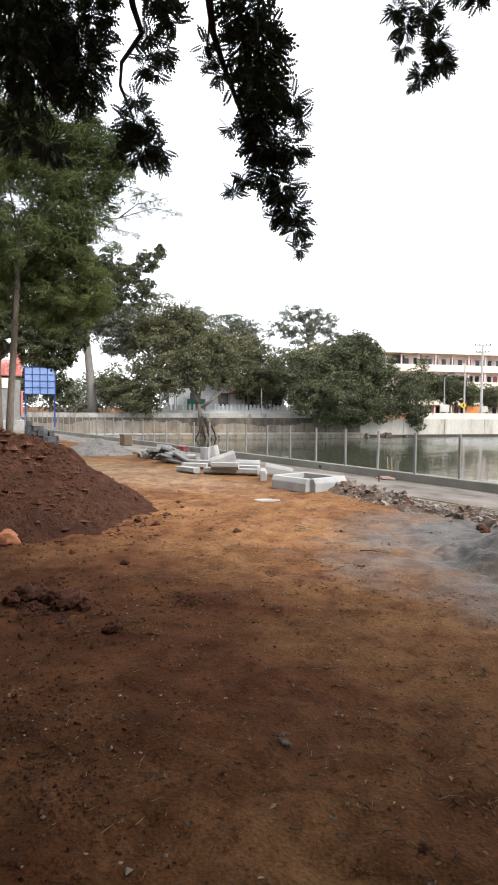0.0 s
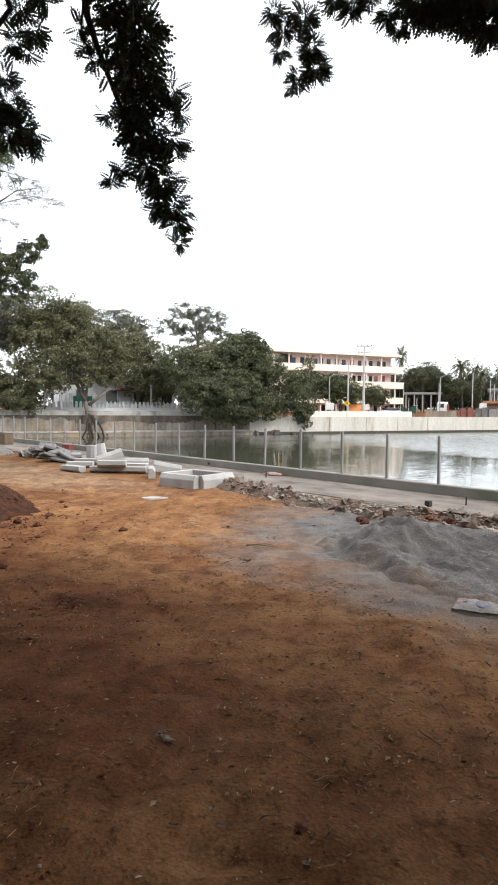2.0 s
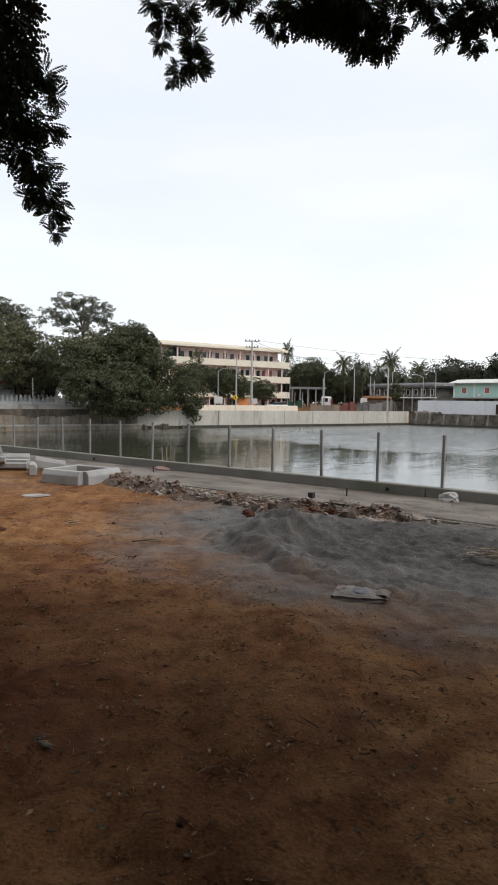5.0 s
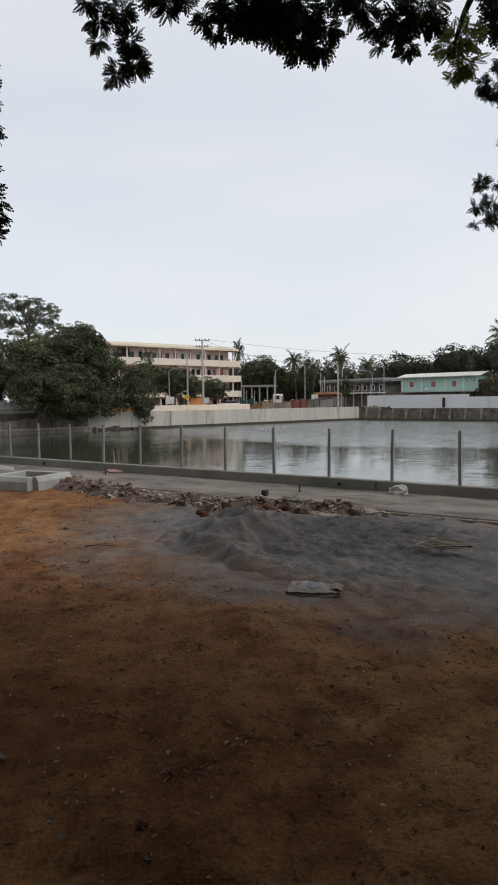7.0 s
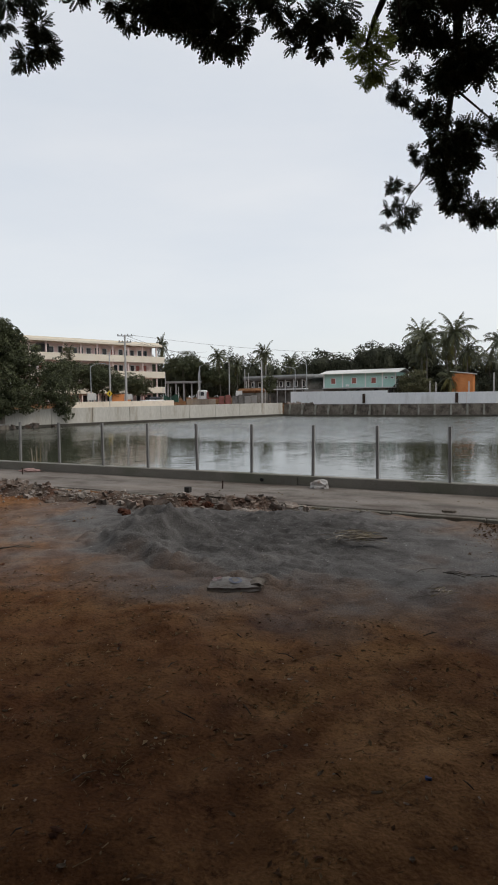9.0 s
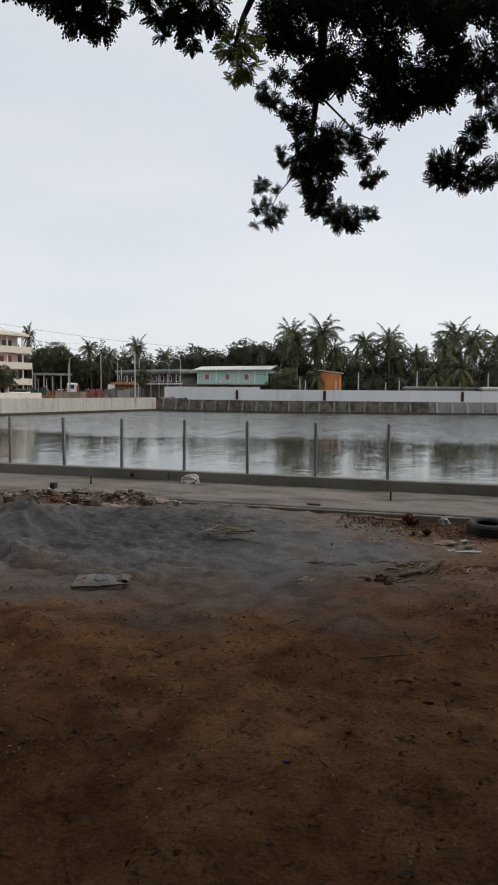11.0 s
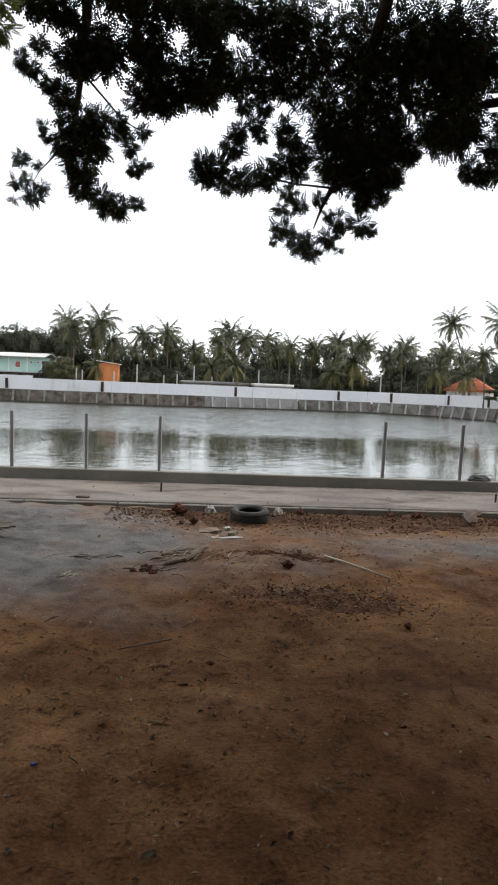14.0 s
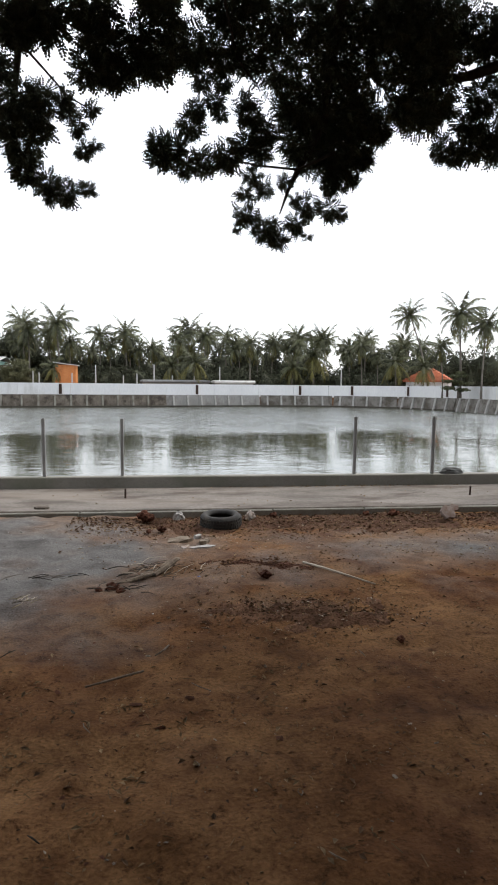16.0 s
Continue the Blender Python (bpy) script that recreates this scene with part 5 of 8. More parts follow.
broad_tree("slender young tree with a thin crown", (-73.0, 79.0, 0.3), 9.6, [(0, 0, 8.6, 1.1, 1.1, 1.4), (0, 0.3, 6.8, 0.9, 0.9, 1.2)], LEAF_OLIVE, 864, 0.20, 29, 0.12)
broad_tree("dark tree at the end of the long building", (-71.0, 110.0, 0.3), 10.0, [(0, 0, 7.5, 4.0, 3.8, 2.8), (3.6, 2.6, 6.0, 3.2, 3.2, 2.4), (7, 3, 5.0, 3.4, 3.2, 2.0)], LEAF_DARK, 922, 0.26, 30, 0.3)
broad_tree("bright round bush beside the orange shed", (-22.4, 99.5, 0.3), 5.0, [(0, 0, 3.2, 2.6, 2.2, 1.9), (1.6, 0, 2.4, 1.8, 1.8, 1.5)], LEAF_OLIVE, 1008, 0.23, 34, 0.15)
broad_tree("dark bush in front of the far houses", (-46.8, 99.5, 0.3), 4.6, [(0, 0, 3.2, 1.6, 1.6, 1.7)], LEAF_DARK, 1008, 0.23, 36, 0.12)


PALM_BARK = material("palm_bark", (0.09, 0.078, 0.065), (0.20, 0.18, 0.155), 1.2, 14, 0.95, 0.5, 0.02)


def palm(label, height, lean, fronds, seed, dry=0):
    """A coconut palm: a curved trunk and a head of feather fronds."""
    rng = random.Random(seed)
    tree = thing("palm_tree", label, "palm tree", "coconut palms on the far bank")
    pts = [(lean * (k / 6) ** 1.6, 0.12 * lean * math.sin(k), height * k / 6) for k in range(7)]
    part("trunk", piped([(0, 0, -0.4)] + pts[1:], [0.22, 0.15, 0.13, 0.12, 0.11, 0.10, 0.10], 7), PALM_BARK, tree, "", True)
    top = Vector(pts[-1])
    wind = Vector((rng.uniform(-0.5, 0.5), rng.uniform(-0.2, 0.2), 0))
    for i in range(fronds):
        az = 2 * math.pi * i * 0.381966 + rng.uniform(-0.35, 0.35)
        rise = 1.35 - 2.3 * (i / fronds) ** 0.9 + rng.uniform(-0.25, 0.25)
        ln = rng.uniform(2.7, 4.1)
        out = (Vector((math.cos(az), math.sin(az), 0)) + wind * 0.5).normalized()
        side = Vector((-out.y, out.x, 0))
        V, F, p, ang, segs = [], [], top.copy(), rise, 10
        droop = rng.uniform(0.06, 0.2)
        spine = [p.copy()]
        for k in range(segs):
            p = p + (out * math.cos(ang) + Vector((0, 0, math.sin(ang)))) * ln / segs
            ang -= droop * (0.5 + k / segs)
            spine.append(p.copy())
        for k in range(1, segs + 1):
            a, b = spine[k - 1], spine[k]
            way = (b - a).normalized()
            reach = 0.85 * math.sin(math.pi * min(0.95, 0.12 + 0.78 * k / segs)) + 0.10
            for s in (-1, 1):
                for h in (0.0, 0.25, 0.5, 0.75):
                    if rng.random() < 0.12:
                        continue
                    q = a.lerp(b, h)
                    tip = q + side * s * reach * rng.uniform(0.4, 0.8) + way * reach * rng.uniform(0.35, 0.7) + Vector((0, 0, -reach * rng.uniform(0.2, 1.0)))
                    w = way * 0.06
                    V += [q - w, q + w, tip]
                    F.append((len(V) - 3, len(V) - 2, len(V) - 1))
        for k in range(segs):
            V += [spine[k] - side * 0.04, spine[k] + side * 0.04, spine[k + 1]]
            F.append((len(V) - 3, len(V) - 2, len(V) - 1))
        mat = FROND_DRY if i >= fronds - dry else FROND
        part("frond", mesh_np("frond", [tuple(v) for v in V], F, mat), mat, tree)
    return tree


# base x, y, height of the head, and the kind of palm
palms = [palm("tall coconut palm with a leaning grey trunk", 10.0, 0.8, 30, 1, 2), palm("coconut palm with a full drooping head", 10.0, -0.4, 34, 2, 4), palm("low young coconut palm with yellowing fronds", 5.0, 0.3, 26, 3, 9), palm("slender leaning coconut palm with an open head", 12.5, 3.1, 27, 4, 2)]
PALMS = [(-20.9, 102.9, 9.9), (-16.8, 104.7, 11.2), (-15.5, 108.0, 8.4), (-11.3, 111.5, 10.0), (-6.9, 111.9, 10.3), (-2.4, 110.1, 7.7), (1.6, 106.1, 9.1), (3.4, 114.1, 11.1), (6.5, 109.9, 9.9), (10.4, 115.7, 10.2),
         (13.2, 103.3, 8.4), (18.2, 112.7, 9.1), (23.0, 113.9, 10.3), (26.5, 111.1, 9.7), (30.6, 105.8, 7.2), (31.3, 101.5, 8.3), (33.8, 100.7, 6.8), (39.7, 105.0, 8.4), (38.3, 75.0, 9.3), (37.4, 84.3, 7.3),
         (-63.2, 111.3, 9.5), (-61.2, 114.7, 8.1), (-54.8, 113.5, 9.7), (-50.2, 115.6, 8.3), (-62.7, 125.2, 7.8), (-23.5, 111.0, 11.5)]
rng = random.Random(8)
palms[0].matrix_basis = pose(-18.9, 110.5, 0.2, 0, 0, 200)
palms[1].matrix_basis = pose(38.3, 80.7, 0.2) @ Matrix.Scale(1.09, 4)
palms[2].matrix_basis = pose(4.0, 101.1, 0.3)
palms[3].matrix_basis = pose(40.0, 95.2, 0.2, 0, 0, 157)


def place_palm(kind, x, y, scale):
    wide = 0.74 if x < -30 else 0.92
    m = pose(x, y, 0.2, 0, 0, rng.uniform(0, 360)) @ Matrix.Diagonal((scale * wide, scale * wide, scale, 1))
    copy_thing(palms[kind], m).matrix_basis = m


for x, y, h in PALMS:
    place_palm(rng.choice((0, 1, 1)), x, y, (h - 0.2) / 10.0)
for x, y, h in ((23.8, 103.5, 6.5), (35.1, 96.0, 5.2), (20.0, 103.0, 4.6), (0.5, 103.5, 4.4), (-17.5, 103.0, 4.0), (38.0, 92.5, 4.5)):
    place_palm(2, x, y, h / 5.0)
for x, y, h, w in ((-72.0, 103.4, 11.4, 0.42), (-71.0, 114.9, 8.2, 0.42)):
    m = pose(x, y, 0.2, 0, 0, 70) @ Matrix.Diagonal((w, w, h / 10, 1))
    copy_thing(palms[0], m).matrix_basis = m
for k in range(26):
    a = radians(-13 + 35 * k / 25 + rng.uniform(-0.7, 0.7))
    d = rng.uniform(112, 126)
    place_palm(rng.choice((0, 1, 1)), d * math.sin(a), d * math.cos(a), rng.uniform(0.72, 0.98))

# undergrowth and woods behind the palms: leafy shells round dense, lumpy hearts
def dense_hearts(blobs, rng, fill=0.62):
    """Lumpy closed shapes inside foliage masses."""
    g = np.linspace(-1, 1, 6)
    A, B = np.meshgrid(g, g)
    one = np.ones_like(A)
    sides = [np.stack(c, -1).reshape(-1, 3) for c in ((A, B, one), (-A, B, -one), (one, A, B), (-one, -A, B), (-A, one, B), (A, -one, B))]
    i = (np.arange(5)[:, None] * 6 + np.arange(5)[None]).ravel()
    quad = np.stack([i, i + 1, i + 7, i + 6], 1)
    sv = np.concatenate(sides)
    sv /= np.linalg.norm(sv, axis=1, keepdims=True)
    sf = np.concatenate([quad + 36 * k for k in range(6)])
    V, F = [], []
    for k, (x, y, z, rx, ry, rz) in enumerate(blobs):
        f, g, h = rng.uniform(3, 6, 3)
        lump = 1 + 0.14 * np.sin(f * sv[:, :1] + k) + 0.14 * np.sin(g * sv[:, 1:2] + 2 * k) + 0.12 * np.sin(h * sv[:, 2:] + 3 * k)
        V.append(sv * lump * fill * (rx, ry, rz) + (x, y, z))
        F.append(sf + len(sv) * k)
    return np.concatenate(V), np.concatenate(F)


blobs = []
for k in range(92):
    a = -46 + 76 * k / 91 + rng.uniform(-0.4, 0.4)
    d = rng.uniform(136, 148) if a < -21 else rng.uniform(121, 130)
    h = rng.uniform(5.8, 7.2) if a < -21 else rng.uniform(5.0, 6.4)
    if 13.0 < a < 15.6 or -14.2 < a < -13.2:
        h = 2.6
    r = rng.uniform(1.8, 3.2)
    blobs.append((d * math.sin(radians(a)), d * math.cos(radians(a)), h * 0.72, r, 2.6, h * 0.78))
for k in range(40):
    a = radians(-13.5 + 36 * k / 39)
    d = rng.uniform(106, 112)
    blobs.append((d * math.sin(a), d * math.cos(a), 2.0, rng.uniform(1.6, 2.6), 2, rng.uniform(2.0, 3.2)))
for a, d, h, r in ((-20.6, 126, 9.6, 3.2), (-15.4, 128, 10.0, 3.0), (-14.2, 127, 10.4, 2.8), (-13.0, 129, 10.8, 3.0), (-11.6, 128, 9.6, 2.6), (-18.8, 126, 8.6, 2.6), (-16.2, 122, 10.6, 3.0), (-15.0, 123, 9.4, 2.6), (-12.0, 122, 10.6, 3.0), (-17.4, 124, 9.2, 2.6), (6.5, 124, 8.6, 2.8), (-3.6, 122, 8.0, 2.6), (1.4, 124, 8.8, 2.6), (18.0, 120, 8.4, 3.0)):
    blobs.append((d * math.sin(radians(a)), d * math.cos(radians(a)), h - 2.2, r, r, 2.9))
wrng = np.random.default_rng(4)
V, F = leaf_cloud(blobs, 175, 0.40, wrng, clumps=46, hollow=0.7, tuft=0.3)
keep = V[F[:, 0], 2] > 1.4
F = F[keep]
V2, F2 = dense_hearts(blobs, wrng)
V, F = np.concatenate([V, V2]), np.concatenate([F, F2 + len(V)])
solid("woodland", mesh_np("woodland", V, F, LEAF_WOOD), None, "dense dark green woodland behind the pond", "woodland", kind="stuff")
blobs = [(-80 + rng.uniform(-6, 6), y, rng.uniform(2, 5), 4, 4, rng.uniform(3, 5)) for y in range(4, 66, 4)]
V, F = leaf_cloud(blobs, 110, 0.5, np.random.default_rng(6))
solid("woodland", mesh_np("woodland", V, F, LEAF_GREY), None, "grey-green thicket behind the road trees", "woodland", kind="stuff")

broad_tree("small layered spreading tree before the white wall", (37.6, 79.9, 0.2), 3.4,
           [(0, 0, 3.0, 1.3, 1.1, 0.35), (-0.9, 0, 2.3, 1.5, 1.1, 0.3), (0.9, 0.2, 2.0, 1.4, 1.1, 0.3), (-1.3, 0, 1.4, 1.1, 1.0, 0.25), (0.6, -0.2, 1.2, 1.2, 1.0, 0.25), (0.2, 0, 3.4, 0.7, 0.7, 0.3)], LEAF_DARK, 1500, 0.20, 39, 0.12)



# ---- buildings, poles and street things ----
PINK = material("pink_plaster", (0.70, 0.53, 0.50), (0.82, 0.68, 0.645), 0.4, 6, 0.85, 0.1, stain=(0.5, 0.38, 0.33), stain_scale=0.5, stain_at=0.62)
CREAM = material("cream_plaster", (0.71, 0.63, 0.50), (0.83, 0.76, 0.64), 0.4, 6, 0.85, 0.1, stain=(0.5, 0.45, 0.38), stain_scale=0.4, stain_at=0.64)
PALE_PINK = material("pale_pink_plaster", (0.74, 0.66, 0.61), (0.85, 0.79, 0.75), 0.4, 6, 0.85, 0.1, stain=(0.60, 0.52, 0.46), stain_scale=0.4, stain_at=0.62, stretch=(1, 1, 0.5))
TEAL = material("turquoise_paint", (0.36, 0.58, 0.52), (0.48, 0.69, 0.62), 0.4, 6, 0.8, 0.1, stain=(0.25, 0.48, 0.44), stain_scale=0.5, stain_at=0.62)
SHEET = material("pale_roof_sheet", (0.52, 0.51, 0.48), (0.68, 0.67, 0.64), 0.6, 8, 0.6, 0.1, stain=(0.42, 0.38, 0.33), stain_scale=0.5, stain_at=0.6)
GREY_ROOF = material("grey_roof_sheet", (0.13, 0.13, 0.13), (0.25, 0.25, 0.24), 0.6, 8, 0.8, 0.1)
SHUTTER = material("brown_red_shutter", (0.28, 0.10, 0.08), (0.42, 0.17, 0.14), 1, 9, 0.7, 0.1)
ORANGE = material("orange_sheet", (0.50, 0.17, 0.05), (0.68, 0.28, 0.10), 0.8, 9, 0.6, 0.1)
TILE = material("red_roof_tile", (0.36, 0.11, 0.06), (0.58, 0.22, 0.12), 1.5, 9, 0.85, 0.2, vary=0.2)
BLUE = material("blue_panel", (0.12, 0.20, 0.42), (0.26, 0.35, 0.56), 0.8, 9, 0.6, 0.05)
BLUE_FRAME = material("dark_blue_steel", (0.02, 0.04, 0.16), (0.04, 0.07, 0.22), 1, 9, 0.5, 0.05)
DULL_RED = material("dull_red_paint", (0.13, 0.035, 0.03), (0.24, 0.07, 0.06), 1, 9, 0.8, 0.1)
RED = material("faded_red_paint", (0.42, 0.13, 0.12), (0.60, 0.24, 0.21), 1, 9, 0.7, 0.1)
WHITE = material("white_paint", (0.70, 0.70, 0.69), (0.82, 0.82, 0.81), 1, 12, 0.7, 0.05)
GREEN = material("green_gate_paint", (0.03, 0.13, 0.09), (0.06, 0.2, 0.14), 1, 9, 0.6, 0.05)
YELLOW = material("yellow_sign_paint", (0.65, 0.45, 0.03), (0.78, 0.56, 0.06), 1, 9, 0.6, 0.05)
RUBBER = material("worn_rubber", (0.018, 0.017, 0.016), (0.05, 0.046, 0.042), 5, 60, 0.85, 0.3, 0.003, stain=(0.09, 0.07, 0.055), stain_scale=5, stain_at=0.6)
GLASS_DARK = material("dark_window_glass", (0.02, 0.022, 0.025), (0.04, 0.043, 0.047), 1, 9, 0.15, 0, specular=0.5)


def opening(owner, x0, x1, z0, z1, y, fill, frame_mat, deep=0.12):
    """A framed window or door set in a wall face that looks along -y."""
    win = part("window", boxed(x0, x1, y - 0.03, y + deep, z0, z1, 0.01), fill, owner)
    w = 0.08
    bm = bmesh.new()
    for a in ((x0 - w, x1 + w, z1, z1 + w), (x0 - w, x1 + w, z0 - w, z0), (x0 - w, x0, z0, z1), (x1, x1 + w, z0, z1)):
        box(bm, a[0], a[1], y - 0.07, y + 0.02, a[2], a[3])
    part("window_frame", bm, frame_mat, win)
    return win


# long building with open galleries; its front looks along its own -y
flats = thing("long_building", "long three-storey pink and cream building with open galleries", "building", at=(-84.0, 64.5, 0.2), turn=72.1)
LONG = 39.6
part("wall", boxed(0, LONG, 1.9, 11, 0, 11.0), PINK, flats, "pink plastered rear wall of the galleries")
part("roof", boxed(-0.3, LONG + 0.8, -0.5, 11.4, 11.0, 11.45, 0.03), CREAM, flats, "cream flat roof slab with a parapet")
part("roof_parapet", boxed(0, LONG + 0.2, -0.2, 0.0, 11.45, 11.75), CREAM, flats)
for z in (2.55, 5.45, 8.3):
    part("gallery", boxed(-0.2, LONG + 1.5, -0.1, 1.9, z - 0.28, z, 0.02), PALE_PINK, flats)
    part("parapet", boxed(-0.2, LONG + 1.5, -0.26, -0.1, z - 0.35, z + 0.85, 0.02), CREAM, flats)
    part("parapet", boxed(LONG + 1.5, LONG + 1.62, -0.1, 4.5, z - 0.35, z + 0.85, 0.02), CREAM, flats)
brng = random.Random(5)
for k in range(13):
    x = 0.2 + k * (LONG - 0.6) / 12
    for z0, z1 in ((0, 2.2), (2.56, 5.1), (5.46, 7.95), (8.31, 11.0)):
        part("column", boxed(x, x + 0.22, 0.0, 0.22, z0, z1), PINK, flats)
for row, z in enumerate((0.3, 3.0, 5.9, 8.75)):
    x = 1.0
    while x < LONG - 1.2:
        if row and brng.random() < 0.25:
            opening(flats, x, x + 0.75, z - 0.2, z + 1.65, 1.9, SHUTTER if row < 3 else DARK, WHITE)
            x += 1.5
        else:
            opening(flats, x, x + 0.85, z + 0.4, z + 1.55, 1.9, SHUTTER if brng.random() < (0.55 if row == 2 else 0.12) else GLASS_DARK, WHITE)
            x += 1.75 if brng.random() < 0.6 else 1.25
part("doorway", boxed(15.6, 17.7, 1.2, 1.95, 8.5, 10.7, 0.02), DARK, flats, "large dark opening at the upper gallery")

# turquoise house
house = thing("house", "turquoise two-storey house with a pale sheet roof", "house", at=(-39.05, 104.9, 0.3), turn=0.0)
part("wall", boxed(0, 12.65, 0, 7, 2.6, 5.0), TEAL, house)
part("lower_wall", boxed(0.2, 12.5, 0.3, 7, 0, 2.58), END_WALL, house, "bare dark grey lower wall")
bm = bmesh.new()
vs = [bm.verts.new(c) for c in ((-0.6, -0.9, 4.92), (13.3, -0.9, 4.98), (13.3, 3.6, 5.75), (-0.6, 3.6, 5.65), (-0.6, 7.9, 4.92), (13.3, 7.9, 4.98))]
low = [bm.verts.new(v.co - Vector((0, 0, 0.09))) for v in vs]
for q in ((0, 1, 2, 3), (3, 2, 5, 4)):
    bm.faces.new([vs[i] for i in q])
    bm.faces.new([low[i] for i in q[::-1]])
for a, b in ((0, 1), (1, 2), (2, 5), (5, 4), (4, 3), (3, 0)):
    bm.faces.new((vs[a], low[a], low[b], vs[b]))
part("roof", bm, SHEET, house)
for x in (-0.02, 3.35, 7.35, 10.25, 12.45):
    part("pilaster", boxed(x, x + 0.2, -0.1, 0.02, 2.6, 4.9), WHITE, house)
for x in (1.4, 5.1, 8.5):
    opening(house, x, x + 0.75, 3.25, 4.15, 0.0, SHUTTER, WHITE)
for x in (10.8, 11.85):
    opening(house, x, x + 0.32, 4.0, 4.22, 0.0, GLASS_DARK, WHITE)
part("ledge", boxed(-0.1, 12.75, -0.35, 0.0, 2.42, 2.58), POLE, house)
part("canopy", boxed(-1.6, 0.1, -0.5, 2.0, 4.45, 4.53), SHEET, house)
part("air_conditioner", boxed(4.1, 4.65, -0.35, -0.02, 2.75, 3.1, 0.02), WHITE, house)
for x in (3.4, 5.8, 8.9, 11.4):
    part("lower_window", boxed(x, x + 0.7, 0.24, 0.32, 1.6, 2.3), DARK, house)
part("porch_floor", boxed(12.7, 14.9, 0.5, 5.5, 2.2, 2.4), POLE, house)
part("porch_rail", boxed(12.75, 14.9, 0.45, 0.55, 2.4, 3.2), WHITE, house)
part("porch_wall", boxed(12.7, 13.6, 2.0, 2.15, 2.4, 4.4), WHITE, house)
part("porch_roof", boxed(12.7, 15.4, -0.2, 6.0, 4.2, 4.32), GREY_ROOF, house)
for x in (12.9, 13.8, 14.7):
    part("porch_post", boxed(x, x + 0.16, 0.6, 0.78, 0, 4.2), WHITE, house)
hut = thing("lean_to", "low dark sheet-roofed lean-to beside the turquoise house", "shed", at=(-43.2, 105.5, 0.3))
part("roof", boxed(0, 4.2, -0.6, 4, 2.3, 2.42), GREY_ROOF, hut)
part("wall", boxed(0.2, 4.0, 0, 3.8, 0, 2.3), POLE, hut)

# orange site hut behind the white wall
shed = thing("shed", "orange sheet-metal hut with a pale roof", "shed", at=(-17.2, 102.7, 0.3))
part("wall", boxed(0, 3.1, 0, 2.4, 0, 4.4), ORANGE, shed)
bm = bmesh.new()
vs = [bm.verts.new(c) for c in ((-0.25, -0.3, 4.7), (3.4, -0.3, 4.25), (3.4, 2.7, 4.25), (-0.25, 2.7, 4.7))]
top = bmesh.ops.extrude_face_region(bm, geom=[bm.faces.new(vs)])
bmesh.ops.translate(bm, vec=(0, 0, 0.12), verts=[v for v in top["geom"] if isinstance(v, bmesh.types.BMVert)])
part("roof", bm, SHEET, shed)
for x in (0.0, 1.02, 2.05, 3.04):
    part("rib", boxed(x, x + 0.06, -0.05, 0.0, 0, 4.35), ORANGE, shed)
part("door", boxed(1.9, 2.7, -0.04, -0.01, 0, 2.1, 0.01), ORANGE, shed)

# red-tiled house beyond the right end of the wall
tiled = thing("house", "small white house with a hipped red tile roof behind the wall", "house", at=(37.2, 97.4, 0.2), turn=-30)
part("wall", boxed(0, 6.4, 0, 5, 0, 2.4), WHITE_WALL, tiled)
rows = 9
roof = part("roof", boxed(-0.4, 6.8, -0.4, 5.4, 2.32, 2.42), TILE, tiled)
for k in range(rows):
    t = k / rows
    inx, iny = 3.3 * t, 2.7 * t
    part("tile_course", boxed(-0.5 + inx, 6.9 - inx, -0.5 + iny, 5.5 - iny, 2.42 + 2.0 * t, 2.42 + 2.0 * t + 0.26, 0.05), TILE, roof)

# low roofs half hidden behind the white wall
for x, y, w, a in ((7.5, 100.6, 6.0, 3), (-3.5, 98.5, 8.5, 8), (1.5, 101.0, 5, 8)):
    o = thing("low_building", "low grey sheet-roofed building behind the wall", "shed", "low roofs behind the white wall", at=(x, y, 0.2), turn=a)
    part("wall", boxed(0, w, 0, 3, 0, 1.8), POLE, o)
    part("roof", boxed(-0.3, w + 0.3, -0.4, 3.4, 1.8, 2.3, 0.15), SHEET if w == 6.0 else GREY_ROOF, o)

# far houses and platform roofs to the left of the turquoise house
far = thing("house", "long pale house with a dark sheet roof", "house", at=(-57.0, 111.5, 0.3), turn=-19)
part("wall", boxed(0, 15, 0, 6, 0, 4.2), END_WALL, far)
part("roof", boxed(-0.8, 15.8, -1.2, 6.8, 4.2, 5.1, 0.3), GREY_ROOF, far)
part("balcony", boxed(-0.3, 15.3, -1.0, 0, 2.4, 2.6), WHITE, far)
for k in range(8):
    part("balcony_post", boxed(0.2 + k * 2.05, 0.35 + k * 2.05, -0.95, -0.8, 0, 4.2), POLE, far)
    opening(far, 0.9 + k * 1.85, 1.6 + k * 1.85, 3.0, 3.9, 0.0, GLASS_DARK, WHITE)
plat = thing("open_shelter", "open concrete shelter with a flat roof on posts", "shelter", at=(-73.5, 107.6, 0.3), turn=33)
part("roof", boxed(-0.4, 7.0, -0.4, 3.4, 4.1, 4.5), POLE, plat)
for k in range(5):
    for y in (0.0, 2.7):
        part("post", boxed(k * 1.6, k * 1.6 + 0.25, y, y + 0.25, 0, 4.1), POLE, plat)
BROWN_TILE = material("brown_roof_tile", (0.16, 0.075, 0.035), (0.30, 0.15, 0.07), 1.5, 9, 0.9, 0.2)
hutb = thing("shed", "small house with an orange-brown tiled roof", "shed", at=(-55.0, 103.5, 0.3), turn=-20)
part("wall", boxed(0, 4.5, 0, 3, 0, 1.9), END_WALL, hutb)
part("roof", boxed(-0.3, 4.8, -0.4, 3.4, 1.9, 2.7, 0.38), BROWN_TILE, hutb)

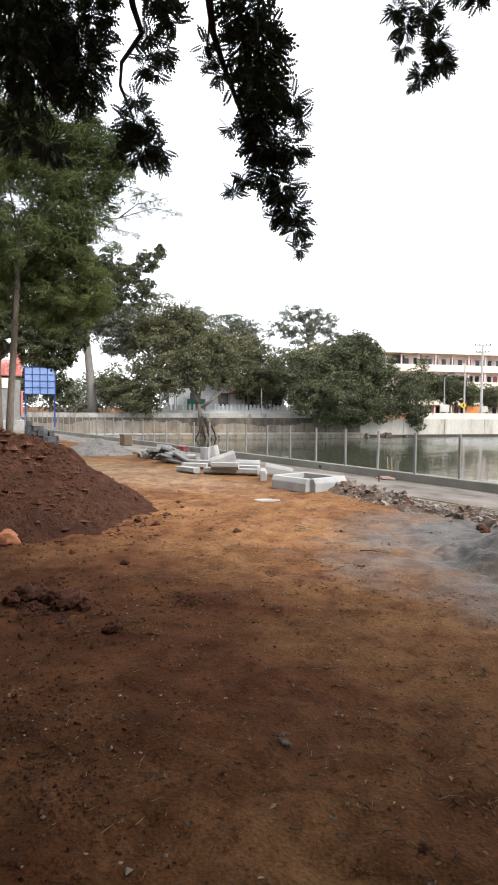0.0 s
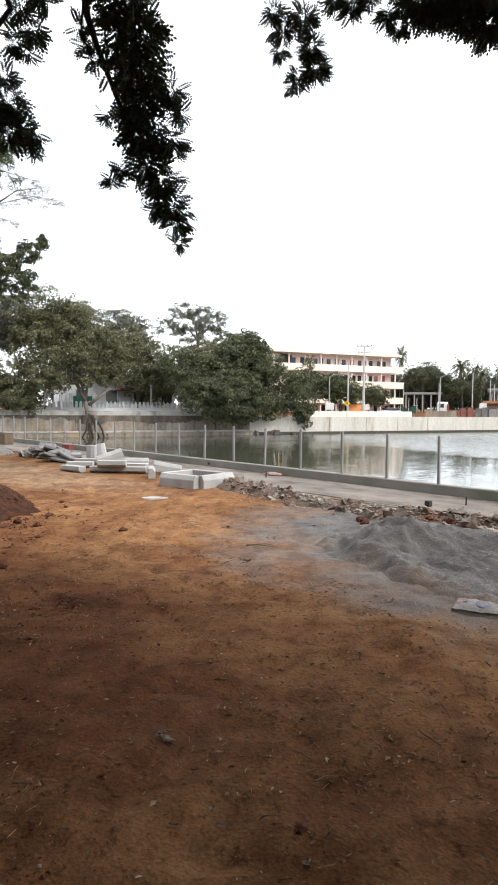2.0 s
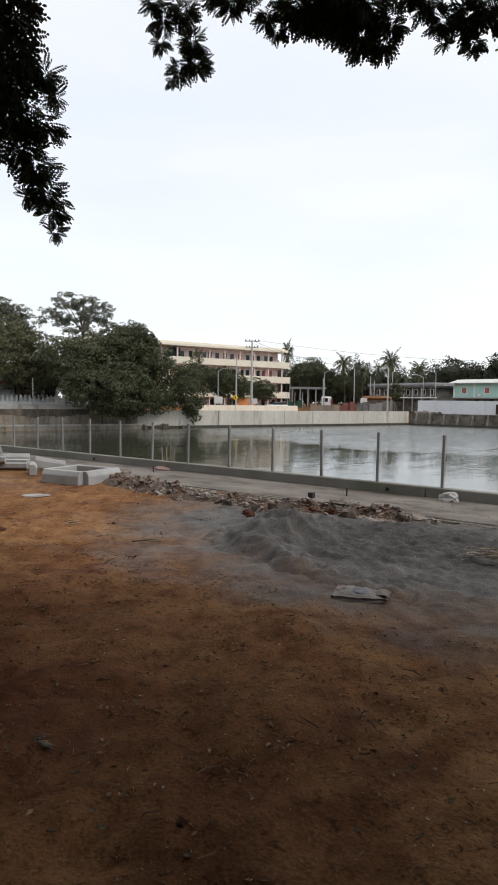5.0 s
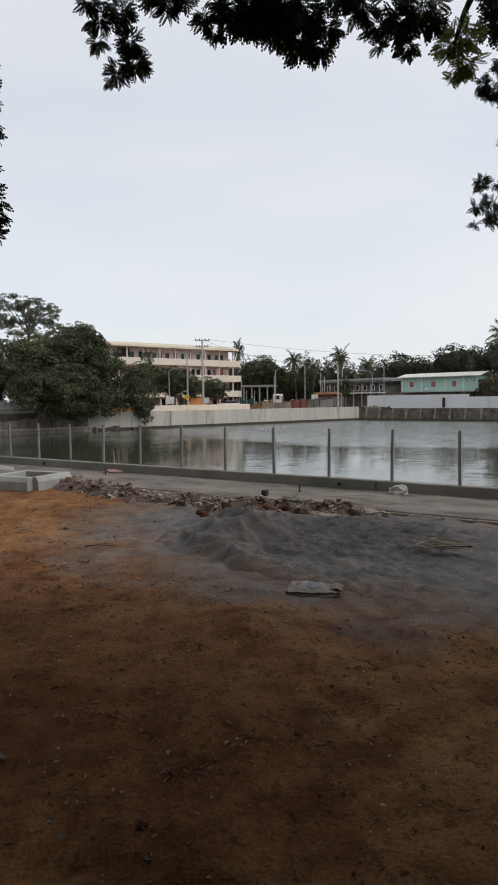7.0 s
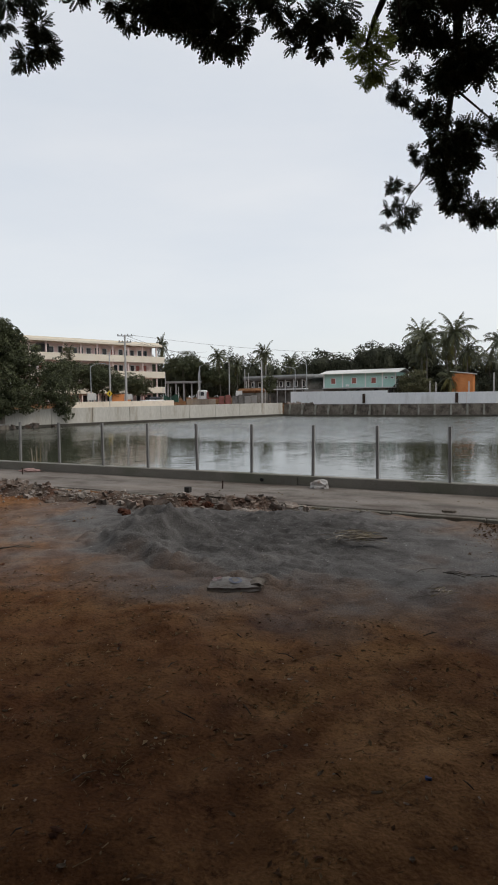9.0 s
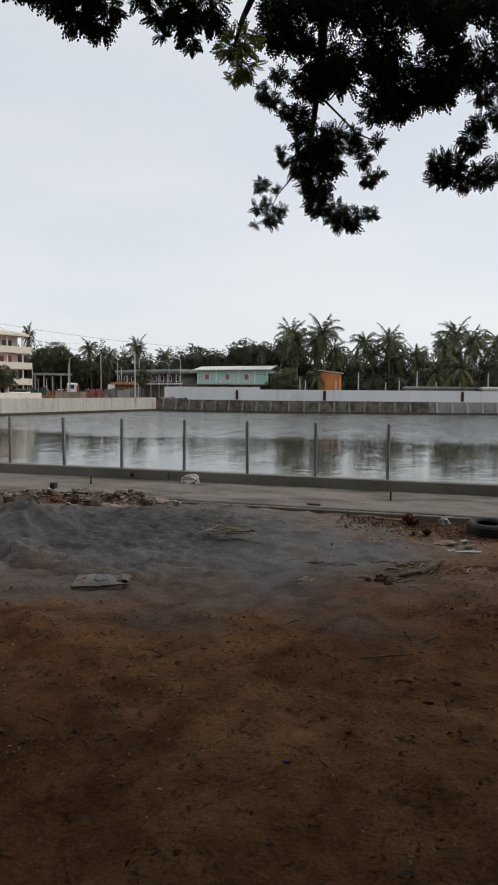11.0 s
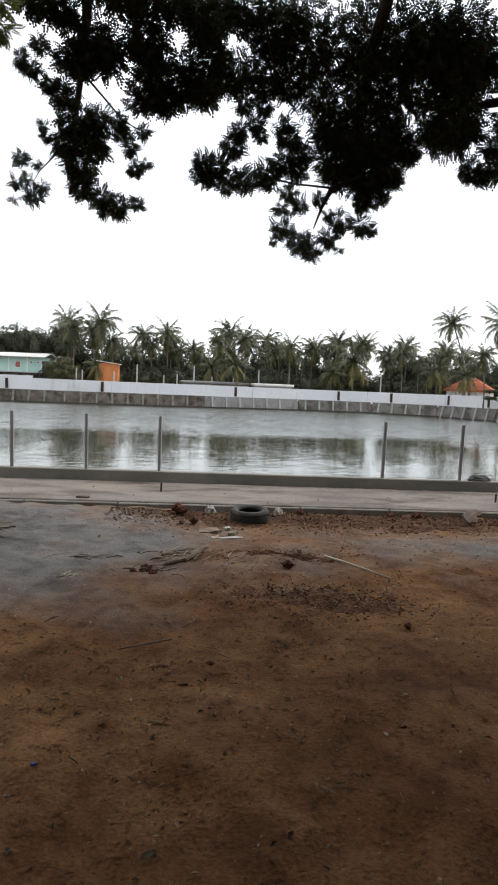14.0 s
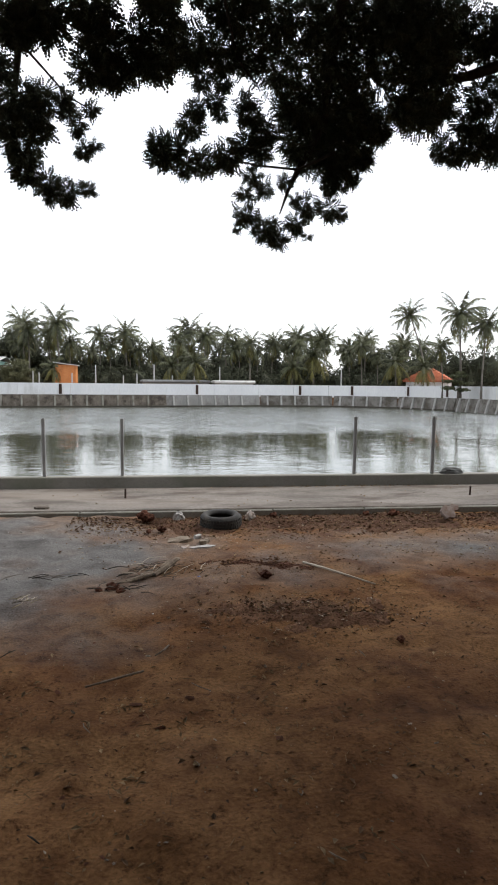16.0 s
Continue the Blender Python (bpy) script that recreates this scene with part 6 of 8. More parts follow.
# green safety netting between poles and an orange site tent behind the cream wall
NET = material("green_netting", (0.020, 0.058, 0.042), (0.045, 0.095, 0.070), 2, 30, 0.9, 0.2)
net = thing("safety_netting", "sagging green safety netting between thin poles", "netting", at=(-67.2, 97.0, 0.2), turn=34)
V, F = ngrid(np.linspace(0, 2.8, 24), np.linspace(0, 1, 8), lambda X, Y: 0 * X)
V = np.stack([V[:, 0], 0.12 * np.sin(2.1 * V[:, 0]) + 0.1 * V[:, 1], V[:, 1] * (1.9 - 0.5 * np.sin(np.pi * V[:, 0] / 2.3) ** 2)], 1)
part("net", mesh_np("net", np.concatenate([V, V + (0, 0.02, 0)]), np.concatenate([F, F[:, ::-1] + len(V)]), NET, True), NET, net)
for x in (0.0, 1.4, 2.8):
    part("pole", piped([(x, 0.05, -0.2), (x, 0.08, 3.3)], [0.05, 0.05], 6), POLE, net)
tent = thing("tent", "small orange plastic tent beside the road", "tent", at=(-63.9, 80.8, 0.2), turn=38)
bm = bmesh.new()
vs = [bm.verts.new(c) for c in ((-1.5, -1.0, 0.6), (1.5, -1.0, 0.6), (1.3, 0, 1.95), (-1.3, 0, 1.95), (1.5, 1.0, 0.6), (-1.5, 1.0, 0.6))]
for q in ((0, 1, 2, 3), (3, 2, 4, 5), (0, 3, 5), (1, 4, 2), (0, 5, 4, 1)):
    bm.faces.new([vs[i] for i in q])
part("cover", bm, ORANGE, tent)
for x, y in ((-1.4, -0.9), (1.4, -0.9), (1.4, 0.9), (-1.4, 0.9)):
    part("pole", piped([(x, y, -0.1), (x, y, 0.75)], [0.04, 0.04], 6), POLE, tent)

# low cream wall along the road behind the concrete bank
wall_run("wall_cream", [(-60.5, 63.5), (-58.6, 74.5), (-57.2, 85.6)], 0.0, 1.1, 0.2, CREAM, "low cream painted roadside wall", bay=4)
wall_run("wall_brick_red", [(-56.6, 88.4), (-53.8, 93.0)], 0.0, 1.25, 0.2, OLD_WALL, "low weathered roadside wall", bay=1.3)


def stacked_panels(label, x, y, n, w, h, turn, mat, group):
    """Building panels standing on edge side by side against a low trestle."""
    o = thing("panel_stack", label, "building panels", group, at=(x, y, 0.2), turn=turn)
    r = random.Random(int(-x * 10))
    for k in range(n):
        ob = part("panel", boxed(-w / 2, w / 2, -0.04, 0.04, 0, h * r.uniform(0.85, 1.1), 0.01), mat, o)
        ob.matrix_basis = pose(r.uniform(-0.08, 0.08), 0.13 * k, 0, 5 + r.uniform(-3, 3), 0, r.uniform(-4, 4))
    part("trestle", boxed(-w / 2 + 0.1, w / 2 - 0.1, 0.13 * n, 0.13 * n + 0.08, 0, 0.8 * h), RUST, o)


RED_PANEL = material("dusty_red_panel", (0.20, 0.075, 0.065), (0.33, 0.14, 0.12), 1.2, 12, 0.85, 0.1, vary=0.15)
for x, y, w, h, a, mat, label in ((-53.2, 93.9, 0.75, 1.35, 36, RED_PANEL, "dusty red panels standing on edge by the road"), (-52.3, 94.6, 0.85, 1.5, 36, RED_PANEL, "dusty red panels standing on edge by the road"), (-51.3, 95.2, 0.9, 1.5, 32, FAR_WALL, "grey concrete panels standing on edge"),
                             (-50.4, 95.6, 0.8, 1.7, 30, FAR_WALL, "grey concrete panels standing on edge"), (-49.4, 96.1, 1.0, 1.4, 28, CONCRETE, "pale concrete panels standing on edge"), (-48.4, 96.6, 0.9, 1.5, 28, CONCRETE, "pale concrete panels standing on edge")):
    stacked_panels(label, x, y, 4, w, h, a, mat, "panels stacked by the road")

# white balustrade on the old wall
bal = thing("balustrade", "white balustrade with rounded balusters along the road", "balustrade")
tagged(bal, kind="structure")
bm = boxed(-0.07, 0.07, -0.14, 0.14, 0, 0.42, 0.04)
bmesh.ops.create_uvsphere(bm, u_segments=7, v_segments=5, radius=0.13, matrix=pose(0, 0, 0.5))
BAL = mesh_bm("baluster", bm, WHITE)
for k in range(44):
    t = k / 43
    ob = part("baluster", BAL, WHITE, bal)
    ob.matrix_basis = pose(-60.6 + 5.0 * t, 24.0 + 18.0 * t, 1.35, 0, 0, -15)
ob = part("base_rail", boxed(0, 18.7, -0.1, 0.1, 0.0, 1.35), WHITE, bal)
ob.matrix_basis = pose(-60.6, 24.0, 0, 0, 0, 74.5)
gate = thing("gate", "dark green sheet gate between white posts", "gate", at=(-60.3, 30.2, 0.5), turn=75)
part("leaf", boxed(0, 1.9, -0.03, 0.03, 0.1, 2.0), GREEN, gate)
for x in (-0.4, 1.95):
    part("gate_post", boxed(x, x + 0.35, -0.17, 0.17, 0, 2.3, 0.03), WHITE, gate)
white_house = thing("house", "white roadside house half hidden by trees", "house", at=(-67.6, 31.5, 0.6), turn=75)
part("wall", boxed(0, 12, -6, 0, 0, 4.0), WHITE_WALL, white_house)
part("roof", boxed(-0.5, 12.5, -6.5, 0.6, 4.0, 4.3), POLE, white_house)
for k in range(4):
    opening(white_house, 1.2 + 3.1 * k, 2.4 + 3.1 * k, 1.2, 2.6, -6.0, GLASS_DARK, WHITE)

# kiosk and billboard at the far end of the fence
kiosk = thing("kiosk", "weathered grey kiosk with a faded red top", "kiosk", at=(-43.6, 7.3, 0.0), turn=82)
part("body", boxed(0, 2.3, 0, 2.2, 0, 3.3, 0.03), FAR_WALL, kiosk)
part("fascia", boxed(-0.1, 2.4, -0.15, 2.3, 3.55, 4.6, 0.03), material("mottled_red_paint", (0.36, 0.085, 0.07), (0.58, 0.20, 0.17), 2, 12, 0.9, 0.2, stain=(0.62, 0.44, 0.40), stain_scale=1.6, stain_at=0.54), kiosk, "faded mottled red fascia")
part("window", boxed(0.7, 1.7, -0.06, -0.01, 2.75, 3.4, 0.02), CREAM, kiosk, "pale shuttered window")
part("sign_board", boxed(1.7, 2.4, -0.2, -0.16, 4.3, 5.0, 0.02), RED, kiosk, "faded red sign board")
part("banner", boxed(2.3, 2.44, -0.1, 0.2, 1.0, 2.6, 0.03), RED, kiosk)
part("plinth", boxed(-0.2, 2.5, -0.3, 2.3, 0, 0.7, 0.03), CONCRETE, kiosk)
board = thing("billboard", "blue billboard with grid frame on steel legs", "billboard", at=(-50.7, 11.5, 0.6), turn=76)
panel = part("panel", boxed(0, 2.3, -0.05, 0.03, 1.95, 4.0), BLUE, board)
for x in (0, 0.56, 1.12, 1.68, 2.24):
    part("frame_bar", boxed(x, x + 0.06, -0.1, -0.05, 1.9, 4.05), BLUE_FRAME, board)
for z in (1.92, 2.42, 2.92, 3.42, 3.96):
    part("frame_bar", boxed(0, 2.3, -0.09, -0.05, z, z + 0.05), BLUE_FRAME, board)
for x in (0.02, 2.16):
    part("leg", boxed(x, x + 0.12, 0.03, 0.15, -0.6, 4.1), BLUE_FRAME, board)


def pole(x, y, h, r, label, arms=0, lamp=0.0, z0=0.2, turn=0.0):
    """A tapered pole with cross-arms and insulators, or with a curved lamp arm."""
    o = thing("street_lamp" if lamp else "utility_pole", label, "street lamp" if lamp else "utility pole", "poles round the pond", at=(x, y, z0), turn=turn)
    part("shaft", piped([(0, 0, -0.3), (0, 0, h * 0.5), (0, 0, h)], [r, r * 0.85, r * 0.65], 8), STEEL if lamp else POLE, o)
    for k in range(arms):
        z = h - 0.25 - 0.95 * k
        arm = part("cross_arm", boxed(-1.15 + 0.2 * k, 1.15 - 0.2 * k, -0.06, 0.06, z, z + 0.12), STEEL, o)
        for q in (-1.0, -0.45, 0.45, 1.0):
            part("insulator", piped([(q * (1 - 0.17 * k), 0, z + 0.12), (q * (1 - 0.17 * k), 0, z + 0.2), (q * (1 - 0.17 * k), 0, z + 0.34)], [0.05, 0.1, 0.05], 6), RUST, arm)
    if lamp:
        arm = part("lamp_arm", piped([(0, 0, h - 0.1), (lamp * 0.35, 0, h + 0.3), (lamp, 0, h + 0.45)], [0.05, 0.045, 0.04], 6), STEEL, o)
        part("lamp_head", boxed(lamp - 0.1, lamp + 0.6, -0.13, 0.13, h + 0.38, h + 0.5, 0.04), STEEL, arm)
    return o


pole(-60.2, 77.3, 10.8, 0.19, "tall concrete utility pole with two cross-arms", arms=2, turn=35)
pole(-63.3, 77.4, 8.3, 0.14, "concrete utility pole beside the road")
pole(-64.2, 74.1, 6.1, 0.1, "grey street lamp with a curved arm", lamp=1.7, turn=50)
pole(-57.4, 93.9, 6.6, 0.1, "grey street lamp with a curved arm", lamp=1.8, turn=40)
pole(-45.9, 94.5, 7.2, 0.15, "concrete utility pole near the bank corner")
pole(-37.6, 93.5, 6.2, 0.09, "grey street lamp with a curved arm", lamp=-1.6, turn=10)
pole(-44.0, 104.0, 6.0, 0.09, "grey street lamp with a curved arm", lamp=-1.6, turn=10)
for x, y, h in ((-62.0, 101, 6.0), (-57.5, 104.5, 7.8), (-55.0, 106, 6.5), (-53.2, 104, 5.6), (-51.6, 108, 7.2), (-49.4, 103, 5.0), (-67.0, 97.5, 5.5)):
    pole(x, y, h, 0.1, "slim grey pole behind the road")
for x, y, h in ((-19.6, 98.2, 3.4), (-18.8, 98.6, 3.2), (-10.7, 99.4, 4.4), (-6.6, 99.6, 2.9), (0.8, 100.2, 3.0), (4.2, 101.0, 2.9), (-14.2, 99.6, 3.2), (-2.0, 100.0, 4.6), (8.2, 101.5, 4.4), (-4.6, 100, 3.2), (27.6, 100.5, 4.4)):
    pole(x, y, h, 0.13, "squared grey post standing behind the wall")
for k, (a, b) in enumerate((((-60.9, 76.8, 10.95), (-76, 128, 12.0)), ((-60.2, 77.3, 10.95), (-45.9, 94.5, 7.3)), ((-59.5, 77.8, 10.95), (-30.0, 135.0, 10.5)))):
    a, b = Vector(a), Vector(b)
    pts = [a.lerp(b, t / 10) - Vector((0, 0, 1.2 * 4 * (t / 10) * (1 - t / 10))) for t in range(11)]
    solid("power_cable", piped([tuple(p) for p in pts], [0.018] * 11, 4), RUST, "thin black overhead power cable", "cable", "overhead cables")

sign = thing("road_sign", "yellow diamond road sign on a post", "road sign", at=(-58.2, 71.0, 0.3), turn=45)
part("post", boxed(-0.04, 0.04, -0.04, 0.04, 0, 1.7), STEEL, sign)
bm = boxed(-0.32, 0.32, -0.02, 0.02, -0.32, 0.32, 0.01)
bmesh.ops.transform(bm, matrix=pose(0, -0.05, 1.9, 0, 45, 0), verts=bm.verts[:])
plate = part("plate", bm, YELLOW, sign)
part("symbol", boxed(-0.07, 0.07, -0.09, -0.075, 1.75, 2.1, 0.02), DARK, plate)
for x, y, h in ((-60.2, 69.6, 0.7), (-61.5, 79.5, 0.6), (-52.8, 99.5, 0.9)):
    s = thing("notice_board", "plain white notice board on two legs", "notice board", "notice boards by the road", at=(x, y, 0.3), turn=50)
    part("panel", boxed(-0.6, 0.6, -0.03, 0.03, 1.0, 1.0 + 1.4 * h, 0.02), SHEET, s)
    for q in (-0.6, 0.6):
        part("leg", boxed(q - 0.04, q + 0.04, 0.03, 0.1, 0, 1.0 + h), STEEL, s)

# parked lorry by the road
truck = thing("truck", "white lorry with a low empty bed parked by the road", "truck", at=(-62.2, 101.0, 0.3), turn=26)
cab = part("cab", boxed(0, 1.7, -1.0, 1.0, 0.6, 2.5, 0.15), WHITE, truck)
part("windscreen", boxed(-0.03, 0.02, -0.85, 0.85, 1.5, 2.25, 0.01), GLASS_DARK, cab)
part("side_window", boxed(0.35, 1.2, -1.03, -0.98, 1.5, 2.2, 0.01), GLASS_DARK, cab)
part("bumper", boxed(-0.12, 0.0, -0.95, 0.95, 0.5, 0.8, 0.03), RUST, cab)
part("bed", boxed(1.8, 5.6, -1.05, 1.05, 0.85, 1.05, 0.03), DULL_RED, truck)
part("headboard", boxed(1.75, 1.85, -1.05, 1.05, 1.05, 2.2, 0.02), DULL_RED, truck)
for x in (0.75, 4.5):
    for y in (-0.95, 0.75):
        wheel = part("wheel", piped([(x, y, 0.45), (x, y + 0.1, 0.45), (x, y + 0.2, 0.45)], [0.42, 0.45, 0.42], 14), RUBBER, truck)
        part("rim", piped([(x, y - 0.01, 0.45), (x, y + 0.21, 0.45)], [0.22, 0.22], 10), STEEL, wheel)
car = thing("car", "small pale car parked behind the roadside wall", "car", at=(-62.5, 84.5, 0.25), turn=70)
bm = boxed(0, 3.7, -0.8, 0.8, 0.35, 0.95, 0.12)
part("body", bm, WHITE, car)
part("cabin", boxed(0.8, 3.2, -0.7, 0.7, 0.95, 1.45, 0.18), GLASS_DARK, car)
for x in (0.75, 2.95):
    for y in (-0.8, 0.62):
        part("wheel", piped([(x, y, 0.3), (x, y + 0.18, 0.3)], [0.3, 0.3], 12), RUBBER, car)

for x, y, h in ((-56.6, 25.5, 2.3), (-56.2, 27.0, 1.8), (-54.0, 35.4, 2.6)):
    pole(x, y, h, 0.06, "slim grey post on the old pond wall", z0=1.0)
awn = thing("awning", "small red canvas awning among the trees", "awning", at=(-59.9, 27.8, 0.5), turn=75)
part("canvas", boxed(-0.8, 0.8, -0.5, 0.5, 2.6, 2.95, 0.1), RED, awn)
for q in (-0.7, 0.7):
    part("pole", boxed(q - 0.04, q + 0.04, -0.04, 0.04, 0, 2.6), STEEL, awn)
awn2 = copy_thing(awn, pose(-60.0, 36.0, 0.5, 0, 0, 75))
awn3 = copy_thing(awn, pose(-57.0, 44.0, -0.6, 0, 0, 75) @ Matrix.Diagonal((1.8, 1, 1, 1)))



# ---- the near yard ----
def heap(name, label, category, xs, ys, height, mat):
    V, F = ngrid(xs, ys, height)
    return solid(name, mesh_np(name, V, F, mat, True), None, label, category)


def soil_height(X, Y):
    wob = 0.35 * fbm(X, Y, 0.8, 4)
    r = np.hypot((X + 11.8) / 1.2, (Y - 1.15)) + wob
    body = 2.05 * np.clip(1 - r / 3.55, 0, 1)
    body -= 0.4 * np.clip(body - 0.8, 0, 2)
    lumps = 0.18 * fbm(X, Y, 1.7, 7) + 0.14 * (1 - 2 * np.abs(fbm(X, Y, 4, 6, 3))) + 0.13 * fbm(X, Y, 9, 8, 3)
    return body + lumps * np.clip(1.2 - r / 3.5, 0, 1) - 0.09


heap("soil_mound", "tall heap of loose dark red soil", "soil heap", np.arange(-17, -6.6, 0.06), np.arange(-3.6, 5.6, 0.06), soil_height, SOIL)


def sand_height(X, Y):
    wob = 0.30 * fbm(X, Y, 1.3, 14) + 0.10 * fbm(X, Y, 4.0, 13)
    r = np.hypot((X + 3.98) / 0.72, (Y - 6.0) / 0.72) + wob
    r2 = np.hypot((X + 2.4) / 3.0, (Y - 6.55) / 1.9) + 0.7 * wob
    inside = np.clip((1.12 - r2) / 0.35, 0, 1)
    cone = 0.27 * np.clip(1 - r / 0.92, 0, 1) ** 0.85 - 0.09 * np.exp(-(np.hypot(X + 3.67, Y - 5.77) / 0.2) ** 2)
    cone *= 0.75 + 0.65 * (1 - 2 * np.abs(fbm(X, Y, 3.0, 18, 3)))
    crest = 1 - 2 * np.abs(fbm(X + 0.25 * Y, Y * 1.5, 2.6, 9))
    ripple = 1 - 2 * np.abs(fbm(X, Y * 1.6, 6.0, 10, 3))
    ridge = 0.10 * np.exp(-(((Y - 5.15) + 0.35 * (X + 3.4) + 0.14 * fbm(X, Y, 1.5, 15)) / 0.13) ** 2) * np.clip(1.3 - np.abs(X + 3.5) / 0.8, 0, 1)
    calm = np.clip((-0.9 - X) / 1.4, 0.12, 1)
    return -0.11 + inside * (0.117 - 0.012 * (1 - calm)) + inside * calm * (0.034 * crest + 0.030 * ripple + 0.040 * fbm(X, Y, 12, 12, 3) + 0.05 * np.clip(fbm(X, Y, 3.2, 16, 3), 0, 1)) + inside * 0.012 * fbm(X, Y, 1.4, 17) + cone + ridge


heap("sand_mound", "spread mound of damp grey sand", "sand heap", np.arange(-6.2, 1.2, 0.033), np.arange(4.3, 8.5, 0.033), sand_height, DIRT)


def berm_height(X, Y):
    edge = np.clip((8.44 - Y) / 0.12, 0, 1) * np.clip((Y - 7.35 + 0.25 * fbm(X, Y, 1.2, 21)) / 0.5, 0, 1) * np.clip((X + 0.5 + 0.5 * fbm(X, Y, 1.0, 22)) / 0.8, 0, 1)
    return -0.09 + edge * (0.075 + 0.05 * fbm(X, Y, 2.5, 23) + 0.03 * fbm(X, Y, 9, 24, 3))


heap("soil_berm", "low ragged strip of dark red soil along the walkway", "soil heap", np.arange(-0.9, 8.0, 0.05), np.arange(7.0, 8.49, 0.05), berm_height, MULCH)


def mulch_height(X, Y):
    r = np.hypot((X - 1.18) / 0.72, (Y - 4.88) / 0.42) + 0.5 * fbm(X, Y, 2.4, 31)
    return -0.075 + 0.13 * np.clip(1.15 - r, 0, 1) ** 0.7 + 0.05 * fbm(X, Y, 5, 33, 3) + 0.03 * fbm(X, Y, 14, 32, 3)


CHIPS = material("reddish_crumbled_soil", (0.066, 0.033, 0.020), (0.185, 0.098, 0.058), 6, 60, 0.95, 1.0, 0.03, stain=(0.065, 0.034, 0.021), stain_scale=3.5, stain_at=0.54, specular=0.05)
heap("soil_mound", "low heap of dark crumbled soil and chips", "soil heap", np.arange(0.1, 2.3, 0.03), np.arange(4.2, 5.6, 0.03), mulch_height, CHIPS)


def clods_height(X, Y):
    r = np.hypot((X + 5.15) / 0.6, (Y - 1.35) / 0.45) + 0.4 * fbm(X, Y, 1.6, 41)
    return -0.05 + 0.085 * np.clip(1.1 - r, 0, 1) ** 0.8 + 0.03 * fbm(X, Y, 7, 42, 3) * np.clip(1.3 - r, 0, 1)


heap("soil_patch", "low patch of dark crumbly soil", "soil heap", np.arange(-6.4, -4.0, 0.035), np.arange(0.3, 2.4, 0.035), clods_height, SOIL)


GRAVEL = material("grey_gravel", (0.080, 0.074, 0.069), (0.185, 0.172, 0.160), 5, 22, 0.95, 0.9, 0.04, stain=(0.16, 0.11, 0.08), stain_scale=0.9, stain_at=0.55)


def gravel_height(X, Y):
    r = np.hypot((X + 21.6) / 1.7, (Y - 7.4) / 1.2) + 0.25 * fbm(X, Y, 1.0, 51)
    return -0.06 + 0.56 * np.clip(1 - r, 0, 1) ** 0.75 + 0.05 * fbm(X, Y, 5, 52, 3)


heap("gravel_heap", "heap of pale grey gravel", "gravel heap", np.arange(-24, -19, 0.07), np.arange(5.6, 9.2, 0.07), gravel_height, GRAVEL)


def strip_height(X, Y):
    r = np.hypot((X - 0.95) / 0.75, ((Y - 6.12) + 0.2 * (X - 0.95)) / 0.17) + 0.4 * fbm(X, Y, 2.2, 45)
    return -0.06 + 0.10 * np.clip(1.2 - r, 0, 1) ** 0.7 + 0.02 * fbm(X, Y, 10, 46, 3)


heap("soil_mound", "narrow ridge of dark crumbled soil on the yard", "soil heap", np.arange(-0.2, 2.2, 0.035), np.arange(5.6, 6.7, 0.03), strip_height, SOIL)
# kerb stones: chamfered precast blocks
def kerb_shape(L, w=0.15, h=0.26):
    bm = bmesh.new()
    prof = [(-w / 2, 0), (w / 2, 0), (w / 2, h), (-w / 2 + 0.05, h), (-w / 2, h - 0.09)]
    ends = [[bm.verts.new((x, y, z)) for y, z in prof] for x in (-L / 2, L / 2)]
    n = len(prof)
    for k in range(n):
        bm.faces.new((ends[0][k], ends[0][(k + 1) % n], ends[1][(k + 1) % n], ends[1][k]))
    bm.faces.new(ends[0][::-1])
    bm.faces.new(ends[1])
    bmesh.ops.recalc_face_normals(bm, faces=bm.faces[:])
    bmesh.ops.bevel(bm, geom=bm.edges[:], offset=0.008, segments=1, affect="EDGES")
    return bm


kerb_stone = solid("kerb_stone", kerb_shape(0.95), PRECAST, "pale precast concrete kerb stone lying loose", "kerb stone", "loose kerb stones")
kerb_stone.matrix_basis = pose(-10.10, 7.32, 0.0, 0, 0, 9)
KERBS = [(-9.68, 7.93, 0, 0, 0, 101), (-10.22, 8.22, 0, 0, 0, 189), (-10.68, 7.75, 0, 0, 0, 279), (-11.93, 7.90, 0, 0, 0, 146), (-12.28, 8.52, 0.04, 0, 11, 62),
         (-13.5, 7.62, 0.075, 90, 0, 48), (-13.02, 8.1, 0.075, 90, 0, 45), (-13.22, 7.66, 0.228, 90, 0, 50), (-13.75, 8.62, 0.075, 90, 0, 38), (-14.02, 7.14, 0.075, 90, 0, 14),
         (-14.95, 7.75, 0.075, 90, 0, 48), (-14.62, 8.42, 0.16, 0, -19, 66), (-14.3, 8.95, 0.0, 0, 0, 55), (-15.7, 8.35, 0.075, 90, 0, 40)]
for i, (x, y, *rest) in enumerate(KERBS):
    copy_thing(kerb_stone, pose(x, y, *rest) @ Matrix.Diagonal((1.0 if i < 3 else 0.70, 1, 1.0 if i < 3 else 0.85, 1)))
upright = solid("kerb_stone", kerb_shape(0.5), PRECAST, "short pale kerb stone standing on end", "kerb stone", "loose kerb stones")
upright.matrix_basis = pose(-16.25, 8.62, 0.22, 0, 90, 20)
copy_thing(upright, pose(-16.35, 8.95, 0.22, 0, 78, 50))
copy_thing(upright, pose(-16.4, 8.2, 0.0, 0, 0, 60))

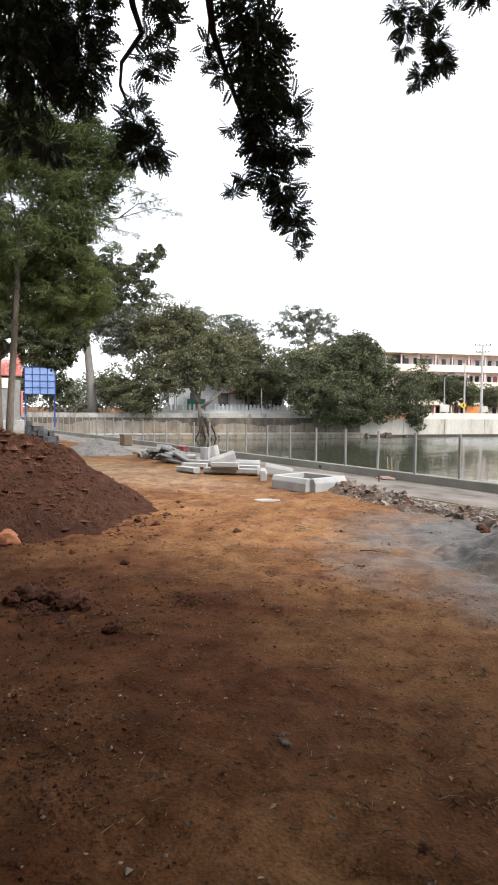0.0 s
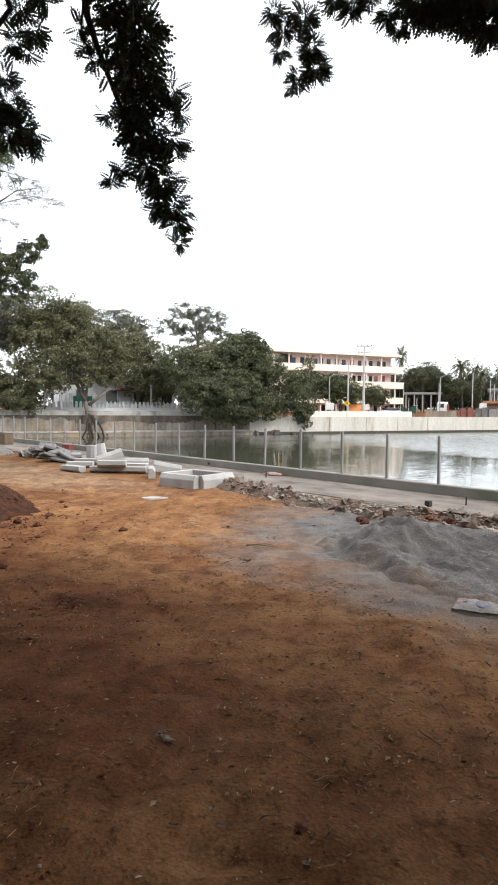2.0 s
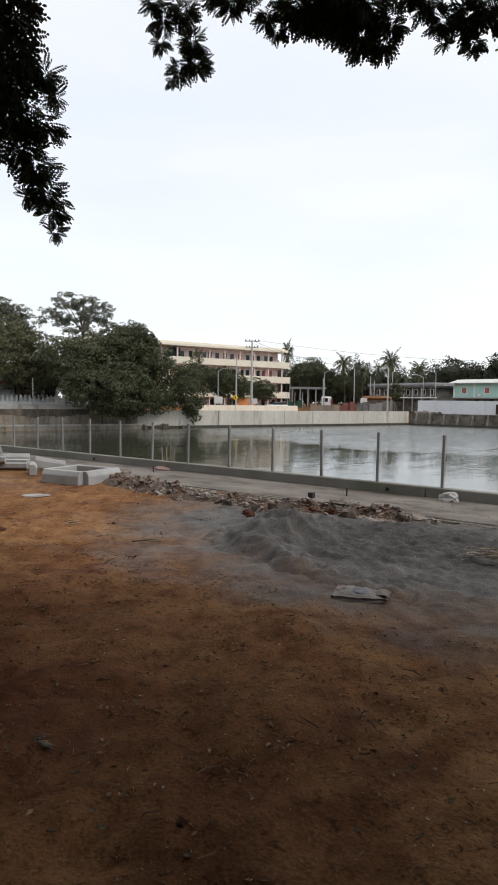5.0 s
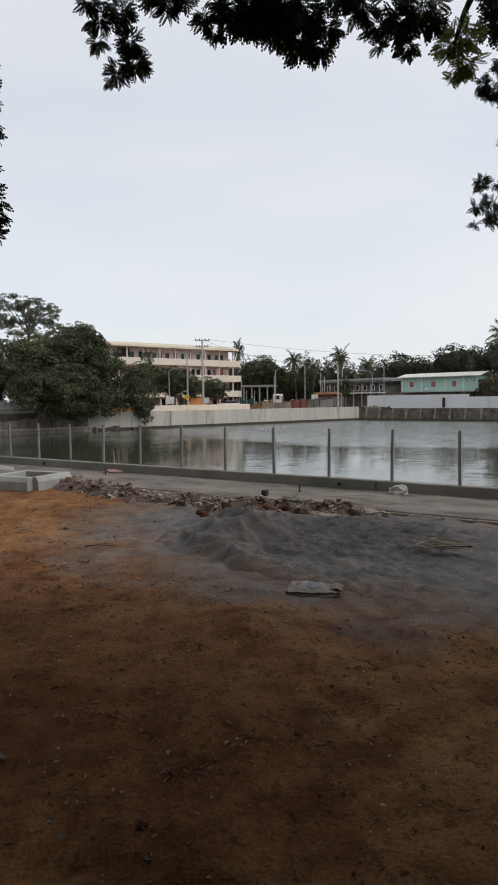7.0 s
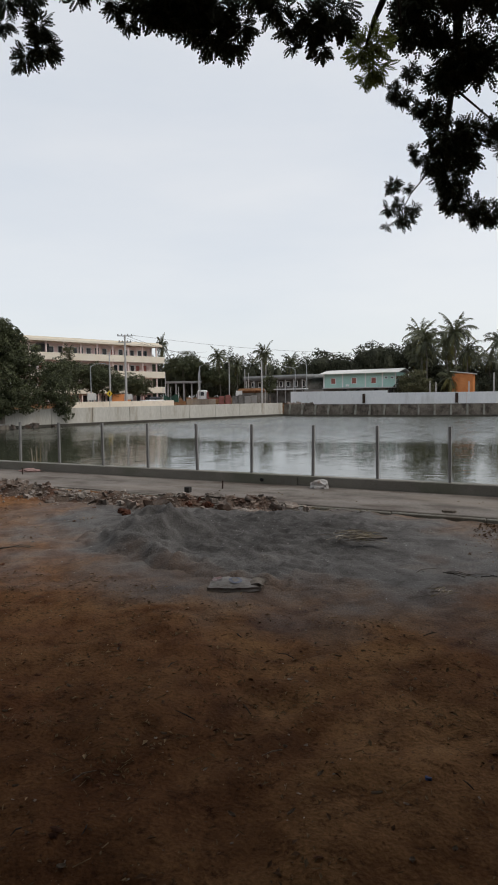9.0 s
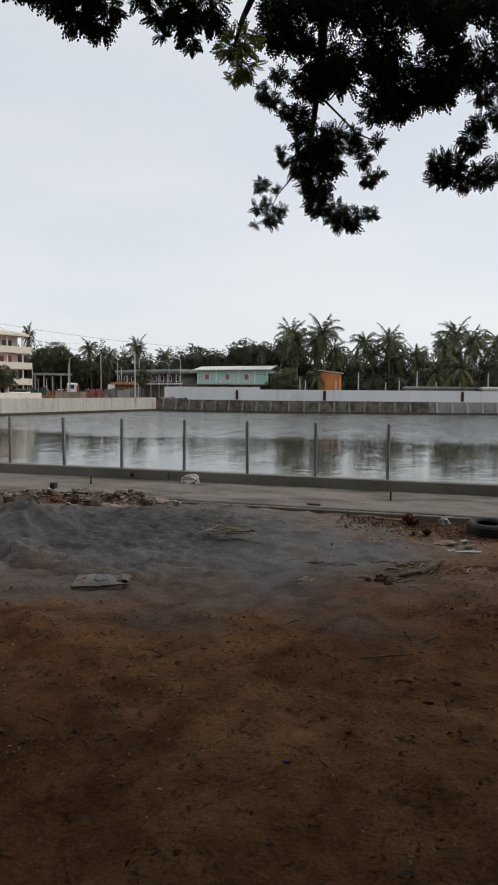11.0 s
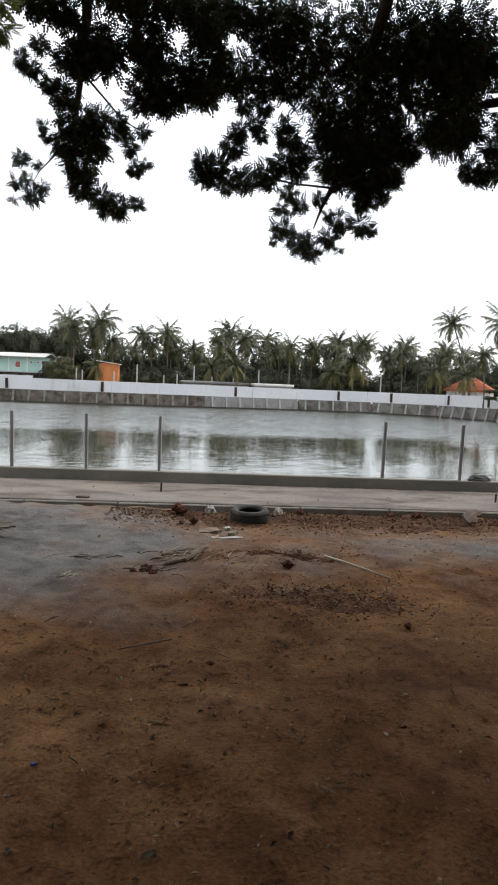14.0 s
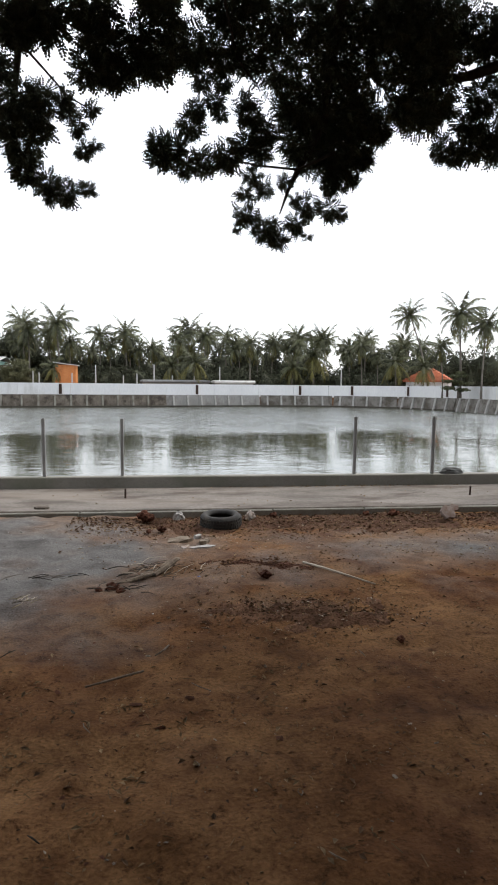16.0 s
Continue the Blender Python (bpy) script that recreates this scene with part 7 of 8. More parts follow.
srng = random.Random(12)
slab_bm = boxed(-0.42, 0.42, -0.26, 0.26, 0, 0.07, 0.012)
broken = solid("broken_slab", slab_bm, material("broken_slab_concrete", (0.095, 0.092, 0.088), (0.225, 0.218, 0.208), 3, 40, 0.92, 0.4, 0.006, vary=0.3), "broken grey concrete slab leaning on others", "slab", "broken slabs")
broken.matrix_basis = pose(-16.4, 7.9, 0.12, 14, 8, 30)
for k in range(24):
    copy_thing(broken, pose(-19.4 + 0.14 * k + srng.uniform(-0.2, 0.2), 8.5 - 0.03 * k + srng.uniform(-0.35, 0.5), 0.05 + srng.uniform(0, 0.18), srng.uniform(-25, 25), srng.uniform(-22, 22), srng.uniform(0, 180)) @ Matrix.Diagonal((srng.uniform(0.4, 0.95), srng.uniform(0.5, 1.1), srng.uniform(0.7, 1.3), 1)))

# stack of solid blocks
BLOCK = material("dark_concrete_block", (0.040, 0.041, 0.043), (0.095, 0.096, 0.098), 3, 40, 0.92, 0.4, 0.006, vary=0.2)
block = solid("concrete_block", boxed(-0.2, 0.2, -0.1, 0.1, 0, 0.2, 0.01), BLOCK, "dark grey solid concrete block in a stack", "concrete block", "stacked concrete blocks")
block.matrix_basis = pose(-26.6, 5.9, 0, 0, 0, 80)
for r, n in enumerate((6, 6, 5, 3, 1)):
    for k in range(n):
        copy_thing(block, pose(-26.6 + srng.uniform(-0.06, 0.06) + 0.05 * k, 6.1 + 0.21 * k + 0.03 * r, 0.203 * r, 0, 0, 0 + srng.uniform(-6, 6)))
for k in range(7):
    copy_thing(block, pose(-25.3 + srng.uniform(-0.4, 0.4), 6.0 + 0.13 * k, 0.0 if k < 5 else 0.203, 0, 0, srng.uniform(0, 90)))

pillar = thing("stone_pier", "short square pier of tan stone with a dark side", "pier", at=(-24.7, 9.6, 0.03), turn=10)
part("shaft", boxed(-0.19, 0.19, -0.19, 0.19, 0, 0.44, 0.02), material("tan_stone", (0.075, 0.052, 0.034), (0.19, 0.14, 0.09), 2, 30, 0.9, 0.3, 0.006), pillar)
part("cap", boxed(-0.21, 0.21, -0.21, 0.21, 0.44, 0.48, 0.015), FAR_WALL, pillar)
crate = thing("crate", "small red plastic crate on the walkway", "crate", at=(-20.4, 10.05, 0.03), turn=15)
crate.scale = (0.7, 0.7, 0.7)
part("body", boxed(-0.24, 0.24, -0.17, 0.17, 0, 0.26, 0.02), DULL_RED, crate)
part("rim", boxed(-0.26, 0.26, -0.19, 0.19, 0.23, 0.28, 0.01), DULL_RED, crate)

# worn tyre lying on the soil strip
tyre = thing("tyre", "worn black car tyre lying flat on the soil", "tyre", at=(0.84, 7.78, -0.02), turn=20)
tyre.matrix_basis = pose(0.84, 7.82, -0.03, 3, -2, 20) @ Matrix.Scale(0.84, 4)
prof = [(0.165, 0.035), (0.19, 0.0), (0.25, -0.005), (0.272, 0.02), (0.28, 0.06), (0.28, 0.12), (0.272, 0.16), (0.25, 0.185), (0.19, 0.18), (0.165, 0.145), (0.175, 0.13), (0.235, 0.15), (0.255, 0.09), (0.235, 0.03), (0.175, 0.05)]
N = 40
V = [(r * math.cos(2 * math.pi * k / N), r * math.sin(2 * math.pi * k / N), z) for k in range(N) for r, z in prof]
m = len(prof)
F = [(k * m + j, k * m + (j + 1) % m, ((k + 1) % N) * m + (j + 1) % m, ((k + 1) % N) * m + j) for k in range(N) for j in range(m)]
part("casing", mesh_np("casing", V, F, RUBBER, True), RUBBER, tyre)
bm = bmesh.new()
for k in range(44):
    for z in (0.035, 0.078, 0.12):
        box(bm, 0.279, 0.287, -0.014, 0.014, z, z + 0.033, 0, pose(0, 0, 0, 0, 0, k * 360 / 44 + (z - 0.08) * 40))
part("tread", bm, RUBBER, tyre)

# crumpled sacks
def sack(name, w, d, h, seed, mat, label, m, category="sack"):
    r = random.Random(seed)
    bm = bmesh.new()
    bmesh.ops.create_icosphere(bm, subdivisions=3, radius=1.0)
    for v in bm.verts:
        k = 1 + 0.45 * noise.noise(v.co * 1.7 + Vector((seed, 0, 0))) + 0.34 * (0.4 - abs(noise.noise(v.co * 3.1 + Vector((0, seed, 0))))) + 0.15 * noise.noise(v.co * 7.0 + Vector((0, 0, seed)))
        v.co = Vector((v.co.x * w / 2 * k, v.co.y * d / 2 * k, max(v.co.z, -0.35) * h / 1.35 * k + 0.26 * h))
    ob = solid(name, bm, mat, label, category)
    ob.matrix_basis = m
    return ob


DIRTY_WHITE = material("dirty_woven_plastic", (0.26, 0.245, 0.23), (0.45, 0.43, 0.41), 6, 70, 0.75, 0.3, 0.004, stain=(0.28, 0.2, 0.15), stain_scale=5, stain_at=0.55)
DARK_ROCK = material("dark_rock", (0.05, 0.05, 0.048), (0.12, 0.12, 0.115), 5, 50, 0.9, 0.4, 0.006)
sack("sack", 0.32, 0.2, 0.14, 3, DIRTY_WHITE, "crumpled dirty white plastic sack on the walkway", pose(-3.74, 10.16, 0.03, 0, 0, 10))
# dark rock from behind the kerb, moved onto its top so it rests
sack("kerb_rock", 0.36, 0.14, 0.10, 5, DARK_ROCK, "dark grey rock set on top of the kerb wall", pose(4.86, 10.45, 0.2, 0, 0, 4), "cloth")
sack("plastic_bag", 0.12, 0.1, 0.10, 7, DIRTY_WHITE, "small crumpled white plastic bag in the soil", pose(0.36, 8.2, -0.03, 0, 0, 30), "plastic bag")
sack("plastic_bag", 0.15, 0.1, 0.12, 8, DIRTY_WHITE, "small crumpled white bag behind the tyre", pose(1.22, 8.1, -0.03, 0, 0, 60), "plastic bag")
CLAY = material("orange_clay", (0.24, 0.085, 0.042), (0.40, 0.17, 0.09), 6, 40, 0.9, 0.4, 0.01)
lump = sack("clay_lump", 0.26, 0.24, 0.15, 9, CLAY, "smooth lump of orange clay on the soil", pose(-7.75, 1.55, 0.0, 0, 0, 20), "clay lump")
for p in lump.data.polygons:
    p.use_smooth = True

PINKISH = material("faded_pink_cloth", (0.22, 0.13, 0.115), (0.36, 0.24, 0.21), 6, 60, 0.9, 0.3, 0.004)
sack("rag", 0.4, 0.2, 0.07, 11, PINKISH, "crumpled faded pink rag beside the kerb wall", pose(-10.4, 10.18, 0.03, 0, 0, 20), "rag")
# bare twigs of a drowned shrub standing in the water
shrub = thing("drowned_shrub", "bare twigs of a drowned shrub in shallow water", "shrub", at=(-22.4, 22.6, -1.45))
brn = random.Random(23)
for k in range(9):
    a, L, sp = brn.uniform(0, 6.28), brn.uniform(0.8, 1.5), brn.uniform(0.05, 0.35)
    part("stem", piped([(0.1 * math.cos(a), 0.1 * math.sin(a), 0), (sp * 0.5 * math.cos(a), sp * 0.5 * math.sin(a), L * 0.6), (sp * math.cos(a + 0.3), sp * math.sin(a + 0.3), L)], [0.010, 0.007, 0.003], 5), PALE_BARK, shrub)

# flat printed sack
bag = thing("printed_sack", "flat woven sack with a faded blue print on sand", "sack", at=(-2.40, 4.68, 0.03), turn=24)
bag.scale = (0.70, 0.95, 0.62)
SACKING = material("soiled_sacking", (0.13, 0.115, 0.10), (0.26, 0.24, 0.22), 5, 70, 0.85, 0.4, 0.004, stain=(0.15, 0.105, 0.08), stain_scale=4, stain_at=0.52)


def bag_z(X, Y):
    return 0.012 + 0.03 * (1 - (2 * X / 0.66) ** 4) * (1 - (2 * Y / 0.36) ** 4) + 0.04 * fbm(X, Y, 4.0, 71) + 0.03 * np.clip(np.abs(X) - 0.22, 0, 1) + 0.02 * (1 - 2 * np.abs(fbm(X, Y, 6.0, 73, 3)))


xs, ys = np.linspace(-0.33, 0.33, 30), np.linspace(-0.18, 0.18, 18)
V, F = ngrid(xs, ys, bag_z)
bend = 0.88 + 0.40 * fbm(V[:, 0], 0.3 * V[:, 1], 3.4, 72)
V[:, 0] *= 0.92 + 0.30 * fbm(0.3 * V[:, 0], V[:, 1], 6.0, 75)
V[:, 1] *= bend - 0.35 * np.clip(V[:, 0] - 0.18, 0, 1) + 0.25 * np.clip(-V[:, 0] - 0.2, -1, 0)
Vb = V.copy()
Vb[:, 2] = -0.03
rim = [i for i in range(30)] + [i * 30 + 29 for i in range(1, 18)] + [17 * 30 + i for i in range(28, -1, -1)] + [i * 30 for i in range(16, 0, -1)]
side = [(a, b, b + len(V), a + len(V)) for a, b in zip(rim, rim[1:] + rim[:1])]
part("body", mesh_np("body", np.concatenate([V, Vb]), np.concatenate([F, F[:, ::-1] + len(V), side]), SACKING, True), SACKING, bag)
BLUE_INK = material("faded_blue_print", (0.095, 0.10, 0.145), (0.165, 0.17, 0.20), 9, 60, 0.8, 0.1, stain=(0.28, 0.27, 0.26), stain_scale=14, stain_at=0.55)
RED_INK = material("faded_red_print", (0.18, 0.09, 0.085), (0.26, 0.16, 0.15), 9, 60, 0.8, 0.1, stain=(0.26, 0.24, 0.23), stain_scale=14, stain_at=0.52)
for name, cx, cy, r0, r1, mat in (("print_ring", 0.03, 0.0, 0.045, 0.085, BLUE_INK), ("print_patch", -0.2, 0.03, 0.0, 0.06, RED_INK)):
    V, F = [], []
    for k in range(24):
        a = 2 * math.pi * k / 24
        for r in (r0, r1):
            x, y = cx + r * math.cos(a), cy + r * math.sin(a)
            V.append((x, y, float(bag_z(np.array([x]), np.array([y]))[0]) + 0.004))
        F.append((2 * k, 2 * k + 1, (2 * k + 3) % 48, (2 * k + 2) % 48))
    part(name, mesh_np(name, V, F, mat), mat, bag)
V, F = ngrid(np.linspace(0, 0.15, 8), np.linspace(-0.07, 0.1, 8), lambda X, Y: 0.05 + 0.35 * X * (0.15 - X) * 8 + 0.02 * fbm(X, Y, 12, 74) - 0.15 * X)
V[:, 0] += 0.2 + 0.3 * np.abs(V[:, 1])
Vb = V - (0, 0, 0.012)
part("torn_flap", mesh_np("torn_flap", np.concatenate([V, Vb]), np.concatenate([F, F[:, ::-1] + 64, [(k, k + 1, k + 65, k + 64) for k in range(7)], [(k * 8 + 7, k * 8 + 15, k * 8 + 79, k * 8 + 71) for k in range(7)]]), BARK, True), BARK, bag, "torn brown corner of the sack")

# sheets, slabs and paper on the ground
def flat_piece(name, w, d, h, seed, mat, label, m, category):
    r = random.Random(seed)
    bm = bmesh.new()
    n = 11
    ring = [((0.5 * w) * math.cos(2 * math.pi * k / n) * r.uniform(0.75, 1.15), (0.5 * d) * math.sin(2 * math.pi * k / n) * r.uniform(0.75, 1.15)) for k in range(n)]
    lo = [bm.verts.new((x, y, -0.02)) for x, y in ring]
    hi = [bm.verts.new((x * 0.96, y * 0.96, h * r.uniform(0.6, 1.3))) for x, y in ring]
    c = bm.verts.new((0, 0, h * 1.2))
    for k in range(n):
        bm.faces.new((lo[k], lo[(k + 1) % n], hi[(k + 1) % n], hi[k]))
        bm.faces.new((hi[k], hi[(k + 1) % n], c))
    bm.faces.new(lo[::-1])
    ob = solid(name, bm, mat, label, category)
    ob.matrix_basis = m
    return ob


flat_piece("plastic_sheet", 0.46, 0.24, 0.008, 2, DIRTY_WHITE, "pale flattened plastic sheet on the dirt track", pose(-9.15, 6.1, 0.012, 0, 0, 60), "plastic sheet")
MORTAR = material("dried_mortar", (0.14, 0.105, 0.092), (0.26, 0.21, 0.185), 7, 60, 0.95, 0.4, 0.006, stain=(0.15, 0.09, 0.065), stain_scale=6, stain_at=0.56)
flat_piece("mortar_slab", 0.22, 0.20, 0.012, 31, MORTAR, "pale broken slab of dried mortar leaning on soil", pose(3.66, 7.92, 0.075, 52, 0, 8), "slab")
flat_piece("mortar_slab", 0.14, 0.12, 0.012, 14, MORTAR, "pale broken slab of dried mortar leaning on soil", pose(3.82, 8.12, 0.09, 40, 0, -14), "slab")
CARD = material("wet_cardboard", (0.115, 0.088, 0.064), (0.25, 0.20, 0.15), 8, 60, 0.95, 0.4, 0.004, stain=(0.09, 0.065, 0.048), stain_scale=7, stain_at=0.55)
flat_piece("cardboard", 0.30, 0.17, 0.03, 21, CARD, "torn brown cardboard lying in the soil", pose(0.34, 7.02, 0.0, 5, -4, 20), "cardboard")
flat_piece("cardboard", 0.20, 0.10, 0.03, 22, CARD, "torn brown cardboard lying in the soil", pose(0.60, 6.94, 0.0, -4, 5, 70), "cardboard")
BLUE_PLASTIC = material("blue_plastic", (0.03, 0.055, 0.15), (0.06, 0.095, 0.24), 9, 60, 0.5, 0.2)
flat_piece("plastic_scrap", 0.045, 0.035, 0.014, 23, BLUE_PLASTIC, "small crumpled blue plastic scrap on the dirt", pose(0.49, 5.74, 0.0, 0, 10, 30), "plastic")
flat_piece("plastic_scrap", 0.018, 0.028, 0.008, 24, BLUE_PLASTIC, "small crumpled blue plastic scrap on the dirt", pose(-0.39, 2.69, 0.0, 0, 8, 80), "plastic")
flat_piece("paper_scrap", 0.30, 0.10, 0.012, 5, DIRTY_WHITE, "torn dirty paper sheet on the soil", pose(0.56, 6.76, 0.0, 0, 0, 12), "paper")
flat_piece("paper_scrap", 0.12, 0.07, 0.02, 6, DIRTY_WHITE, "torn dirty paper sheet on the soil", pose(0.40, 6.74, 0.0, 0, 0, 60), "paper")
flat_piece("paper_scrap", 0.1, 0.09, 0.018, 7, DIRTY_WHITE, "crumpled white paper on the soil", pose(0.54, 7.22, 0.0, 0, 0, 60), "paper")
flat_piece("wood_chip", 0.2, 0.1, 0.03, 9, BARK, "flat dark wooden offcut on the walkway edge", pose(-1.35, 8.75, 0.035, 0, 0, 5), "wood")
flat_piece("fallen_leaf", 0.06, 0.035, 0.006, 11, BARK, "curled dark fallen leaf on the dirt", pose(-2.42, 1.74, 0.0, 0, 0, 15), "leaf")
solid("black_cube", boxed(-5.62, -5.53, 8.9, 8.99, 0.03, 0.12, 0.006), RUBBER, "small black spacer block on the walkway edge", "block")

DEAD_STALK = material("dead_stalk", (0.16, 0.13, 0.075), (0.28, 0.23, 0.14), 6, 60, 0.9, 0.2)
PALE_WOOD = material("bleached_wood", (0.34, 0.29, 0.23), (0.5, 0.44, 0.36), 6, 60, 0.9, 0.4, 0.004)
solid("wooden_stick", piped([(1.45, 6.1, 0.012), (1.60, 5.87, 0.016), (1.75, 5.64, 0.014), (1.90, 5.41, 0.010)], [0.009, 0.010, 0.008, 0.005], 7), PALE_WOOD, "pale straight wooden stick lying on soil", "stick", smooth=True)
branch = thing("dry_branch", "thin dry forked branch lying on the sand edge", "branch")
for way, r in (([(-5.36, 4.86, 0.006), (-5.26, 4.94, 0.018), (-5.14, 5.01, 0.014), (-5.07, 5.08, 0.008)], 0.009), ([(-5.26, 4.94, 0.018), (-5.20, 5.01, 0.03), (-5.13, 5.07, 0.015)], 0.006), ([(-5.2, 4.97, 0.016), (-5.12, 4.97, 0.025), (-5.05, 5.01, 0.01)], 0.005)):
    part("stem", piped(way, [r, r * 0.9, r * 0.6, r * 0.35][:len(way)], 6), BARK, branch, "", True)

trng = random.Random(17)
WEATHERED = material("weathered_wood", (0.085, 0.062, 0.045), (0.225, 0.175, 0.130), 9, 60, 0.95, 0.6, 0.006, stretch=(1, 1, 0.4))
for way, r in (([(0.12, 5.80, 0.02), (0.22, 5.95, 0.045), (0.30, 6.08, 0.07), (0.33, 6.17, 0.05)], 0.026), ([(-0.10, 5.66, 0.012), (0.03, 5.75, 0.022), (0.14, 5.86, 0.016)], 0.022), ([(0.16, 5.90, 0.05), (0.24, 6.08, 0.06), (0.26, 6.16, 0.03)], 0.014), ([(-0.26, 5.60, 0.01), (-0.15, 5.60, 0.02), (-0.06, 5.66, 0.012)], 0.013), ([(0.16, 4.22, 0.005), (0.21, 4.27, 0.016), (0.24, 4.36, 0.006)], 0.006), ([(-0.2, 3.86, 0.004), (0.0, 3.95, 0.012), (0.1, 4.02, 0.004)], 0.007)):
    solid("wood_piece", piped(way, [r * 0.8, r, r * 0.85, r * 0.5][:len(way)], 7), WEATHERED, "weathered piece of broken branch on the dirt", "wood", "broken branch pieces on the dirt")


def brushwood(label, at, n, reach, longest, turn, mats, heapz=0.05):
    """A tangle of thin twigs, each a part."""
    o = thing("brush_bundle", label, "twigs", "", at=at)
    for k in range(n):
        a = radians(turn) + trng.gauss(0, 0.55)
        L = trng.uniform(0.35, 1.0) * longest
        p = Vector((trng.gauss(0, reach[0]), trng.gauss(0, reach[1]), 0.01 + heapz * trng.random()))
        d = Vector((math.cos(a), math.sin(a), trng.uniform(-0.12, 0.12))) * L
        bend = Vector((trng.gauss(0, 0.08), trng.gauss(0, 0.08), 0.06)) * L
        r = trng.uniform(0.0018, 0.0042)
        part("twig", piped([tuple(p - d / 2), tuple(p - d / 6 + bend), tuple(p + d / 6 + bend * 0.7), tuple(p + d / 2)], [r, r, r * 0.8, r * 0.4], 4), mats[k % len(mats)], o)
    return o


bundle = brushwood("bundle of dry grass and twigs on sand", (-1.88, 6.45, 0.07), 70, (0.10, 0.06), 0.34, 15, (PALE_WOOD, BARK, DEAD_STALK, BARK), 0.09)
V, F = ngrid(np.linspace(0, 0.26, 9), np.linspace(-0.055, 0.055, 6), lambda X, Y: 0.05 + 0.25 * X * (0.26 - X) + 4.0 * Y * Y)
V[:, 1] *= np.clip(1.15 - (V[:, 0] / 0.26) ** 3, 0.05, 1)
Vb = V - (0, 0, 0.006)
leaf = part("leaf", mesh_np("leaf", np.concatenate([V, Vb]), np.concatenate([F, F[:, ::-1] + 54]), BARK, True), BARK, bundle, "curled brown leaf")
leaf.matrix_basis = pose(0.05, -0.02, 0, 0, 0, 20)
brushwood("scatter of dry bark strips and twigs", (0.16, 5.92, 0.0), 46, (0.22, 0.12), 0.24, 42, (DARK_BARK, BARK, DARK_BARK, PALE_WOOD), 0.03)
brushwood("small dark clump of twigs on dirt", (-0.12, 5.45, 0.0), 26, (0.13, 0.05), 0.14, 20, (DARK_BARK, BARK), 0.04)
brushwood("small pale tuft of dry stalks on dirt", (-0.80, 5.18, 0.02), 22, (0.035, 0.03), 0.12, 60, (PALE_WOOD, DEAD_STALK, BARK), 0.05)
brushwood("thin dark twigs lying on sand", (-0.72, 5.72, 0.03), 12, (0.12, 0.04), 0.26, -12, (DARK_BARK, BARK), 0.02)
brushwood("small dark clump of twigs beside the track", (-5.0, 1.42, 0.05), 20, (0.16, 0.1), 0.14, 20, (DARK_BARK, BARK), 0.05)
brushwood("crushed dry leaves and twigs on the track", (-6.6, 5.0, 0.0), 24, (0.09, 0.06), 0.12, 40, (DEAD_STALK, BARK, PALE_WOOD), 0.06)
brushwood("dry twigs and weeds along the walkway edge", (-2.7, 8.32, 0.0), 40, (0.35, 0.05), 0.13, 5, (DEAD_STALK, BARK, DARK_BARK), 0.05)
brushwood("small tangle of dark twigs and leaf bits", (-2.42, 1.74, 0.0), 12, (0.035, 0.025), 0.11, 10, (DARK_BARK, BARK, DEAD_STALK), 0.02)

# single curled leaves and short sticks lying on the bare ground
V, F = ngrid(np.linspace(-0.03, 0.03, 8), np.linspace(-1, 1, 5), lambda X, Y: 0.003 + 0.009 * Y ** 2 + 4.0 * X ** 2)
V[:, 1] *= 0.013 * np.clip(1 - (V[:, 0] / 0.031) ** 2, 0.04, 1) ** 0.7
V = np.concatenate([V, V - (0, 0, 0.0012)])
curl = solid("fallen_leaf", mesh_np("fallen_leaf", V, np.concatenate([F, F[:, ::-1] + 40]), WEATHERED, True), None, "curled dry brown leaf on the dirt", "leaf", "curled leaves on the bare ground")
curl.matrix_basis = pose(0.13, 2.16, 0.002, 8, 0, 30)
for k in range(60):
    a, r = radians(trng.uniform(-22, 66)), trng.uniform(2.0, 5.6)
    lx, ly = -r * math.sin(a), r * math.cos(a)
    if -5.6 < lx < 0.3 and ly > 4.4:
        continue
    m = pose(lx, ly, 0.002, trng.uniform(-14, 14), trng.uniform(-8, 8), trng.uniform(0, 360)) @ Matrix.Diagonal((trng.uniform(0.35, 0.8), trng.uniform(0.4, 0.9), 0.8, 1))
    copy_thing(curl, m).matrix_basis = m
for k in range(34):
    a, r = radians(trng.uniform(-22, 66)), trng.uniform(2.0, 5.8)
    lx, ly, b, L = -r * math.sin(a), r * math.cos(a), trng.uniform(0, 6.28), trng.uniform(0.05, 0.16)
    if -5.6 < lx < 0.3 and ly > 4.4:
        continue
    u, v = math.cos(b) * L / 2, math.sin(b) * L / 2
    q = trng.uniform(-0.25, 0.25)
    solid("stick", piped([(lx - u, ly - v, 0.004), (lx - q * v, ly + q * u, 0.012), (lx + u, ly + v, 0.005)], [0.0025, 0.0035, 0.0015], 5), DARK_BARK if k % 3 else WEATHERED, "short thin dry stick on the dirt", "stick", "dry sticks on the bare ground")

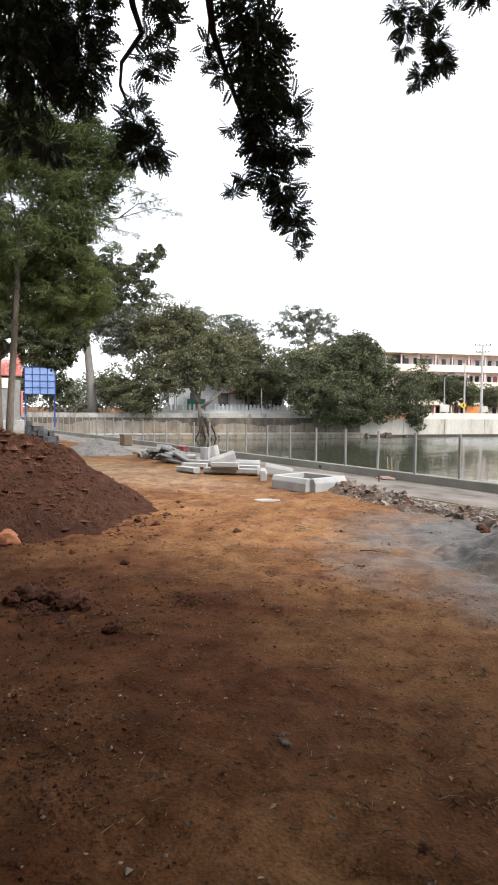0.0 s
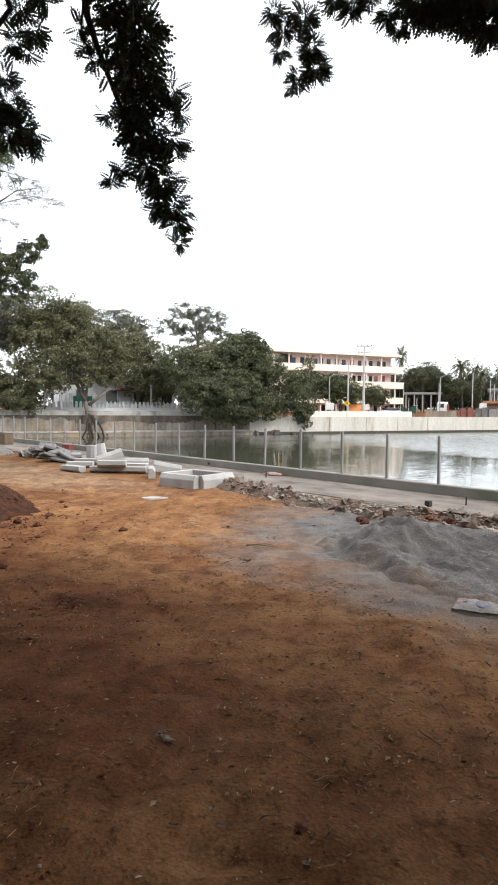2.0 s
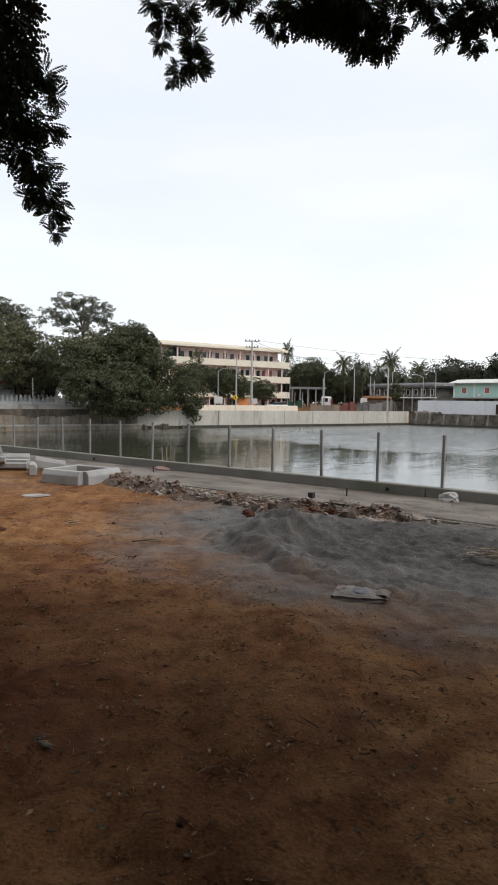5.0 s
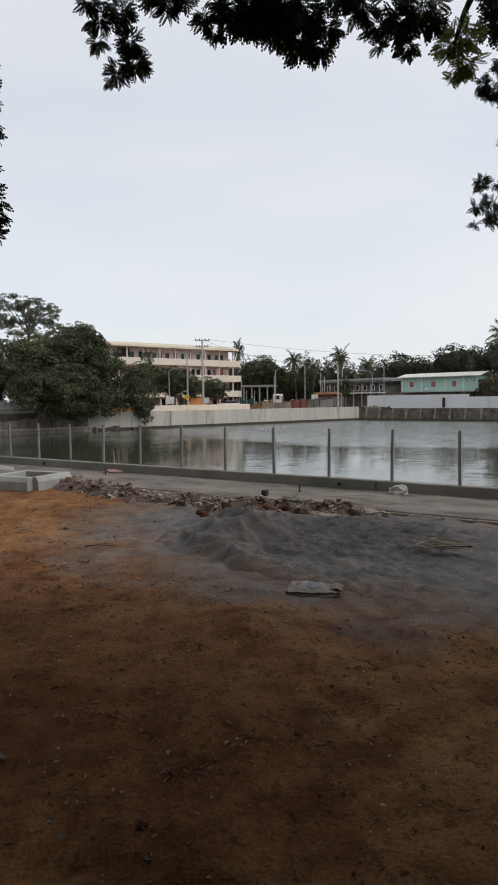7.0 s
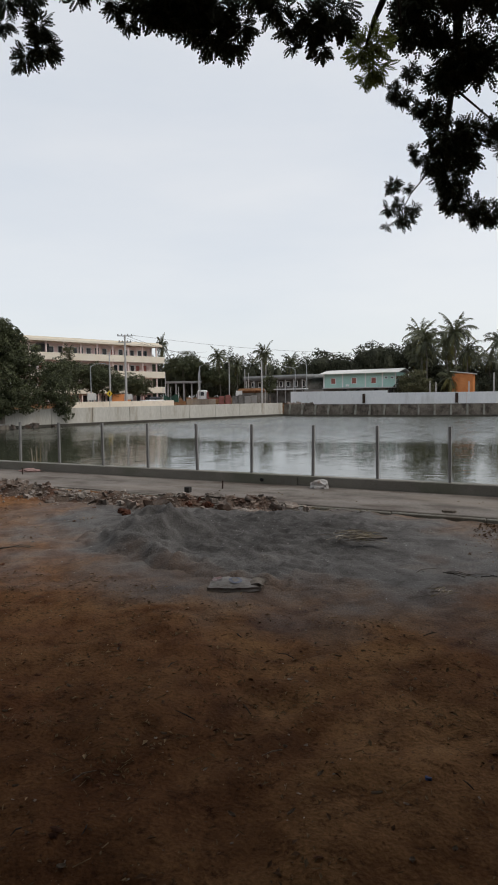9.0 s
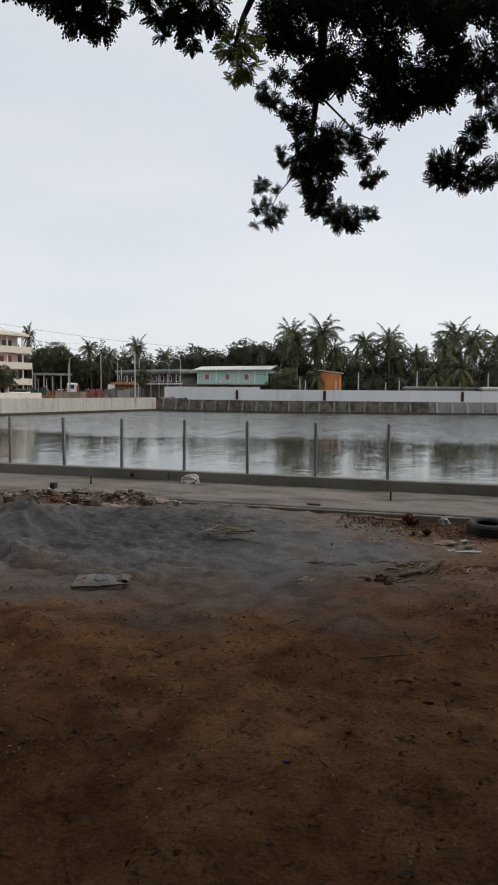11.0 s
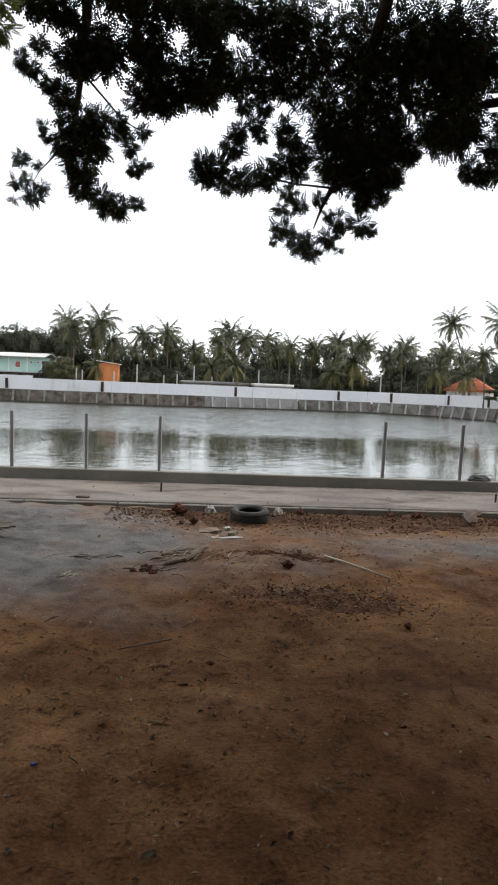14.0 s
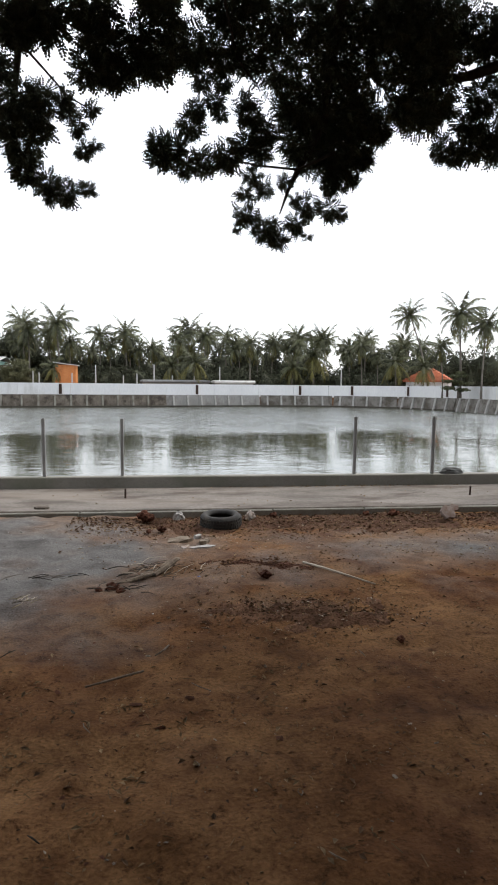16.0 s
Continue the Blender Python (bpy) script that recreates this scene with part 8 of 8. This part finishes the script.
# iron stakes, posts, weep pipes
stake = solid("iron_stake", piped([(0, 0, -0.02), (0, 0, 0.13), (0.004, 0, 0.135)], [0.014, 0.014, 0.01], 7), RUST, "short rusty iron stake in the walkway", "stake", "iron stakes in the walkway")
stake.matrix_basis = pose(-0.36, 9.45, 0.03, 2, 1, 0)
for x, y in ((4.64, 9.35), (-5.26, 9.55), (-10.19, 9.75), (-15.1, 9.8), (-20.0, 9.8)):
    copy_thing(stake, pose(x, y, 0.03, srng.uniform(-3, 3), srng.uniform(-3, 3), 0))
solid("steel_post", piped([(4.60, 8.42, -0.25), (4.60, 8.42, 0.6), (4.61, 8.42, 1.42)], [0.020, 0.020, 0.020], 8), RUST, "black steel post at the walkway edge", "post")
for x in (-4.9, -13.0):
    solid("weep_pipe", piped([(x, 10.34, 0.10), (x, 10.40, 0.10)], [0.035, 0.035], 10), DARK, "dark end of a drain pipe in the kerb wall", "pipe", "drain pipes in the kerb wall")

# broken masonry along the walkway
RUBBLE = material("broken_masonry", (0.095, 0.076, 0.064), (0.34, 0.30, 0.26), 4, 40, 0.95, 0.5, 0.01, vary=0.45, stain=(0.11, 0.062, 0.042), stain_scale=2, stain_at=0.52)
REDCLOD = material("red_clod", (0.040, 0.0175, 0.0115), (0.115, 0.050, 0.032), 7, 60, 0.95, 0.9, 0.02, vary=0.3, specular=0.05)
BED = material("masonry_spoil", (0.065, 0.044, 0.033), (0.20, 0.152, 0.120), 7, 60, 0.95, 1.0, 0.03, stain=(0.13, 0.055, 0.03), stain_scale=1.6, stain_at=0.55, specular=0.08)


def bed_line(X):
    t = np.clip((X + 9.9) / 6.4, 0, 1)
    return t, 8.30 - 0.5625 * np.sin(np.pi * np.minimum(1, t * 1.05)) ** 1.2


def bed_height(X, Y):
    t, mid = bed_line(X)
    across = np.abs(Y - mid) / (0.42 - 0.16 * t) + 0.35 * fbm(X, Y, 1.8, 91)
    ends = np.clip((X + 10.2) / 0.5, 0, 1) * np.clip((-3.3 - X) / 0.5, 0, 1)
    body = np.clip(1 - across, 0, 1) ** 0.7 * ends * np.clip((8.46 - Y) / 0.06, 0, 1)
    return -0.07 + body * (0.20 - 0.06 * t + 0.10 * (1 - 2 * np.abs(fbm(X, Y, 3.0, 92, 3))) + 0.05 * fbm(X, Y, 11, 93, 3))


heap("rubble_bank", "low bank of broken masonry and reddish soil", "rubble", np.arange(-10.3, -3.2, 0.04), np.arange(7.1, 8.49, 0.04), bed_height, BED)


def chunk(rng):
    """One angular broken block."""
    bm = boxed(-0.5, 0.5, -0.36, 0.36, -0.26, 0.26)
    for v in bm.verts:
        v.co += Vector([rng.uniform(-0.27, 0.27) for _ in range(3)])
    bmesh.ops.triangulate(bm, faces=bm.faces[:])
    bmesh.ops.subdivide_edges(bm, edges=bm.edges[:], cuts=2, use_grid_fill=True)
    shift = Vector((rng.uniform(0, 50), rng.uniform(0, 50), 0))
    for v in bm.verts:
        v.co += 0.16 * noise.noise_vector(v.co * 3.5 + shift) + 0.09 * noise.noise_vector(v.co * 8 + shift)
    return bm


rocks = [solid("rubble_stone", chunk(srng), RUBBLE, "angular chunk of broken masonry in dirt", "rubble", "rubble along the walkway") for _ in range(9)]


def rubble_spot():
    t = srng.random() ** 0.85
    x = -9.9 + 6.4 * t
    mid = 8.30 - 0.75 * math.sin(math.pi * min(1, t * 1.05)) ** 1.2 * 0.75
    return x, mid + srng.gauss(0, 0.22) * (1.2 - 0.6 * t)


for k in range(270):
    x, y = rubble_spot()
    y = min(y, 8.44)
    s = min(0.19, abs(srng.gauss(0, 0.042)) + 0.04)
    zb = float(bed_height(np.array([x]), np.array([y]))[0])
    m = pose(x, y, max(zb, 0.0) + s * 0.08, srng.uniform(-25, 25), srng.uniform(-25, 25), srng.uniform(0, 360)) @ Matrix.Scale(s, 4)
    if k < 9:
        rocks[k].matrix_basis = m
    else:
        copy_thing(rocks[k % 9], m).matrix_basis = m
for x, y, s in ((-4.84, 6.95, 0.38), (-4.35, 7.95, 0.2), (-4.7, 8.2, 0.19), (-4.05, 8.2, 0.2), (-3.9, 8.25, 0.16), (-3.4, 8.28, 0.17), (-3.2, 8.3, 0.13), (-5.6, 7.5, 0.2), (-6.1, 7.5, 0.18), (-9.6, 8.3, 0.34), (-9.2, 8.4, 0.24), (-17.9, 8.1, 0.3), (-18.6, 8.0, 0.35), (-19.0, 7.9, 0.3)):
    m = pose(x, y, s * 0.2, 0, 0, srng.uniform(0, 360)) @ Matrix.Scale(s, 4)
    copy_thing(rocks[srng.randrange(9)], m).matrix_basis = m
for x, y, s in ((-50.6, 46.6, 0.9), (-50.3, 48.2, 0.7), (-50.0, 49.0, 0.8), (-49.5, 51.0, 0.6), (-54.2, 30.5, 0.7), (-54.6, 29.2, 0.9), (-53.9, 32.2, 0.6), (-53.2, 36.0, 0.7), (-52.2, 39.4, 0.8), (-51.8, 41.0, 0.6)):
    m = pose(x, y, -1.3, 0, 0, srng.uniform(0, 360)) @ Matrix.Scale(s, 4)
    copy_thing(rocks[srng.randrange(9)], m).matrix_basis = m
for x, y, s in ((-39.2, 90.6, 0.7), (-38.4, 90.3, 0.6), (-37.6, 90.5, 0.8), (-36.9, 90.2, 0.5), (-36.2, 90.4, 0.7), (-38.9, 91.2, 0.6), (-35.4, 90.2, 0.5), (-40.4, 92.8, 0.8)):
    m = pose(x, y, 0.25 + 0.1 * s, 0, 0, srng.uniform(0, 360)) @ Matrix.Scale(s, 4)
    copy_thing(rocks[srng.randrange(9)], m).matrix_basis = m


def clod(rng, seed):
    """A crumbly lump of soil."""
    bm = bmesh.new()
    bmesh.ops.create_icosphere(bm, subdivisions=3, radius=0.5)
    for v in bm.verts:
        v.co *= 1 + 0.45 * noise.noise(v.co * 3 + Vector((seed, 0, 0))) + 0.3 * noise.noise(v.co * 9) + rng.uniform(-0.05, 0.05)
        v.co = Vector((v.co.x * 1.1, v.co.y * 0.9, v.co.z * 0.7))
    return bm


red = solid("soil_clod", clod(srng, 4.0), REDCLOD, "lump of hard red soil", "clod", "red clods")
red.matrix_basis = pose(-4.75, 8.08, 0.06, 0, 0, 40) @ Matrix.Scale(0.2, 4)
for x, y, s in ((-4.6, 7.95, 0.16), (-4.9, 7.9, 0.12), (-5.45, 7.05, 0.12), (-5.3, 6.95, 0.14), (-0.06, 8.24, 0.16), (0.02, 8.16, 0.11), (1.52, 8.2, 0.10), (2.7, 8.2, 0.09), (-4.98, 1.44, 0.21), (-5.08, 1.55, 0.15), (-5.12, 1.35, 0.17), (-5.33, 1.24, 0.19), (-5.42, 1.17, 0.16), (-5.28, 1.08, 0.15), (-5.5, 1.32, 0.16), (-4.86, 1.55, 0.10), (-5.0, 1.22, 0.10), (-4.3, 1.56, 0.12), (-7.9, 3.5, 0.11), (-8.3, 3.4, 0.12), (-7.0, 0.95, 0.17), (-6.1, 2.35, 0.08), (1.7, 4.3, 0.055), (-0.2, 5.5, 0.10), (-0.13, 5.42, 0.07), (-0.30, 5.46, 0.06), (0.16, 7.55, 0.09), (0.02, 7.45, 0.06), (3.05, 8.18, 0.12), (1.05, 5.75, 0.09), (4.1, 5.5, 0.11)):
    m = pose(x, y, s * (0.16 if x < -5.7 or x > -4.7 else 0.28), 0, 0, srng.uniform(0, 360)) @ Matrix.Scale(s, 4)
    copy_thing(red, m).matrix_basis = m


# ---- small litter: pebbles, crumbs, twigs and dead leaves ----
def surface(X, Y):
    """Height of the yard's surface, heaps included."""
    z = ground_height(X, Y)
    for fn, x0, x1, y0, y1 in ((soil_height, -17, -6.7, -3.6, 5.5), (sand_height, -6.2, 1.1, 4.3, 8.4), (berm_height, -0.9, 7.9, 7.0, 8.4), (mulch_height, 0.1, 2.2, 4.2, 5.5), (strip_height, -0.2, 2.1, 5.6, 6.6), (bed_height, -10.3, -3.3, 7.1, 8.4), (clods_height, -6.4, -4.1, 0.3, 2.3), (gravel_height, -24, -19.1, 5.6, 9.1)):
        inside = (X > x0) & (X < x1) & (Y > y0) & (Y < y1)
        z = np.where(inside, np.maximum(z, fn(X, Y)), z)
    return z


def scatter(name, n, spots, size, mat, label, category, rng, flat=0.6):
    """Many small stones as one mesh."""
    bm = bmesh.new()
    bmesh.ops.create_uvsphere(bm, u_segments=5 if size > 0.012 or mat is PEBBLE else 4, v_segments=2, radius=0.5)
    bmesh.ops.triangulate(bm, faces=bm.faces[:])
    bm.verts.ensure_lookup_table()
    bm.verts.index_update()
    bv = np.array([v.co[:] for v in bm.verts])
    bf = np.array([[v.index for v in f.verts] for f in bm.faces])
    bm.free()
    x, y = spots(n)
    s = np.minimum(size * rng.lognormal(0, 0.6, n), size * 2.8)
    a = rng.uniform(0, 2 * np.pi, n)
    z = surface(x, y) + s * 0.12
    j = 1 + rng.uniform(-0.45, 0.45, (n, len(bv), 1))
    P = bv[None] * j * (s[:, None] * np.stack([rng.uniform(0.9, 1.6, n), rng.uniform(0.4, 1, n), rng.uniform(0.22, flat, n)], 1))[:, None]
    X = P[..., 0] * np.cos(a)[:, None] - P[..., 1] * np.sin(a)[:, None] + x[:, None]
    Y = P[..., 0] * np.sin(a)[:, None] + P[..., 1] * np.cos(a)[:, None] + y[:, None]
    V = np.stack([X, Y, P[..., 2] + z[:, None]], -1).reshape(-1, 3)
    F = (bf[None] + (np.arange(n) * len(bv))[:, None, None]).reshape(-1, 3)
    return solid(name, mesh_np(name, V, F, mat), None, label, category, kind="stuff")


lrng = np.random.default_rng(99)
PEBBLE = material("pale_pebble", (0.15, 0.115, 0.09), (0.32, 0.265, 0.21), 5, 60, 0.9, 0.2, vary=0.5, island=True, specular=0.05)
CRUMB = material("soil_crumb", (0.075, 0.042, 0.025), (0.20, 0.112, 0.064), 5, 60, 0.95, 0.2, vary=0.4, island=True, specular=0.03)
LUMP = material("soil_lump", (0.040, 0.0185, 0.012), (0.122, 0.056, 0.035), 5, 60, 0.95, 0.3, vary=0.35, island=True, specular=0.04)
GRIT = material("grey_grit", (0.14, 0.13, 0.125), (0.3, 0.29, 0.28), 5, 60, 0.95, 0.2, vary=0.4, island=True)


def yard(n):
    r = lrng.uniform(0, 1, n) ** 0.7 * 9.5 + 1.5
    a = np.radians(lrng.uniform(-32, 84, n))
    x, y = -r * np.sin(a), r * np.cos(a)
    k = 0.5 + 0.5 * fbm(x, y, 0.8, 81) > lrng.uniform(0.1, 0.8, n)
    ok = (y < 8.4) & k
    ok &= ~((x > -5.4) & (x < 0.4) & (y > 4.5))
    return np.where(ok, x, lrng.uniform(-6, 3, n)), np.where(ok, y, lrng.uniform(1.4, 4.5, n))


CLUMPS = np.stack([lrng.uniform(-8.5, 3.5, 330), lrng.uniform(1.2, 6.6, 330), lrng.uniform(0.03, 0.13, 330)], 1)


def clumped(n):
    """Litter gathered in small heaps and trails over the yard."""
    k = CLUMPS[lrng.integers(0, len(CLUMPS), n)]
    x, y = k[:, 0] + lrng.normal(0, 1, n) * k[:, 2] * 1.5, k[:, 1] + lrng.normal(0, 1, n) * k[:, 2]
    return x, np.where((x > -5.4) & (x < 0.4) & (y > 4.5), 1.3 + (y - 4.5) * 1.3, y)


def around(cx, cy, sx, sy):
    return lambda n: (cx + lrng.normal(0, sx, n), np.minimum(cy + lrng.normal(0, sy, n), 8.42))


scatter("pebbles", 1000, yard, 0.008, PEBBLE, "small pale pebbles strewn over the dirt", "pebbles", lrng)
scatter("soil_crumbs", 3000, clumped, 0.007, CRUMB, "dark crumbs of soil gathered in small heaps", "soil crumbs", lrng, 0.9)
scatter("soil_crumbs", 1800, yard, 0.006, CRUMB, "dark crumbs of soil strewn over the dirt", "soil crumbs", lrng)
scatter("soil_crumbs", 5500, around(-10.4, 1.9, 1.3, 1.1), 0.019, LUMP, "crumbled soil on and round the red heap", "soil crumbs", lrng, 0.9)
scatter("soil_crumbs", 900, around(-10.2, 2.1, 1.2, 1.0), 0.05, LUMP, "larger lumps of soil on the red heap", "soil crumbs", lrng, 0.9)
scatter("grit", 500, around(1.2, 4.9, 0.5, 0.25), 0.008, PEBBLE, "pale chips in the dark heap", "grit", lrng)
scatter("soil_crumbs", 1200, around(1.2, 4.88, 0.42, 0.2), 0.011, CRUMB, "crumbled dark chips on the low heap", "soil crumbs", lrng)
scatter("soil_crumbs", 1800, lambda n: (lrng.uniform(-0.6, 6.0, n), lrng.uniform(7.2, 8.42, n)), 0.011, CRUMB, "crumbled soil along the walkway", "soil crumbs", lrng, 0.8)
scatter("grit", 3000, lambda n: (lrng.uniform(-0.6, 5.5, n), lrng.uniform(6.6, 8.42, n)), 0.008, PEBBLE, "pale chips in the soil along the walkway", "grit", lrng)
scatter("grit", 2200, around(-2.8, 6.7, 1.7, 0.8), 0.009, GRIT, "coarse grey grit on the sand", "grit", lrng)
scatter("rubble_bits", 3800, lambda n: tuple(np.array([rubble_spot() for _ in range(n)]).T.clip(-99, [[99], [8.42]])), 0.022, RUBBLE, "small bits of broken masonry", "rubble", lrng, 0.8)
scatter("soil_clods", 220, clumped, 0.02, LUMP, "small flat clods strewn over the dirt", "soil clods", lrng, 0.5)
scatter("rubble_bits", 260, around(-3.9, 8.0, 0.13, 0.08), 0.03, RUBBLE, "small heap of masonry bits at the walkway edge", "rubble", lrng, 0.9)
scatter("rubble_bits", 160, around(-3.4, 8.13, 0.12, 0.06), 0.025, RUBBLE, "small heap of dark bits at the walkway edge", "rubble", lrng, 0.9)
scatter("soil_crumbs", 900, around(0.95, 6.1, 0.5, 0.12), 0.011, CRUMB, "crumbled dark soil on the narrow ridge", "soil crumbs", lrng, 0.9)
scatter("soil_crumbs", 1500, around(-5.1, 1.35, 0.6, 0.35), 0.014, LUMP, "crumbled dark soil beside the track", "soil crumbs", lrng, 0.9)
scatter("soil_crumbs", 2600, around(-8.6, 2.2, 0.8, 0.9), 0.017, LUMP, "loose soil fallen at the foot of the red heap", "soil crumbs", lrng, 0.9)
scatter("soil_crumbs", 3200, around(-3.0, 0.72, 0.65, 0.24), 0.009, LUMP, "dark crumbs of soil and rotted litter", "soil crumbs", lrng, 0.9)
scatter("pebbles", 170, around(-3.0, 0.75, 0.7, 0.3), 0.011, PEBBLE, "small pale pebbles in the dark litter", "pebbles", lrng, 0.8)
scatter("gravel_bits", 1600, around(-21.4, 7.4, 1.1, 0.6), 0.020, GRAVEL, "loose bits of grey gravel on the heap", "gravel", lrng, 0.9)
scatter("soil_crumbs", 700, around(-4.68, 2.33, 0.13, 0.09), 0.010, LUMP, "small heap of dark crumbs on the dirt", "soil crumbs", lrng, 0.9)

scatter("soil_crumbs", 3000, lambda n: (lrng.uniform(-0.8, 6.0, n), 8.42 - np.abs(lrng.normal(0, 0.55, n))), 0.011, LUMP, "dark crumbs of soil along the walkway", "soil crumbs", lrng, 0.9)
scatter("pebbles", 500, lambda n: (lrng.uniform(-0.8, 6.0, n), 8.42 - np.abs(lrng.normal(0, 0.8, n))), 0.011, PEBBLE, "pale stone chips along the walkway", "pebbles", lrng, 0.7)

n = 1700
x, y = clumped(n)
x[:800], y[:800] = lrng.uniform(-0.8, 6.0, 800), 8.42 - np.abs(lrng.normal(0, 0.85, 800))
V, F = leaf_quads(np.stack([x, y, surface(x, y) + 0.008], 1), np.stack([lrng.normal(0, 0.35, n), lrng.normal(0, 0.35, n), np.ones(n)], 1), 0.037, lrng, 0.45)
DEAD = material("dead_leaf", (0.095, 0.062, 0.034), (0.27, 0.19, 0.11), 8, 60, 0.9, 0, vary=0.5, island=True, specular=0.05)
solid("dead_leaves", mesh_np("dead_leaves", V, F, DEAD), None, "small dry leaves strewn on the dirt", "leaf litter", kind="stuff")
n = 2200
x, y = clumped(n)
x[1600:], y[1600:] = lrng.uniform(-0.8, 6.0, 600), 8.42 - np.abs(lrng.normal(0, 0.8, 600))
x[:400], y[:400] = yard(400)
x[400:650], y[400:650] = around(-3.0, 0.75, 0.8, 0.3)(250)
a, L = lrng.uniform(0, np.pi, n), lrng.uniform(0.012, 0.05, n) * lrng.uniform(0.7, 1.6, n)
d = np.stack([np.cos(a), np.sin(a)], 1) * L[:, None] / 2
w = np.stack([-np.sin(a), np.cos(a)], 1) * 0.0013
c = np.stack([x, y], 1)
z = surface(x, y)[:, None] + 0.004
corner = [np.concatenate([c + d * s + w * t, z + h], 1) for s in (-1, 1) for t, h in ((-1, 0), (1, 0), (0, 0.003))]
V = np.stack(corner, 1).reshape(-1, 3)
F = (np.array([(0, 2, 5, 3), (2, 1, 4, 5)])[None] + (np.arange(n) * 6)[:, None, None]).reshape(-1, 4)
solid("twig_bits", mesh_np("twig_bits", V, F, DEAD), None, "thin dry twigs strewn on the dirt", "twigs", kind="stuff")

ROTTED = material("rotted_leaf", (0.052, 0.030, 0.019), (0.150, 0.092, 0.056), 8, 60, 0.95, 0, vary=0.5, island=True, specular=0.04)


def flakes(n, spots, size, mat, label, slope=0.5):
    """Curled leaf bits and bark flakes as one mesh."""
    fx, fy = spots(n)
    nrm = np.stack([lrng.normal(0, slope, n), lrng.normal(0, slope, n), np.ones(n)], 1)
    fv, ff = leaf_quads(np.stack([fx, fy, surface(fx, fy) + 0.18 * size], 1), nrm, size * lrng.uniform(0.5, 1.5, n), lrng, 0.5)
    solid("leaf_litter", mesh_np("leaf_litter", fv, ff, mat), None, label, "leaf litter", kind="stuff")


def along_walkway(n):
    return lrng.uniform(-0.9, 6.2, n), 8.42 - np.abs(lrng.normal(0, 0.5, n))


fx, fy = lrng.normal(2.9, 0.9, 220), 10.33 - np.abs(lrng.normal(0, 0.07, 220))
fx[150:], fy[150:] = lrng.uniform(-6, 6, 70), lrng.uniform(8.65, 10.3, 70)
V, F = leaf_quads(np.stack([fx, fy, np.full(220, 0.040)], 1), np.stack([lrng.normal(0, 0.3, 220), lrng.normal(0, 0.3, 220), np.ones(220)], 1), 0.04, lrng, 0.5)
solid("leaf_litter", mesh_np("leaf_litter", V, F, DEAD), None, "dry yellowish leaves lying on the walkway", "leaf litter", kind="stuff")
flakes(3600, along_walkway, 0.034, ROTTED, "dark rotted leaves and bark flakes along the walkway")
flakes(1500, along_walkway, 0.028, DEAD, "pale dry leaf bits in the litter along the walkway")
flakes(1500, yard, 0.026, ROTTED, "dark rotted leaf bits trodden into the yard", 0.3)
flakes(1500, yard, 0.015, DEAD, "tiny pale leaf bits and chaff on the dirt", 0.5)
flakes(2200, clumped, 0.018, DEAD, "small curled dry leaves in the dirt", 0.6)
flakes(450, around(1.2, 4.9, 0.45, 0.2), 0.026, ROTTED, "dark leaf bits on the low heap")
flakes(260, around(1.3, 4.9, 0.5, 0.22), 0.022, DEAD, "pale dry bits on the low heap")

# bare stalks standing in the shallow water behind the kerb wall
stalks = thing("water_weed", "few thin bare stalks standing in the pond", "weed", at=(-11.45, 11.4, -1.45))
for k in range(13):
    a, t = trng.uniform(0, 6.28), trng.uniform(0.05, 0.24)
    top = trng.uniform(1.6, 1.95)
    dx, dy = math.cos(a) * t, math.sin(a) * t
    part("stem", piped([(dx * 0.3, dy * 0.3, 0), (dx * 0.6, dy * 0.6, top * 0.6), (dx, dy, top), (dx * 1.5, dy * 1.5, top + trng.uniform(-0.12, 0.08))], [0.008, 0.006, 0.005, 0.003], 5), DEAD_STALK if k % 3 else PALE_WOOD, stalks)
